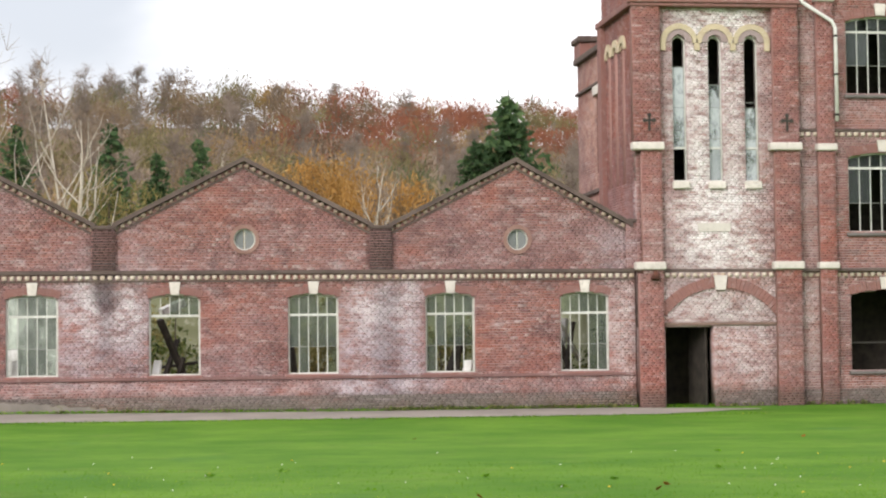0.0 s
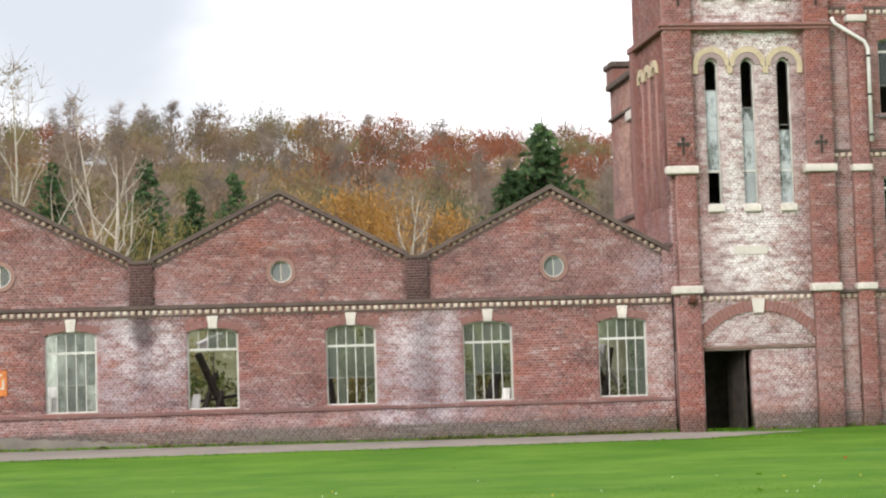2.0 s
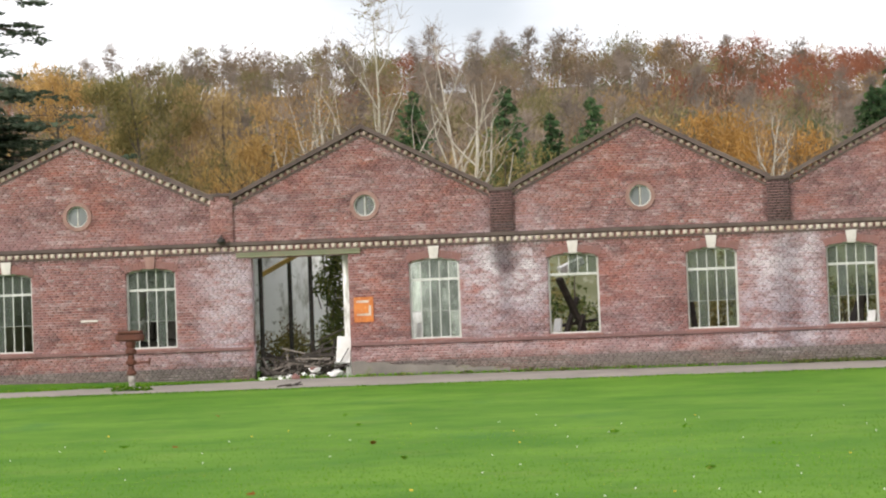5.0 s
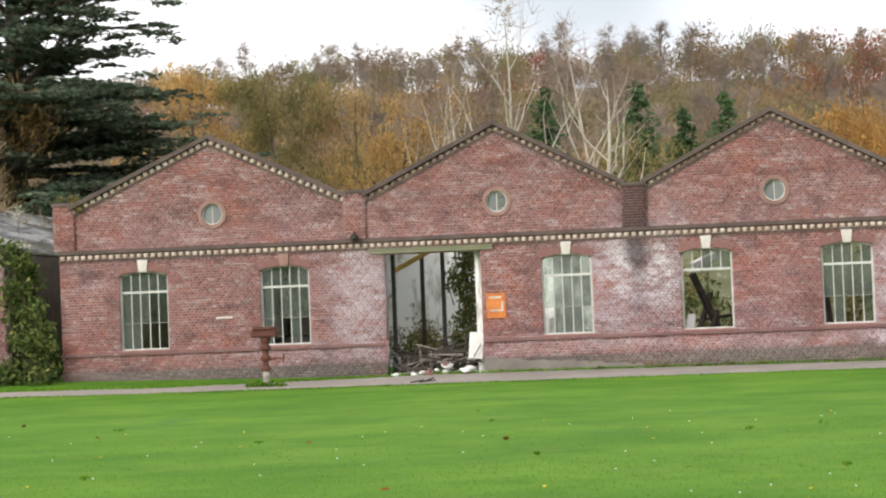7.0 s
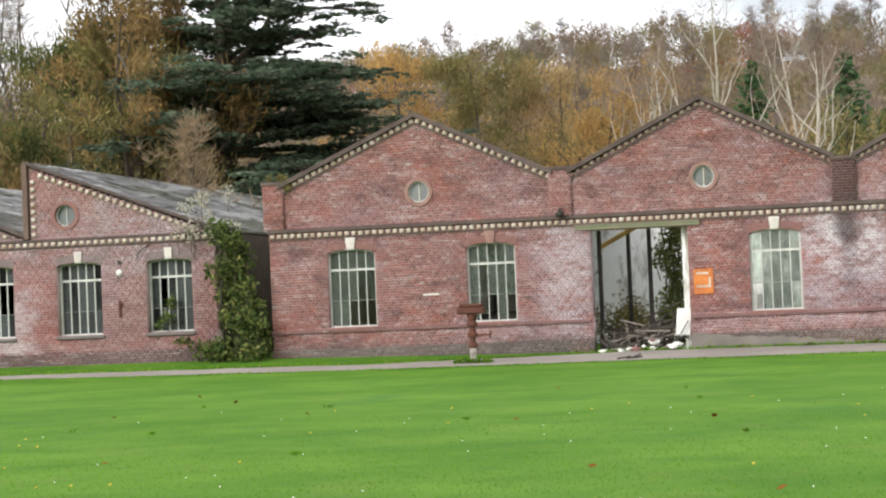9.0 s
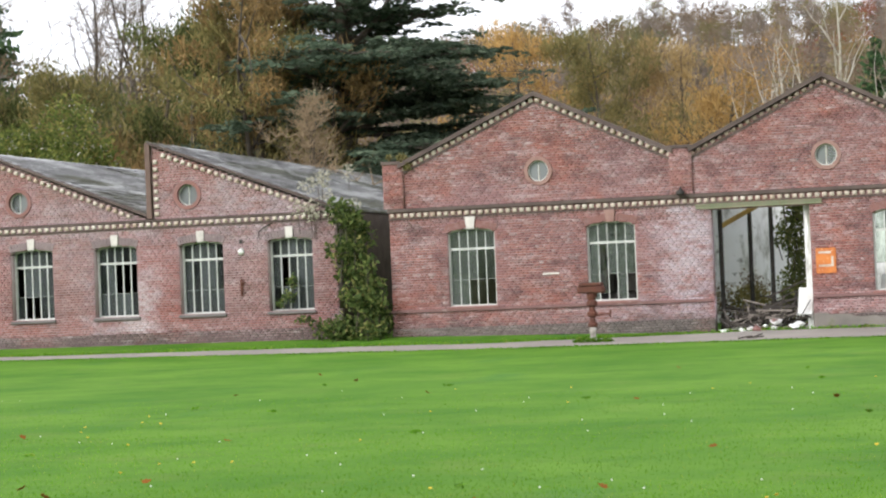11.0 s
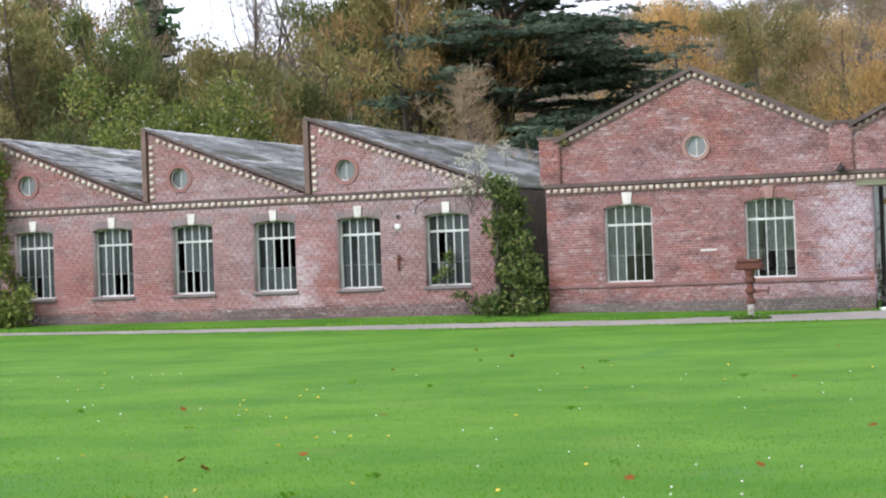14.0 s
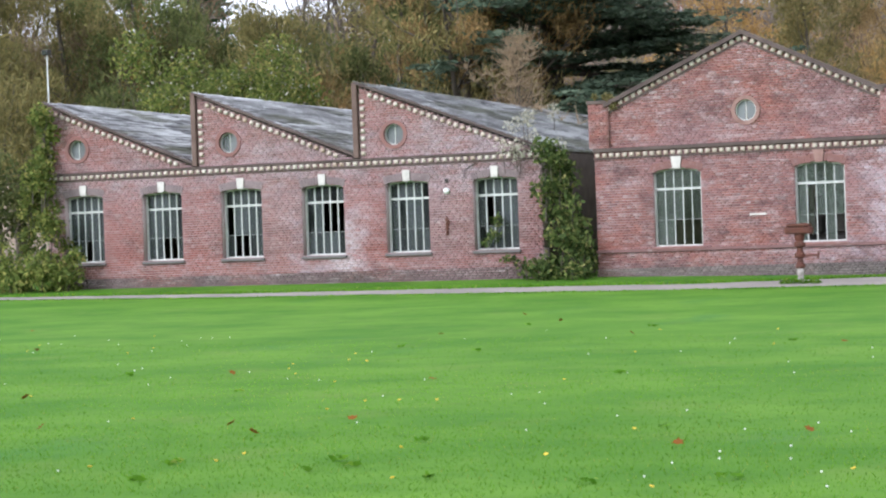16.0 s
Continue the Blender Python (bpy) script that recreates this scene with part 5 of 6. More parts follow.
lamp = thing("wall_lantern", "small dark hooded lamp under the cornice", "lamp", at=(13.95, TF - 0.3, 3.86))
bm = bmesh.new()
lathe(bm, [(0.03, 0.12), (0.06, 0.1), (0.15, -0.12), (0.13, -0.12), (0.05, 0.05)], 12)
part("hood", bm, M_RUST, lamp, smooth=True)
bm = bmesh.new()
tube(bm, [(0, 0, 0.1), (0, 0.06, 0.2), (0, 0.12, 0.2)], 0.02)
part("arm", bm, M_IRON, lamp)
lamp = thing("wall_lantern", "small dark hooded lamp on the valley pilaster", "lamp", at=(-8.98, FACE - 0.22, 4.1))
bm = bmesh.new()
lathe(bm, [(0.02, 0.12), (0.12, 0.02), (0.13, -0.06), (0.05, -0.08)], 12)
part("hood", bm, M_IRON, lamp, smooth=True)
bm = bmesh.new()
tube(bm, [(0, 0, 0.1), (0, 0.1, 0.16), (0, 0.2, 0.16)], 0.018)
part("arm", bm, M_IRON, lamp)
bell = thing("alarm_bell", "small round white bell on the sawtooth hall wall", "bell", at=(-21.98, FACE - 0.002, 3.05))
bm = bmesh.new()
lathe(bm, [(0.1, 0), (0.1, 0.03), (0.07, 0.08), (0.02, 0.1)], 14, pose(0, 0, 0, 90))
part("dome", bm, M_WHITE, bell, smooth=True)
bm = bmesh.new()
add_box(bm, -0.04, 0.04, -0.04, 0, 0.24, 0.36)
part("box", bm, M_IRON, bell)
br = thing("iron_bracket", "rusty iron bracket arm on the sawtooth hall wall", "bracket", at=(-22.0, FACE - 0.01, 2.05))
bm = bmesh.new()
add_box(bm, -0.03, 0.03, -0.03, 0.01, -0.3, 0.2)
tube(bm, [(0, -0.03, 0.05), (0.1, -0.15, 0.12), (0.2, -0.3, 0.1)], 0.025)
tube(bm, [(0, -0.03, -0.25), (0.1, -0.15, 0.0), (0.14, -0.2, 0.1)], 0.02)
part("arm", bm, M_RUST, br)
cable = thing("wall_cable", "black cable drooping over the arch of a window", "cable")
bm = bmesh.new()
tube(bm, [(-21.42, FACE - 0.03, 3.42), (-21.4, FACE - 0.03, 3.6), (-21.25, FACE - 0.03, 3.72), (-21.0, FACE - 0.03, 3.84)], 0.013, 6)
part("wire", bm, M_IRON, cable)
chip = thing("limestone_chip", "long pale stone let into the brick wall", "stone", at=(-12.75, FACE - 0.004, 2.03))
bm = bmesh.new()
add_box(bm, -0.24, 0.24, -0.012, 0.05, -0.03, 0.03, bevel=0.008)
part("block", bm, M_STONE, chip)
for dx, dz, sx in ((-0.2, 0.05, 0.35), (0.12, 0.09, 0.28), (0.02, 0.03, 0.42)):
    p0 = (-6.95 + dx, 53.75 + dx * 0.3)
    beam("broken_stick", "dark broken stick lying on the path", (p0[0], p0[1], ground_z(*p0) + 0.03), (p0[0] + sx, p0[1] + 0.08, ground_z(*p0) + 0.03 + dz), 0.025, M_DARKWOOD_AND_SHADE, "stick", "sticks on the path")
# flood lamp pole on the corner of the sawtooth hall
fl = thing("flood_lamp", "small flood lamp on a pale pole above the sawtooth roof", "lamp", at=(-35.5, FACE + 0.2, 4.0))
bm = bmesh.new()
tube(bm, [(0, 0, 0), (0, 0, 3.95)], [0.028, 0.022], 8)
part("pole", bm, M_PIPE, fl)
bm = bmesh.new()
add_box(bm, -0.13, 0.13, -0.12, 0.08, 3.92, 4.1, bevel=0.02)
head = part("lamp_head", bm, M_IRON, fl)
bm = bmesh.new()
add_box(bm, -0.1, 0.1, -0.14, -0.12, 3.95, 4.07)
part("lens", bm, M_GLASS_DARK, head, "grey lamp glass")
# rusty machine relic by the path
M_LICHEN = plain("lichened_concrete", (0.42, 0.39, 0.35), (0.2, 0.18, 0.15), 0.95, 9.0)
px0, py0 = -11.05, 54.2
post = thing("machine_relic", "rusty cast iron machine post with a flanged head in grass", "machine part", at=(px0, py0, ground_z(px0, py0)))
bm = bmesh.new()
lathe(bm, [(0.09, -0.05), (0.08, 0.2), (0.1, 0.3), (0.075, 0.45)], 10)
part("foot", bm, M_LICHEN, post, "lichen-whitened concrete foot")
bm = bmesh.new()
lathe(bm, [(0.085, 0.4), (0.13, 0.44), (0.13, 0.5), (0.08, 0.55), (0.075, 0.66), (0.14, 0.7), (0.15, 0.78), (0.09, 0.83), (0.085, 0.95), (0.15, 0.99), (0.15, 1.07), (0.1, 1.12), (0.14, 1.22), (0.14, 1.32)], 12)
part("shaft", bm, M_RUST, post)
bm = bmesh.new()
add_box(bm, -0.36, 0.34, -0.2, 0.2, 1.3, 1.5, bevel=0.04)
add_box(bm, -0.3, 0.3, -0.22, 0.22, 1.5, 1.58, bevel=0.02)
part("head", bm, M_RUST, post, "wide rusty flanged head")
bm = bmesh.new()
tube(bm, [(0.1, -0.02, 0.72), (0.35, -0.05, 0.75), (0.5, -0.05, 0.74)], 0.025)
tube(bm, [(0.48, -0.05, 0.66), (0.5, -0.05, 0.84)], 0.03)
part("lever", bm, M_RUST, post)

# ---- trees and plants ----
def leaf_quads(rg, centers, size, stretch=1.0, flat=0.0):
    """Small four-cornered leaves at the places given, turned at random."""
    n = len(centers)
    a = rg.standard_normal((n, 3))
    a[:, 2] *= 1 - flat
    a /= np.linalg.norm(a, axis=1)[:, None] + 1e-9
    b = rg.standard_normal((n, 3))
    b -= (b * a).sum(1)[:, None] * a
    b /= np.linalg.norm(b, axis=1)[:, None] + 1e-9
    s = size * rg.uniform(0.6, 1.4, (n, 1))
    a, b = a * s * stretch, b * s * 0.55
    return np.stack([centers - a, centers - b * 0.9 + a * 0.1, centers + a, centers + b * 0.9 + a * 0.1], 1)


def clump_points(rg, c, r, n, squash=0.8):
    d = rg.standard_normal((n, 3))
    d /= np.linalg.norm(d, axis=1)[:, None]
    d *= (rg.random((n, 1)) ** 0.45) * r
    d[:, 2] *= squash
    return c + d


def limb(verts, faces, pts, r0, r1, seg=5):
    base = len(verts)
    pts = np.asarray(pts, float)
    k = len(pts)
    for i, p in enumerate(pts):
        d = pts[min(i + 1, k - 1)] - pts[max(i - 1, 0)]
        d = d / (np.linalg.norm(d) + 1e-9)
        s = np.cross(d, (0.31, 0.9, 0.28))
        s /= np.linalg.norm(s) + 1e-9
        u = np.cross(s, d)
        r = r0 + (r1 - r0) * i / (k - 1)
        for j in range(seg):
            t = 2 * math.pi * j / seg
            verts.append(p + r * (math.cos(t) * s + math.sin(t) * u))
    for i in range(k - 1):
        for j in range(seg):
            faces.append((base + i * seg + j, base + i * seg + (j + 1) % seg, base + (i + 1) * seg + (j + 1) % seg, base + (i + 1) * seg + j))


def wander(rg, p, d, length, n=5, bend=0.18, up=0.1):
    pts = [np.array(p, float)]
    d = np.array(d, float)
    for i in range(n):
        d = d + bend * rg.standard_normal(3) + np.array((0, 0, up))
        d /= np.linalg.norm(d)
        pts.append(pts[-1] + d * length / n)
    return np.array(pts)


def skeleton_tree(rg, height, lean=0.05, limbs=9, start=0.3, spread=0.7, twigs=5, r=0.16, subs=4, up=0.12):
    """Trunk, limbs and branches. Returns verts, faces and the places of the twigs' ends."""
    v, f, tips = [], [], []
    trunk = wander(rg, (0, 0, 0), (lean * rg.standard_normal(), lean * rg.standard_normal(), 1), height * 0.93, 8, 0.05, 0.05)
    limb(v, f, trunk, r, r * 0.12, 6)
    for i in range(limbs):
        s = start + (0.95 - start) * (i + rg.random()) / limbs
        p = trunk[0] + 0
        k = s * 8
        i0 = min(int(k), 7)
        p = trunk[i0] + (trunk[i0 + 1] - trunk[i0]) * (k - i0)
        az = i * 2.4 + rg.uniform(-0.5, 0.5)
        ln = height * 0.42 * (1.15 - s) * rg.uniform(0.7, 1.2) + 0.6
        d = (math.cos(az) * spread, math.sin(az) * spread, rg.uniform(0.5, 1.0))
        pts = wander(rg, p, d / np.linalg.norm(d), ln, 5, 0.16, up)
        rr = r * (1.05 - s) * 0.55 + 0.012
        limb(v, f, pts, rr, rr * 0.2, 4)
        for j in range(subs):
            q = pts[1 + j % 4] + 0
            d2 = (pts[min(2 + j % 4, 5)] - pts[j % 4])
            d2 = d2 / np.linalg.norm(d2) + 0.75 * rg.standard_normal(3)
            l2 = ln * rg.uniform(0.3, 0.55)
            pt2 = wander(rg, q, d2 / np.linalg.norm(d2), l2, 4, 0.2, up)
            limb(v, f, pt2, rr * 0.4, 0.008, 3)
            tips.append(pt2[-1])
            tips.append(pt2[2])
        tips.append(pts[-1])
    tips.append(trunk[-1])
    return np.array(v), np.array(f), np.array(tips)


def twig_quads(rg, tips, n, length, width=0.012):
    """Thin twigs that spray out of the branch ends."""
    c = np.repeat(tips, n, 0)
    d = rg.standard_normal(c.shape)
    d[:, 2] = np.abs(d[:, 2]) * 0.9 + 0.2
    d /= np.linalg.norm(d, axis=1)[:, None]
    l = length * rg.uniform(0.4, 1.2, (len(c), 1))
    s = np.cross(d, (0.2, 1.0, 0.1))
    s /= np.linalg.norm(s, axis=1)[:, None]
    w = width
    e = c + d * l
    return np.stack([c - s * w, c + s * w, e + s * w * 0.3, e - s * w * 0.3], 1)


def feather_quads(rg, pts, hub, length, width):
    """Slivers of fine twigs with their last leaves, which reach up and away from the hub."""
    d = pts - hub
    d /= np.linalg.norm(d, axis=1)[:, None] + 1e-9
    d = d * 0.7 + 0.75 * rg.standard_normal(pts.shape) + np.array((0, 0, 0.75))
    d /= np.linalg.norm(d, axis=1)[:, None]
    side = np.cross(d, rg.standard_normal(pts.shape))
    side /= np.linalg.norm(side, axis=1)[:, None] + 1e-9
    n = len(pts)
    l, w = length * rg.uniform(0.4, 1.3, (n, 1)) / 2, width * rg.uniform(0.6, 1.4, (n, 1)) / 2
    return np.stack([pts - d * l, pts - side * w + d * l * 0.2, pts + d * l, pts + side * w + d * l * 0.2], 1)


def dome_crown(rg, h, w, leaves, size, n=11):
    """The crown of a far tree: rounded, of many soft boughs."""
    rad = np.array((w / 2, w / 2, h * 0.38))
    hub = np.array((0, 0, h * 0.55))
    d = rg.standard_normal((n, 3))
    d[:, 2] = np.abs(d[:, 2]) - 0.2
    d /= np.linalg.norm(d, axis=1)[:, None]
    c = np.concatenate([hub + d * rad * rg.uniform(0.45, 0.8, (n, 1)), hub[None]])
    r = np.concatenate([rg.uniform(0.19, 0.3, n), [0.36]]) * w
    pick = rg.integers(0, n + 1, leaves)
    e = rg.standard_normal((leaves, 3))
    e /= np.linalg.norm(e, axis=1)[:, None]
    pts = c[pick] + e * r[pick][:, None] * rg.random((leaves, 1)) ** 0.4
    k = int(leaves * 0.62)
    return np.concatenate([feather_quads(rg, pts[:k], hub * 0.6, 6.0 * size, 0.75 * size), leaf_quads(rg, pts[k:], size)])


def broad_parts(seed, height, width, leaves, size, clump=1.0, start=0.3, squash=0.8, thin=0.0):
    rg = np.random.default_rng(seed)
    v, f, tips = skeleton_tree(rg, height, limbs=10, start=start, spread=0.5 + width / height, r=0.018 * height, subs=4)
    hub = np.array((0, 0, height * 0.62))
    d = tips - hub
    tips = hub + d * np.array((width / (np.ptp(tips[:, 0]) + 0.1), width / (np.ptp(tips[:, 1]) + 0.1), 1.0)) * 1.0
    keep = tips[rg.random(len(tips)) > thin]
    n = max(4, leaves // len(keep))
    pts = np.concatenate([clump_points(rg, c, clump * rg.uniform(0.6, 1.3), n, squash) for c in keep])
    rg.shuffle(pts)
    k = int(len(pts) * 0.5)
    return v, f, np.concatenate([feather_quads(rg, pts[:k], hub * 0.5, 7.0 * size, 0.6 * size), leaf_quads(rg, pts[k:], size)])


def tree_thing(name, label, trunk, q, bark, leafmat, at, turn=0.0, scale=1.0, crown="crown", group=""):
    ob = thing(name, label, "tree", group)
    mesh_part("trunk", fast_mesh("trunk", *trunk), bark, ob)
    if q is not None:
        mesh_part(crown, quad_leaves(crown, q), leafmat, ob)["kind"] = "stuff"
    ob.matrix_world = pose(*at, 0, 0, turn) @ Matrix.Scale(scale, 4)
    return ob


def gz(x, y):
    return ground_z(x, y) + 0.15


# far woods on the hillside, joined by colour
def woods():
    rg = np.random.default_rng(21)
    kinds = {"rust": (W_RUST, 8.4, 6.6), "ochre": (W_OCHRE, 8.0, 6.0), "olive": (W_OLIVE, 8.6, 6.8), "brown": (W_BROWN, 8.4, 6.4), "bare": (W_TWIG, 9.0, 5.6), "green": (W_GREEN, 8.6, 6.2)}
    words = {"rust": "rust red", "ochre": "golden ochre", "olive": "dull olive", "brown": "pale brown", "bare": "grey leafless", "green": "fading green"}
    protos = {}
    for i, (k, (mat, h, w)) in enumerate(kinds.items()):
        protos[k] = []
        for j in range(5):
            g2 = np.random.default_rng(100 + 10 * i + j)
            if k == "bare":
                tv, tf, tips = skeleton_tree(g2, h, limbs=8, start=0.35, spread=0.75, r=0.14, subs=2)
                fuzz = np.concatenate([clump_points(g2, c, 0.7, 2) for c in tips])
                q = np.concatenate([twig_quads(g2, tips, 9, 1.2, 0.025), twig_quads(g2, fuzz, 3, 0.8, 0.024)])
                protos[k].append((tv, tf, q))
            else:
                q = dome_crown(g2, h * g2.uniform(0.9, 1.1), w, 430, 0.172)
                tv, tf = [], []
                limb(tv, tf, [(0, 0, 0), (0.1, 0, h * 0.3), (0, 0.1, h * 0.6)], 0.16, 0.09, 4)
                protos[k].append((np.array(tv), np.array(tf), q))
    names = list(kinds)
    leaf, wood_v, wood_f, off = {k: [] for k in names}, [], [], 0
    bump = lambda u, c, s: math.exp(-((u - c) / s) ** 2)
    y = 174.0
    while y < 374:
        x = -0.66 * y
        while x < 0.36 * y:
            xx, yy = x + rg.uniform(-2.5, 2.5), y + rg.uniform(-4, 4)
            a, high = xx / yy, max(0.0, (yy - 235) / 105)
            n2 = noise.noise((xx * 0.04 + 9, yy * 0.04, 5.1))
            n3 = noise.noise((xx * 0.03 + 2, yy * 0.03, 9.3))
            # ruddy beeches stand in a few groves high on the slope
            grove = bump(a, 0.093, 0.022) + 0.8 * bump(a, 0.155, 0.012) + 0.8 * bump(a, 0.2, 0.016) + 0.6 * bump(a, -0.061, 0.01)
            w = {"bare": 0.42, "brown": 0.42 + 0.6 * max(0, n3), "olive": 0.16 + (0.35 if a < -0.05 else 0) + 0.5 * max(0, -n3), "rust": 0.015 + 2.2 * grove * min(1.0, high * 1.6),
                 "ochre": 0.05 + 0.5 * max(0, n2) * (1.4 if a < -0.06 else 0.5), "green": 0.05 + (0.14 if a < -0.3 else 0.03)}
            pr = np.array([w[k] for k in names])
            k = names[rg.choice(len(names), p=pr / pr.sum())]
            tv, tf, q = protos[k][rg.integers(5)]
            sc = rg.uniform(0.72, 1.18)
            t = rg.uniform(0, 6.28)
            c, s = math.cos(t) * sc, math.sin(t) * sc
            m = np.array([[c, -s, 0], [s, c, 0], [0, 0, sc]])
            at = np.array((xx, yy, ground_z(xx, yy)))
            leaf[k].append(q @ m.T + at)
            wood_v.append(tv @ m.T + at)
            wood_f.append(tf + off)
            off += len(tv)
            x += rg.uniform(3.4, 5.2) * (1.9 if a < -0.42 else 1.0)
        y += 8.0 + 2 * (y - 148) / 192
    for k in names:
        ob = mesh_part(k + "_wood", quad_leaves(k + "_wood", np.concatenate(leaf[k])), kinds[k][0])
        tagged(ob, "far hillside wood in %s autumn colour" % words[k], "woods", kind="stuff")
    ob = mesh_part("wood_trunks", fast_mesh("wood_trunks", np.concatenate(wood_v), np.concatenate(wood_f)), M_FARBARK)
    tagged(ob, "grey-brown trunks and limbs of the far hillside wood", "woods", kind="stuff")


M_FARBARK = plain("grey_beech_bark", (0.2, 0.175, 0.15), (0.145, 0.122, 0.1), 0.95, 3.0)
woods()


def spruce(seed, height, width, n, size=0.22):
    rg = np.random.default_rng(seed)
    v, f = [], []
    limb(v, f, [(0, 0, 0), (0, 0, height * 0.5), (0, 0, height)], 0.02 * height, 0.02, 6)
    z, pts = height * 0.08, []
    while z < height * 0.985:
        r = width / 2 * (1 - z / height) ** 0.85 + 0.08
        for k in range(int(7 + 3 * rg.random())):
            az = rg.uniform(0, 6.283)
            ln = r * rg.uniform(0.75, 1.12)
            ss = np.linspace(0.08, 1, 6)
            b = np.stack([np.cos(az) * ln * ss, np.sin(az) * ln * ss, z - 0.28 * ln * ss + 0.1 * ln * ss ** 3], 1)
            limb(v, f, b, 0.03, 0.006, 3)
            m = max(4, int(n * ln / width / 40))
            t = rg.random(m)
            c = np.stack([np.interp(t, ss, b[:, i]) for i in range(3)], 1)
            pts.append(c + rg.standard_normal((m, 3)) * np.array((0.13, 0.13, 0.09)) * (0.5 + ln))
        z += height * 0.026
    return (np.array(v), np.array(f)), leaf_quads(rg, np.concatenate(pts), size, 1.0, 0.3)


SP1, SP2 = spruce(5, 14.2, 10.5, 6500, 0.22), spruce(6, 12.0, 6.6, 3000, 0.19)
tree_thing("spruce_tree", "tall dark green spruce standing behind the gables", *SP1, M_BARK, L_SPRUCE, (17.4, 100, gz(17, 100) - 0.6))
for x, y, h, s in ((15.6, 99, 11.2, 1), (14.2, 98, 8.6, 2), (-6.6, 105, 12.4, 2), (-2.0, 106, 12.6, 2), (0.3, 100, 10.6, 2), (2.5, 108, 12.0, 2), (5.6, 98, 8.4, 2), (7.6, 100, 8.9, 2)):
    p = SP1 if s == 1 else SP2
    tree_thing("spruce_tree", "dark green spruce standing behind the gables", *p, M_BARK, L_SPRUCE, (x, y, gz(x, y)), s * 70 + x * 11, h / (14.2 if s == 1 else 12.0), group="spruces behind the hall")


def birch(seed, height, stems=2, spread=0.35, twigs=6):
    rg = np.random.default_rng(seed)
    V, F, T, off = [], [], [], 0
    for i in range(stems):
        v, f, tips = skeleton_tree(rg, height * rg.uniform(0.8, 1.0), 0.1 + 0.08 * i, 7, 0.3, spread, r=0.0095 * height, subs=3, up=0.2)
        v = v + np.array((0.25 * i, 0.1 * i, 0))
        V.append(v), F.append(f + off), T.append(tips)
        off += len(v)
    tips = np.concatenate(T)
    return (np.concatenate(V), np.concatenate(F)), tips, twig_quads(rg, tips, twigs, 1.0, 0.009)


L_PALETWIG = leaf_material("pale_birch_twigs", [(0, (0.15, 0.11, 0.08)), (1, (0.25, 0.20, 0.15))])
for seed, x, y, top, stems, lab in ((31, -3.4, 85, 14.6, 2, "bare pale many-stemmed birch behind the gables"), (32, 1.5, 86, 12.6, 1, "slim bare pale birch behind the gables"), (33, 9.2, 85, 11.2, 1, "bare pale birch rising from golden bushes"),
                                    (34, -8.35, 85, 16.0, 2, "tall bare birch with a few yellow leaves"), (35, -11.1, 90, 14.6, 1, "slim birch with sparse golden leaves")):
    tr, tips, q = birch(seed, top - gz(x, y), stems, 0.5)
    ob = tree_thing("birch_tree", lab, tr, q, M_BIRCHBARK, L_PALETWIG, (x, y, gz(x, y)), crown="twig_spray", group="birches behind the hall")
    if seed in (34, 35, 32):
        rg = np.random.default_rng(seed)
        sel = tips[rg.random(len(tips)) < 0.7]
        pts = np.concatenate([clump_points(rg, c, 0.7, 12 if seed != 35 else 30) for c in sel])
        mesh_part("leaves", quad_leaves("leaves", leaf_quads(rg, pts, 0.06)), L_ORANGE if seed == 35 else L_OLIVE, ob)

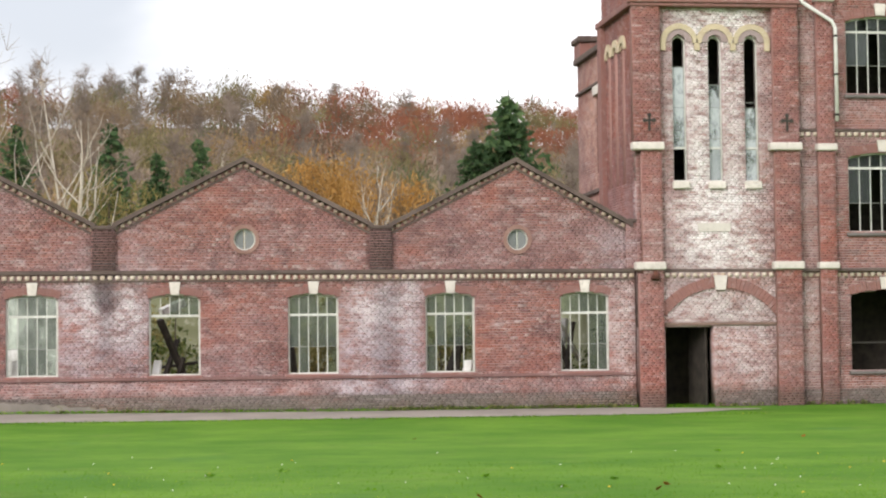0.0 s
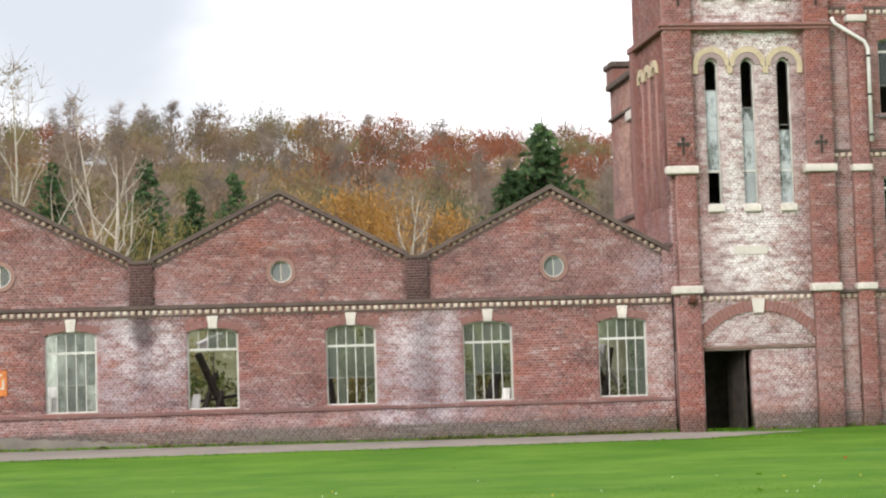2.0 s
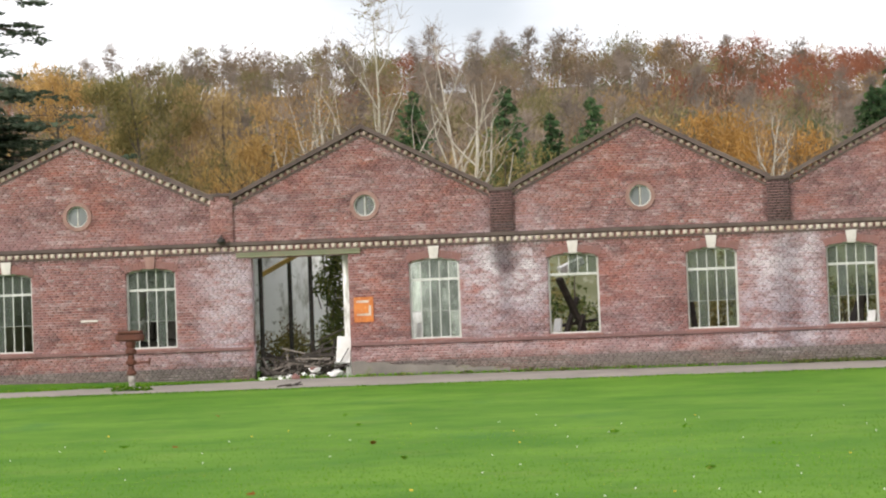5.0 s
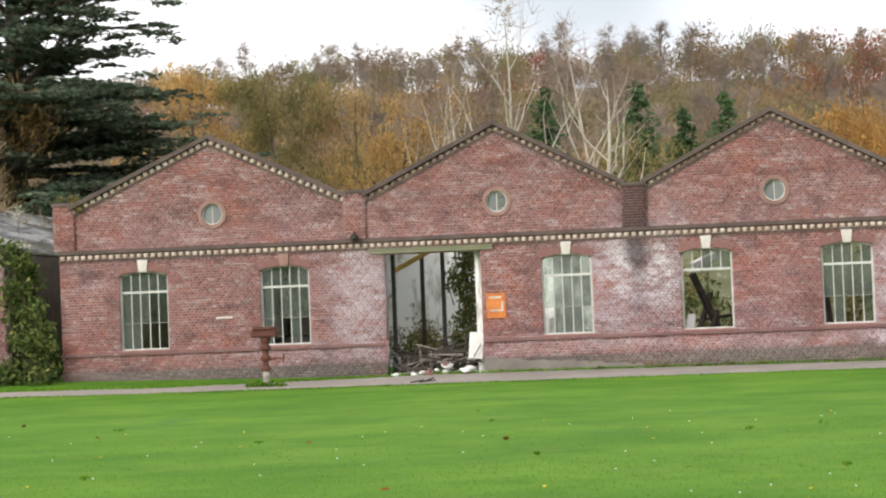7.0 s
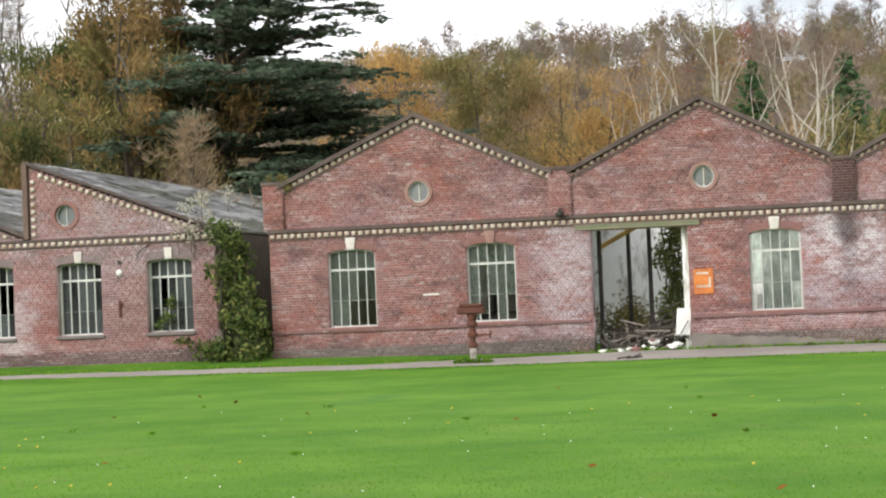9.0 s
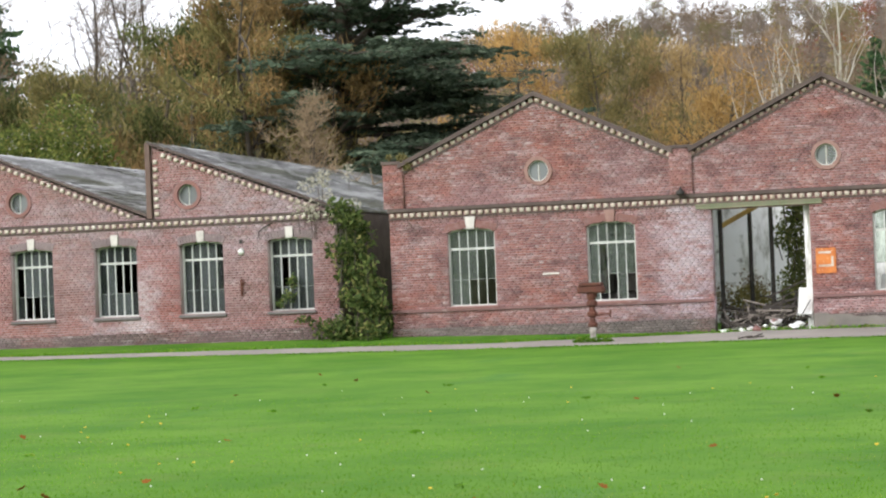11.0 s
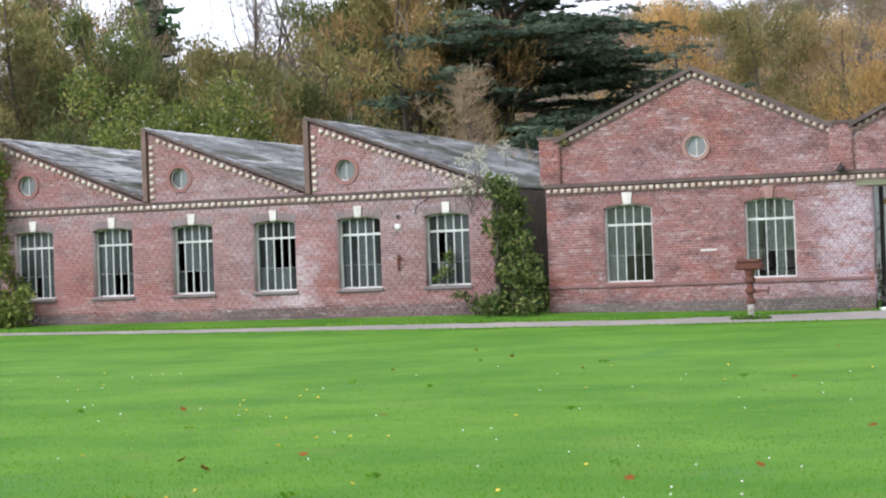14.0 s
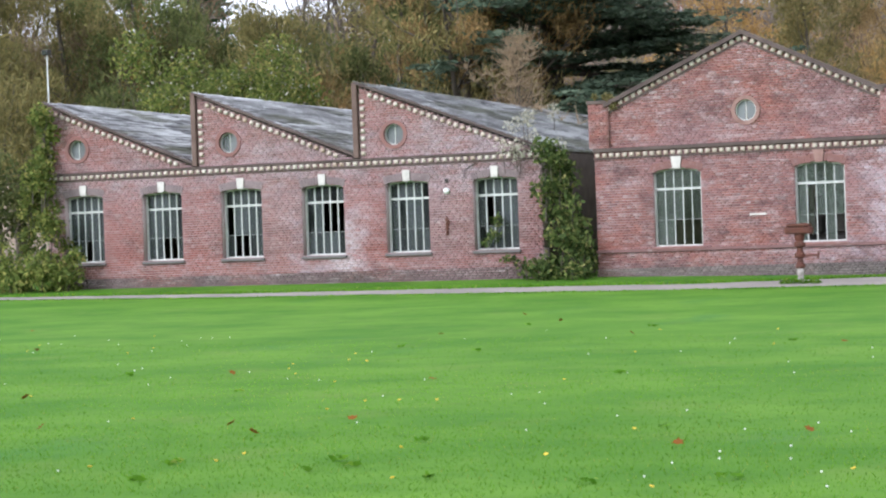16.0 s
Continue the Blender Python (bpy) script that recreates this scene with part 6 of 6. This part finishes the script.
# broad trees just behind the halls: seed, place, height, width, leaves, material, words
BROAD = [(75, -57.5, 102, 15.8, 4.5, 2600, L_ORANGE, "slim orange autumn tree among the park trees"), (41, 10.6, 93, 9.6, 8.0, 4200, L_ORANGE, "golden orange bushy tree behind the gable valley"), (42, 8.0, 97, 9.8, 6.5, 3000, L_ORANGE, "golden orange bushy tree behind the gable valley"), (43, 13.0, 98, 9.0, 6.0, 2600, L_BROWN, "brown autumn tree behind the gables"),
         (44, -14.0, 98, 10.5, 6.0, 3000, L_GOLD, "golden autumn tree behind the gables"), (45, -21.5, 112, 14.6, 11.0, 7200, L_OLIVE, "broad olive-brown tree on the slope"), (46, -26.5, 116, 15.5, 10.0, 7000, L_GOLD, "broad golden-brown tree on the slope"),
         (47, -17.0, 118, 14.0, 10.0, 5600, L_TAN, "broad tan tree on the slope"), (48, -31.7, 84.5, 22.0, 9.4, 14000, L_AMBER, "large brown and green park tree behind the sawtooth roofs"), (70, -60.0, 90, 16.5, 9.0, 8000, L_OLIVE, "tall yellowish park tree beyond the sawtooth hall"), (71, -68, 106, 19.5, 9.5, 7000, L_BROWN, "tall brown park tree beyond the sawtooth hall"), (49, -38.0, 92, 14.5, 8.0, 9000, L_GREEN, "dense green park tree behind the sawtooth roofs"),
         (50, -32.0, 91, 11.0, 8.0, 5200, L_OLIVE, "dense olive tree behind the sawtooth roofs"), (51, -43.5, 93, 12.5, 8.0, 5200, L_OLIVE, "olive-green park tree beyond the sawtooth hall"), (52, -47.5, 97, 12.5, 8.5, 5200, L_GREEN, "green park tree beyond the sawtooth hall"), (53, -52.5, 97, 12.0, 8.5, 4800, L_OLIVE, "olive park tree beyond the sawtooth hall"),
         (72, -57.0, 95, 17.0, 10.0, 8500, L_OLIVE, "tall olive park tree beyond the sawtooth hall"), (73, -51.5, 95, 15.5, 9.0, 8500, L_GREEN, "tall yellow-green park tree beyond the sawtooth hall"), (74, -32.8, 86.5, 15.5, 9.0, 8500, L_OLIVE, "dense olive tree behind the sawtooth roofs"), (66, -63.5, 99, 17.5, 9.0, 5200, L_OLIVE, "tall olive park tree beyond the sawtooth hall"), (67, -57.5, 103, 18.0, 9.5, 5200, L_BROWN, "tall brown park tree beyond the sawtooth hall"), (68, -68, 96, 16.0, 9.0, 5000, L_GREEN, "tall green park tree beyond the sawtooth hall"), (69, -46.0, 104, 16.0, 8.5, 4600, L_OLIVE, "tall olive park tree beyond the sawtooth hall"), (54, -58, 96, 13.0, 9.0, 4800, L_BROWN, "brown park tree beyond the sawtooth hall"), (55, -41.0, 100, 15.0, 9.0, 6500, L_AMBER, "brown park tree beyond the sawtooth hall"), (56, -62, 92, 12.0, 9.0, 4400, L_GREEN, "green park tree beyond the sawtooth hall"), (57, -45.5, 88, 8.5, 7.0, 4600, L_GREEN, "low green tree behind the sawtooth roofs"),
         (58, -37.5, 86, 8.0, 7.0, 4600, L_AMBER, "low olive tree behind the sawtooth roofs"), (59, -50.5, 86, 9.0, 7.5, 4600, L_GREEN, "low green tree behind the sawtooth roofs"), (60, -55.0, 84, 9.5, 7.0, 4200, L_OLIVE, "low olive tree beyond the sawtooth hall"), (61, -9.5, 97, 9.0, 6.5, 2800, L_BROWN, "pale brown shrubby tree behind the gables"),
         (62, -1.0, 98, 9.0, 6.0, 2400, L_OLIVE, "olive shrubby tree behind the gables"), (63, 4.2, 97, 9.3, 6.0, 2400, L_BROWN, "pale brown shrubby tree behind the gables"), (64, -6.0, 96, 8.6, 6.0, 2400, L_OLIVE, "olive shrubby tree behind the gables"), (65, 20.5, 104, 9.5, 6.5, 2600, L_BROWN, "brown shrubby tree by the mill")]
for seed, x, y, h, w, n, mat, lab in BROAD:
    v, f, q = broad_parts(seed, h, w, int(n * 1.35), 0.098, 1.15, 0.14)
    tree_thing("autumn_tree", lab, (v, f), q, M_BARK, mat, (x, y, gz(x, y)), crown="crown", group="trees behind the halls")


def cedar(seed, height, reach):
    """A cedar: stout trunk, level limbs and flat plates of needles, thick below and open to the sky above."""
    rg = np.random.default_rng(seed)
    v, f, pts = [], [], []
    trunk = wander(rg, (0, 0, 0), (0.02, 0, 1), height, 8, 0.03, 0.03)
    limb(v, f, trunk, 0.65, 0.2, 8)
    z = 1.6
    while z < height * 0.98:
        i0 = min(int(z / height * 8), 7)
        p = trunk[i0] + (trunk[i0 + 1] - trunk[i0]) * (z / height * 8 - i0)
        low = z < 11.4
        for k in range(6 if low else 5):
            az = rg.uniform(0, 6.283) if rg.random() < (0.35 if low else 0.6) else rg.normal(-0.2, 0.8)
            ln = reach * rg.uniform(0.75, 1.15) * (1.0 if low else 1.0 - 0.2 * (z - 10) / 10)
            b = wander(rg, p, (math.cos(az), math.sin(az), 0.25 if low else 0.5), ln, 6, 0.09, -0.05 if low else -0.02)
            limb(v, f, b, 0.17, 0.025, 5)
            for j in range(2, 7):
                for m in range(5 if low else 4):
                    d = rg.standard_normal(3)
                    d[2] *= 0.08
                    e = b[j] + d * (0.5 + 0.12 * j)
                    limb(v, f, [b[j - 1], e], 0.035, 0.01, 3)
                    c = clump_points(rg, e, rg.uniform(0.5, 1.2) * (1.0 if low else 0.8), 44 if low else 36, 0.13)
                    c[:, 2] -= 0.12 * ((c[:, 0] - e[0]) ** 2 + (c[:, 1] - e[1]) ** 2)
                    pts.append(c)
        z += rg.uniform(0.75, 1.1) if low else rg.uniform(0.85, 1.3)
    return (np.array(v), np.array(f)), leaf_quads(rg, np.concatenate(pts), 0.128, 1.4, 0.75)


tr, q = cedar(71, 21.0, 6.2)
tree_thing("cedar_tree", "great dark blue-green cedar with level spreading plates", tr, q, M_BARK, L_CEDAR, (-28.9, 88, gz(-28.9, 88) - 0.3))
# tall bare trunks and a dark conifer among the park trees
for seed, x, y, h in ((81, -49.5, 108, 21.0), (82, -51.9, 110, 22.0), (83, -47.0, 109, 20.0), (84, -44.6, 106, 20.0), (85, -56, 108, 21)):
    rg = np.random.default_rng(seed)
    v, f, tips = skeleton_tree(rg, h, 0.04, 12, 0.4, 0.5, r=0.24, subs=4)
    ob = tree_thing("bare_tree", "tall bare ivy-clad tree among the park trees", (v, f), twig_quads(rg, tips, 6, 1.2, 0.014), M_BARK, L_TWIG, (x, y, gz(x, y)), crown="twig_spray", group="bare park trees")
    pts = np.concatenate([clump_points(rg, np.array((0, 0, z)), 0.55, 90, 1.2) for z in np.arange(1.0, h * 0.6, 0.8)])
    mesh_part("ivy", quad_leaves("ivy", leaf_quads(rg, pts, 0.12)), L_IVY, ob)["kind"] = "stuff"
SP3 = spruce(9, 22, 9.0, 5000, 0.3)
tree_thing("fir_tree", "tall dark fir among the park trees", *SP3, M_BARK, L_SPRUCE, (-58.8, 112, gz(-58, 112)))
tree_thing("fir_tree", "tall dark fir among the park trees", *SP3, M_BARK, L_SPRUCE, (-64, 108, gz(-64, 108)), 50)


# ivy and bushes against the walls
def bush(name, label, blobs, mat, size, seed, per=420, extra=None):
    """blobs: rows of x y z radius squash."""
    rg = np.random.default_rng(seed)
    ob = thing(name, label, "shrub")
    v, f = [], []
    for x, y, z, r, sq in blobs if size > 0.045 else blobs[:1]:
        g0 = ground_z(x, min(y, 56.9))
        z0 = max(g0 - 0.05, z - 2.2 * r)
        limb(v, f, wander(rg, (x + rg.uniform(-0.1, 0.1) * r, y, z0), (0.1 * rg.standard_normal(), 0, 1), max(0.05, z - z0), 4, 0.1, 0.2), min(0.03, r * 0.06), 0.008, 4)
    mesh_part("stem_mass", fast_mesh("stem_mass", np.array(v), np.array(f)), M_BARK, ob)["kind"] = "stuff"
    pts = np.concatenate([clump_points(rg, np.array((x, y, z)), r, int(per * r * r * (0.4 + sq)), sq) for x, y, z, r, sq in blobs])
    pts = pts[pts[:, 2] > 0.15]
    mesh_part("leaves", quad_leaves("leaves", leaf_quads(rg, pts, size)), mat, ob)["kind"] = "stuff"
    if extra:
        n, em, es = extra
        sel = rg.choice(len(pts), n)
        mesh_part("seed_fluff", quad_leaves("seed_fluff", leaf_quads(rg, pts[sel] + rg.standard_normal((n, 3)) * 0.15, es)), em, ob)["kind"] = "stuff"
    return ob


rgb = random.Random(4)
bush("ivy_bush", "mass of ivy filling the gap between the two halls", [(-18.25 - 0.28 * (z / 4) + rgb.uniform(-1, 1) * (0.75 - 0.12 * z), FACE - 0.15 + rgb.uniform(-0.5, 0.4), z, rgb.uniform(0.22, 0.5), 1.0) for z in np.linspace(0.5, 4.2, 34)] + [(-19.4, 56.5, 0.75, 0.42, 0.7), (-17.9, 56.2, 0.7, 0.55, 0.8), (-17.75, 56.5, 1.4, 0.4, 1), (-20.0, 56.6, 1.0, 0.26, 0.5), (-18.9, 56.4, 0.6, 0.5, 0.8)], L_IVY, 0.08, 91, 700)
bush("climbing_shrub", "pale feathery climber spilling over the roof edge", [(-19.2 + rgb.uniform(-0.9, 0.7), FACE - 0.1 + rgb.uniform(-0.3, 0.5), 4.4 + rgb.uniform(-0.4, 0.7), 0.33, 0.8) for _ in range(11)] + [(-18.6, 57.0, 5.2, 0.25, 1.2)], L_FLUFF, 0.05, 92, 500)
bush("ivy_bush", "tall ivy column smothering the corner of the sawtooth hall", [(-35.9 + rgb.uniform(-1, 1) * (1.1 - 0.16 * z) + 0.08 * z, FACE - 0.2 + rgb.uniform(-0.5, 0.5), z, rgb.uniform(0.28, 0.62) * (1.1 - z / 14), 1.0) for z in np.linspace(0.6, 6.0, 46)] + [(-34.5, 56.3, 0.9, 0.6, 1.0), (-35.3, 56.0, 1.1, 0.7, 1.0), (-36.3, 56.0, 0.9, 0.8, 1), (-34.2, 56.4, 1.5, 0.35, 1), (-37.2, 56.3, 1.3, 0.9, 1.1)], L_VINE, 0.08, 93, 700)
bush("hedge_bush", "dark evergreen thicket beyond the sawtooth hall", [(-38.0 - i * 1.1, 57.5 + rgb.uniform(-0.4, 1.0), 1.0 + rgb.uniform(0, 3.2), 1.1, 1.0) for i in range(9)] + [(-37.6 - i * 0.9, 58.5, 3.5 + rgb.uniform(-0.5, 1.5), 1.0, 1.0) for i in range(8)], L_GREEN, 0.09, 94, 420)
bush("flowering_shrub", "tall shrub with silvery seed heads behind the sawtooth roof", [(-40.0 + rgb.uniform(-3, 4.0), 76 + rgb.uniform(-2, 2), rgb.uniform(4, 9.6), 1.2, 1.0) for _ in range(26)], L_VINE, 0.09, 95, 380, (1100, L_FLUFF, 0.08))
bush("window_ivy", "sprig of ivy growing through a broken window", [(-20.55, FACE + 0.0, 1.7, 0.22, 1.3), (-20.45, FACE, 2.15, 0.18, 1.3), (-20.8, FACE, 1.5, 0.16, 1)], L_IVY, 0.06, 96, 1300)
rg = np.random.default_rng(97)
v, f, tips = skeleton_tree(rg, 8.2, 0.06, 14, 0.15, 0.4, r=0.1, subs=5, up=0.25)
tree_thing("bare_shrub", "pale leafless shrub behind the slate roof", (v, f), twig_quads(rg, tips, 10, 0.8, 0.013), M_BARK, leaf_material("dry_tan_twigs", [(0, (0.19, 0.142, 0.09)), (1, (0.29, 0.22, 0.135))]), (-24.6, 72.5, 0.4), crown="twig_spray")
# weeds and saplings inside the ruin, seen through its openings
for i, (x, y, z, mat) in enumerate([(-6.0, FACE + 3.0, 0.3, L_GREEN), (0.6, FACE + 6.5, 0.2, L_IVY), (4.4, FACE + 4.5, 0.2, L_OLIVE), (12.3, FACE + 2.6, 0.2, L_IVY), (8.2, FACE + 5.5, 0.2, L_GREEN), (-7.6, FACE + 7, 0.2, L_OLIVE)]):
    if i == 0:
        bl = [(x - 0.35 + rgb.uniform(-0.32, 0.32), y + rgb.uniform(-0.2, 0.2), zz, 0.34, 1.0) for zz in np.linspace(0.8, 4.0, 30)]
    else:
        bl = [(x + rgb.uniform(-1.2, 1.2), y + rgb.uniform(-0.5, 0.5), rgb.uniform(0.5, 2.4 if i != 5 else 1.2), 0.45, 1.0) for _ in range(9)]
    bush("weed_thicket", "green weeds and ivy grown up inside the ruined hall", bl, mat, 0.07, 200 + i, 420 if i else 480)
for k, x in enumerate((-0.2, 1.6, 4.4, 7.6, 9.4, 12.2)):
    bush("sapling_thicket", "olive saplings and brambles growing in the roofless hall", [(x + rgb.uniform(-1.3, 1.3), FACE + 8.5 + rgb.uniform(-1, 1), rgb.uniform(0.6, 3.6), 0.6, 1.0) for _ in range(10)], (L_OLIVE, L_GREEN)[k % 2], 0.075, 300 + k, 230)
bush("pier_weeds", "yellowing weeds rooted on the corner pier top", [(-17.0, FACE, 5.5, 0.16, 1.2), (-16.8, FACE - 0.05, 5.3, 0.14, 1.4), (-17.35, FACE, 5.55, 0.1, 1)], L_OLIVE, 0.05, 99, 3000)
bush("bramble", "brown brambles behind the rubble in the opening", [(-10.0 + 0.3 * k, FACE + 8.5 + rgb.uniform(-1.5, 1), 0.4 + rgb.uniform(0, 1.3), 0.4, 1.0) for k in range(14)], L_BROWN, 0.06, 401, 420)
bush("grass_tuft", "rough grass tuft round the foot of the machine relic", [(px0 + dx, py0 - 0.1, 0.17, 0.17, 0.8) for dx in (-0.42, -0.22, 0.0, 0.2, 0.45)], L_GRASS, 0.045, 402, 2500)
# moss and weeds at the foot of the wall
bush("wall_weeds", "low mossy weeds along the foot of the wall", [(x, FACE - 0.12, 0.22, rgb.uniform(0.1, 0.2), 0.5) for x in np.concatenate([np.linspace(-5, 2, 9), np.linspace(6.5, 13.0, 24), np.linspace(15.8, 20, 12)])], L_GREEN, 0.04, 98, 2600)

# ---- grass, daisies and fallen leaves ----
def grass():
    rg = np.random.default_rng(44)
    out = []
    for y0, y1, dens, hgt, wid in ((12.2, 17, 420, 0.02, 0.007), (17, 24, 170, 0.018, 0.009), (24, 32, 50, 0.018, 0.011)):
        n = int(dens * 0.72 * (y1 * y1 - y0 * y0) / 2 * 1.55)
        y = np.sqrt(rg.uniform(y0 * y0, y1 * y1, n))
        a = rg.uniform(-0.78, 0.40, n)
        x = a * y
        keep = (y < 53.0)
        x, y = x[keep], y[keep]
        z = np.array([ground_z(p, q) for p, q in zip(x, y)])
        c = np.stack([x, y, z], 1)
        d = rg.standard_normal(c.shape) * 0.55
        d[:, 2] = 1
        h = hgt * rg.uniform(0.5, 1.3, (len(c), 1))
        s = np.stack([np.cos(t := rg.uniform(0, 6.28, len(c))), np.sin(t), 0 * t], 1) * wid * 0.5
        e = c + d * h
        out.append(np.stack([c - s, c + s, e + s * 0.25, e - s * 0.25], 1))
    tagged(mesh_part("grass", quad_leaves("grass", np.concatenate(out)), L_GRASS), "short green lawn grass", "grass", kind="stuff")
    # tufts along the edges of the path
    n = 7000
    x = rg.uniform(-45, 16, n)
    y = np.where(rg.random(n) < 0.3, 52.9 + rg.normal(0, 0.12, n), np.array([path_far_y(v) for v in x]) + np.abs(rg.normal(0, 0.15, n)))
    y = np.minimum(y, 56.9)
    c = np.stack([x, y, np.array([ground_z(p, q) for p, q in zip(x, y)])], 1)
    d = rg.standard_normal(c.shape) * 0.5
    d[:, 2] = 1
    h = rg.uniform(0.03, 0.11, (n, 1)) * np.where(y < 54, 0.5, 1.0)[:, None]
    s = np.stack([np.full(n, 0.018), np.zeros(n), np.zeros(n)], 1)
    e = c + d * h
    tagged(mesh_part("verge_grass", quad_leaves("verge_grass", np.stack([c - s, c + s, e + s * 0.2, e - s * 0.2], 1)), L_GRASS), "longer grass along the edges of the path", "grass", kind="stuff")


grass()
M_PETAL = plain("white_petal", (0.8, 0.8, 0.76), (0.7, 0.7, 0.66), 0.6)
M_DANDELION = plain("yellow_petal", (0.7, 0.5, 0.04), (0.6, 0.4, 0.03), 0.6)
M_DEADLEAF = plain("fallen_russet_leaf", (0.22, 0.085, 0.02), (0.16, 0.055, 0.015), 0.9, spec=0.03)
rg = np.random.default_rng(45)
for nm, n, mat, r0, lab in (("daisies", 150, M_PETAL, 0.01, "small white daisies scattered over the lawn"), ("dandelions", 70, M_DANDELION, 0.02, "yellow dandelion heads scattered over the lawn")):
    bm = bmesh.new()
    for i in range(n):
        y = 12.5 + 22 * rg.random() ** 1.2
        x = rg.uniform(-0.76, 0.38) * y
        lathe(bm, [(r0 * 0.4, 0.0), (r0, 0.008), (r0 * 0.5, 0.014)], 7, pose(x, y, ground_z(x, y) + rg.uniform(0.03, 0.05), rg.uniform(-25, 25), rg.uniform(-25, 25)))
    tagged(part(nm, bm, mat), lab, "flowers", kind="stuff")
pts = []
for i in range(40):
    y = 12.6 + 26 * rg.random() ** 1.3
    x = rg.uniform(-0.74, 0.36) * y
    pts.append(clump_points(rg, np.array((x, y, ground_z(x, y) + 0.03)), 0.09 * rg.uniform(0.5, 1.3), 9, 0.15))
tagged(mesh_part("weed_rosette_scatter", quad_leaves("weed_rosette_scatter", leaf_quads(rg, np.concatenate(pts), 0.035, 1.2, 0.7)), L_GRASS), "flat green weed rosettes in the lawn", "weeds", kind="stuff")
LEAF_ME = None
for i in range(34):
    y = 12.8 + 30 * rg.random() ** 1.5
    x = rg.uniform(-0.72, 0.34) * y
    if LEAF_ME is None:
        bm = bmesh.new()
        prof = [(0, -0.05), (0.022, -0.03), (0.045, -0.035), (0.03, 0.0), (0.04, 0.025), (0.015, 0.025), (0, 0.055), (-0.015, 0.025), (-0.04, 0.025), (-0.03, 0.0), (-0.045, -0.035), (-0.022, -0.03)]
        prism(bm, prof, -0.001, 0.001)
        bm.verts.ensure_lookup_table()
        for v in bm.verts:
            v.co.y += 3.5 * v.co.x ** 2 + 1.5 * v.co.z ** 2
        LEAF_ME = bpy.data.meshes.new("fallen_leaf")
        bmesh.ops.recalc_face_normals(bm, faces=bm.faces[:])
        bm.to_mesh(LEAF_ME)
        bm.free()
        LEAF_ME.materials.append(M_DEADLEAF)
    o = tagged(new("fallen_leaf", LEAF_ME), "curled russet leaf fallen on the lawn", "leaf", "fallen leaves")
    o.matrix_world = pose(x, y, ground_z(x, y) + 0.045, rg.uniform(50, 120), rg.uniform(-40, 40), rg.uniform(0, 360))
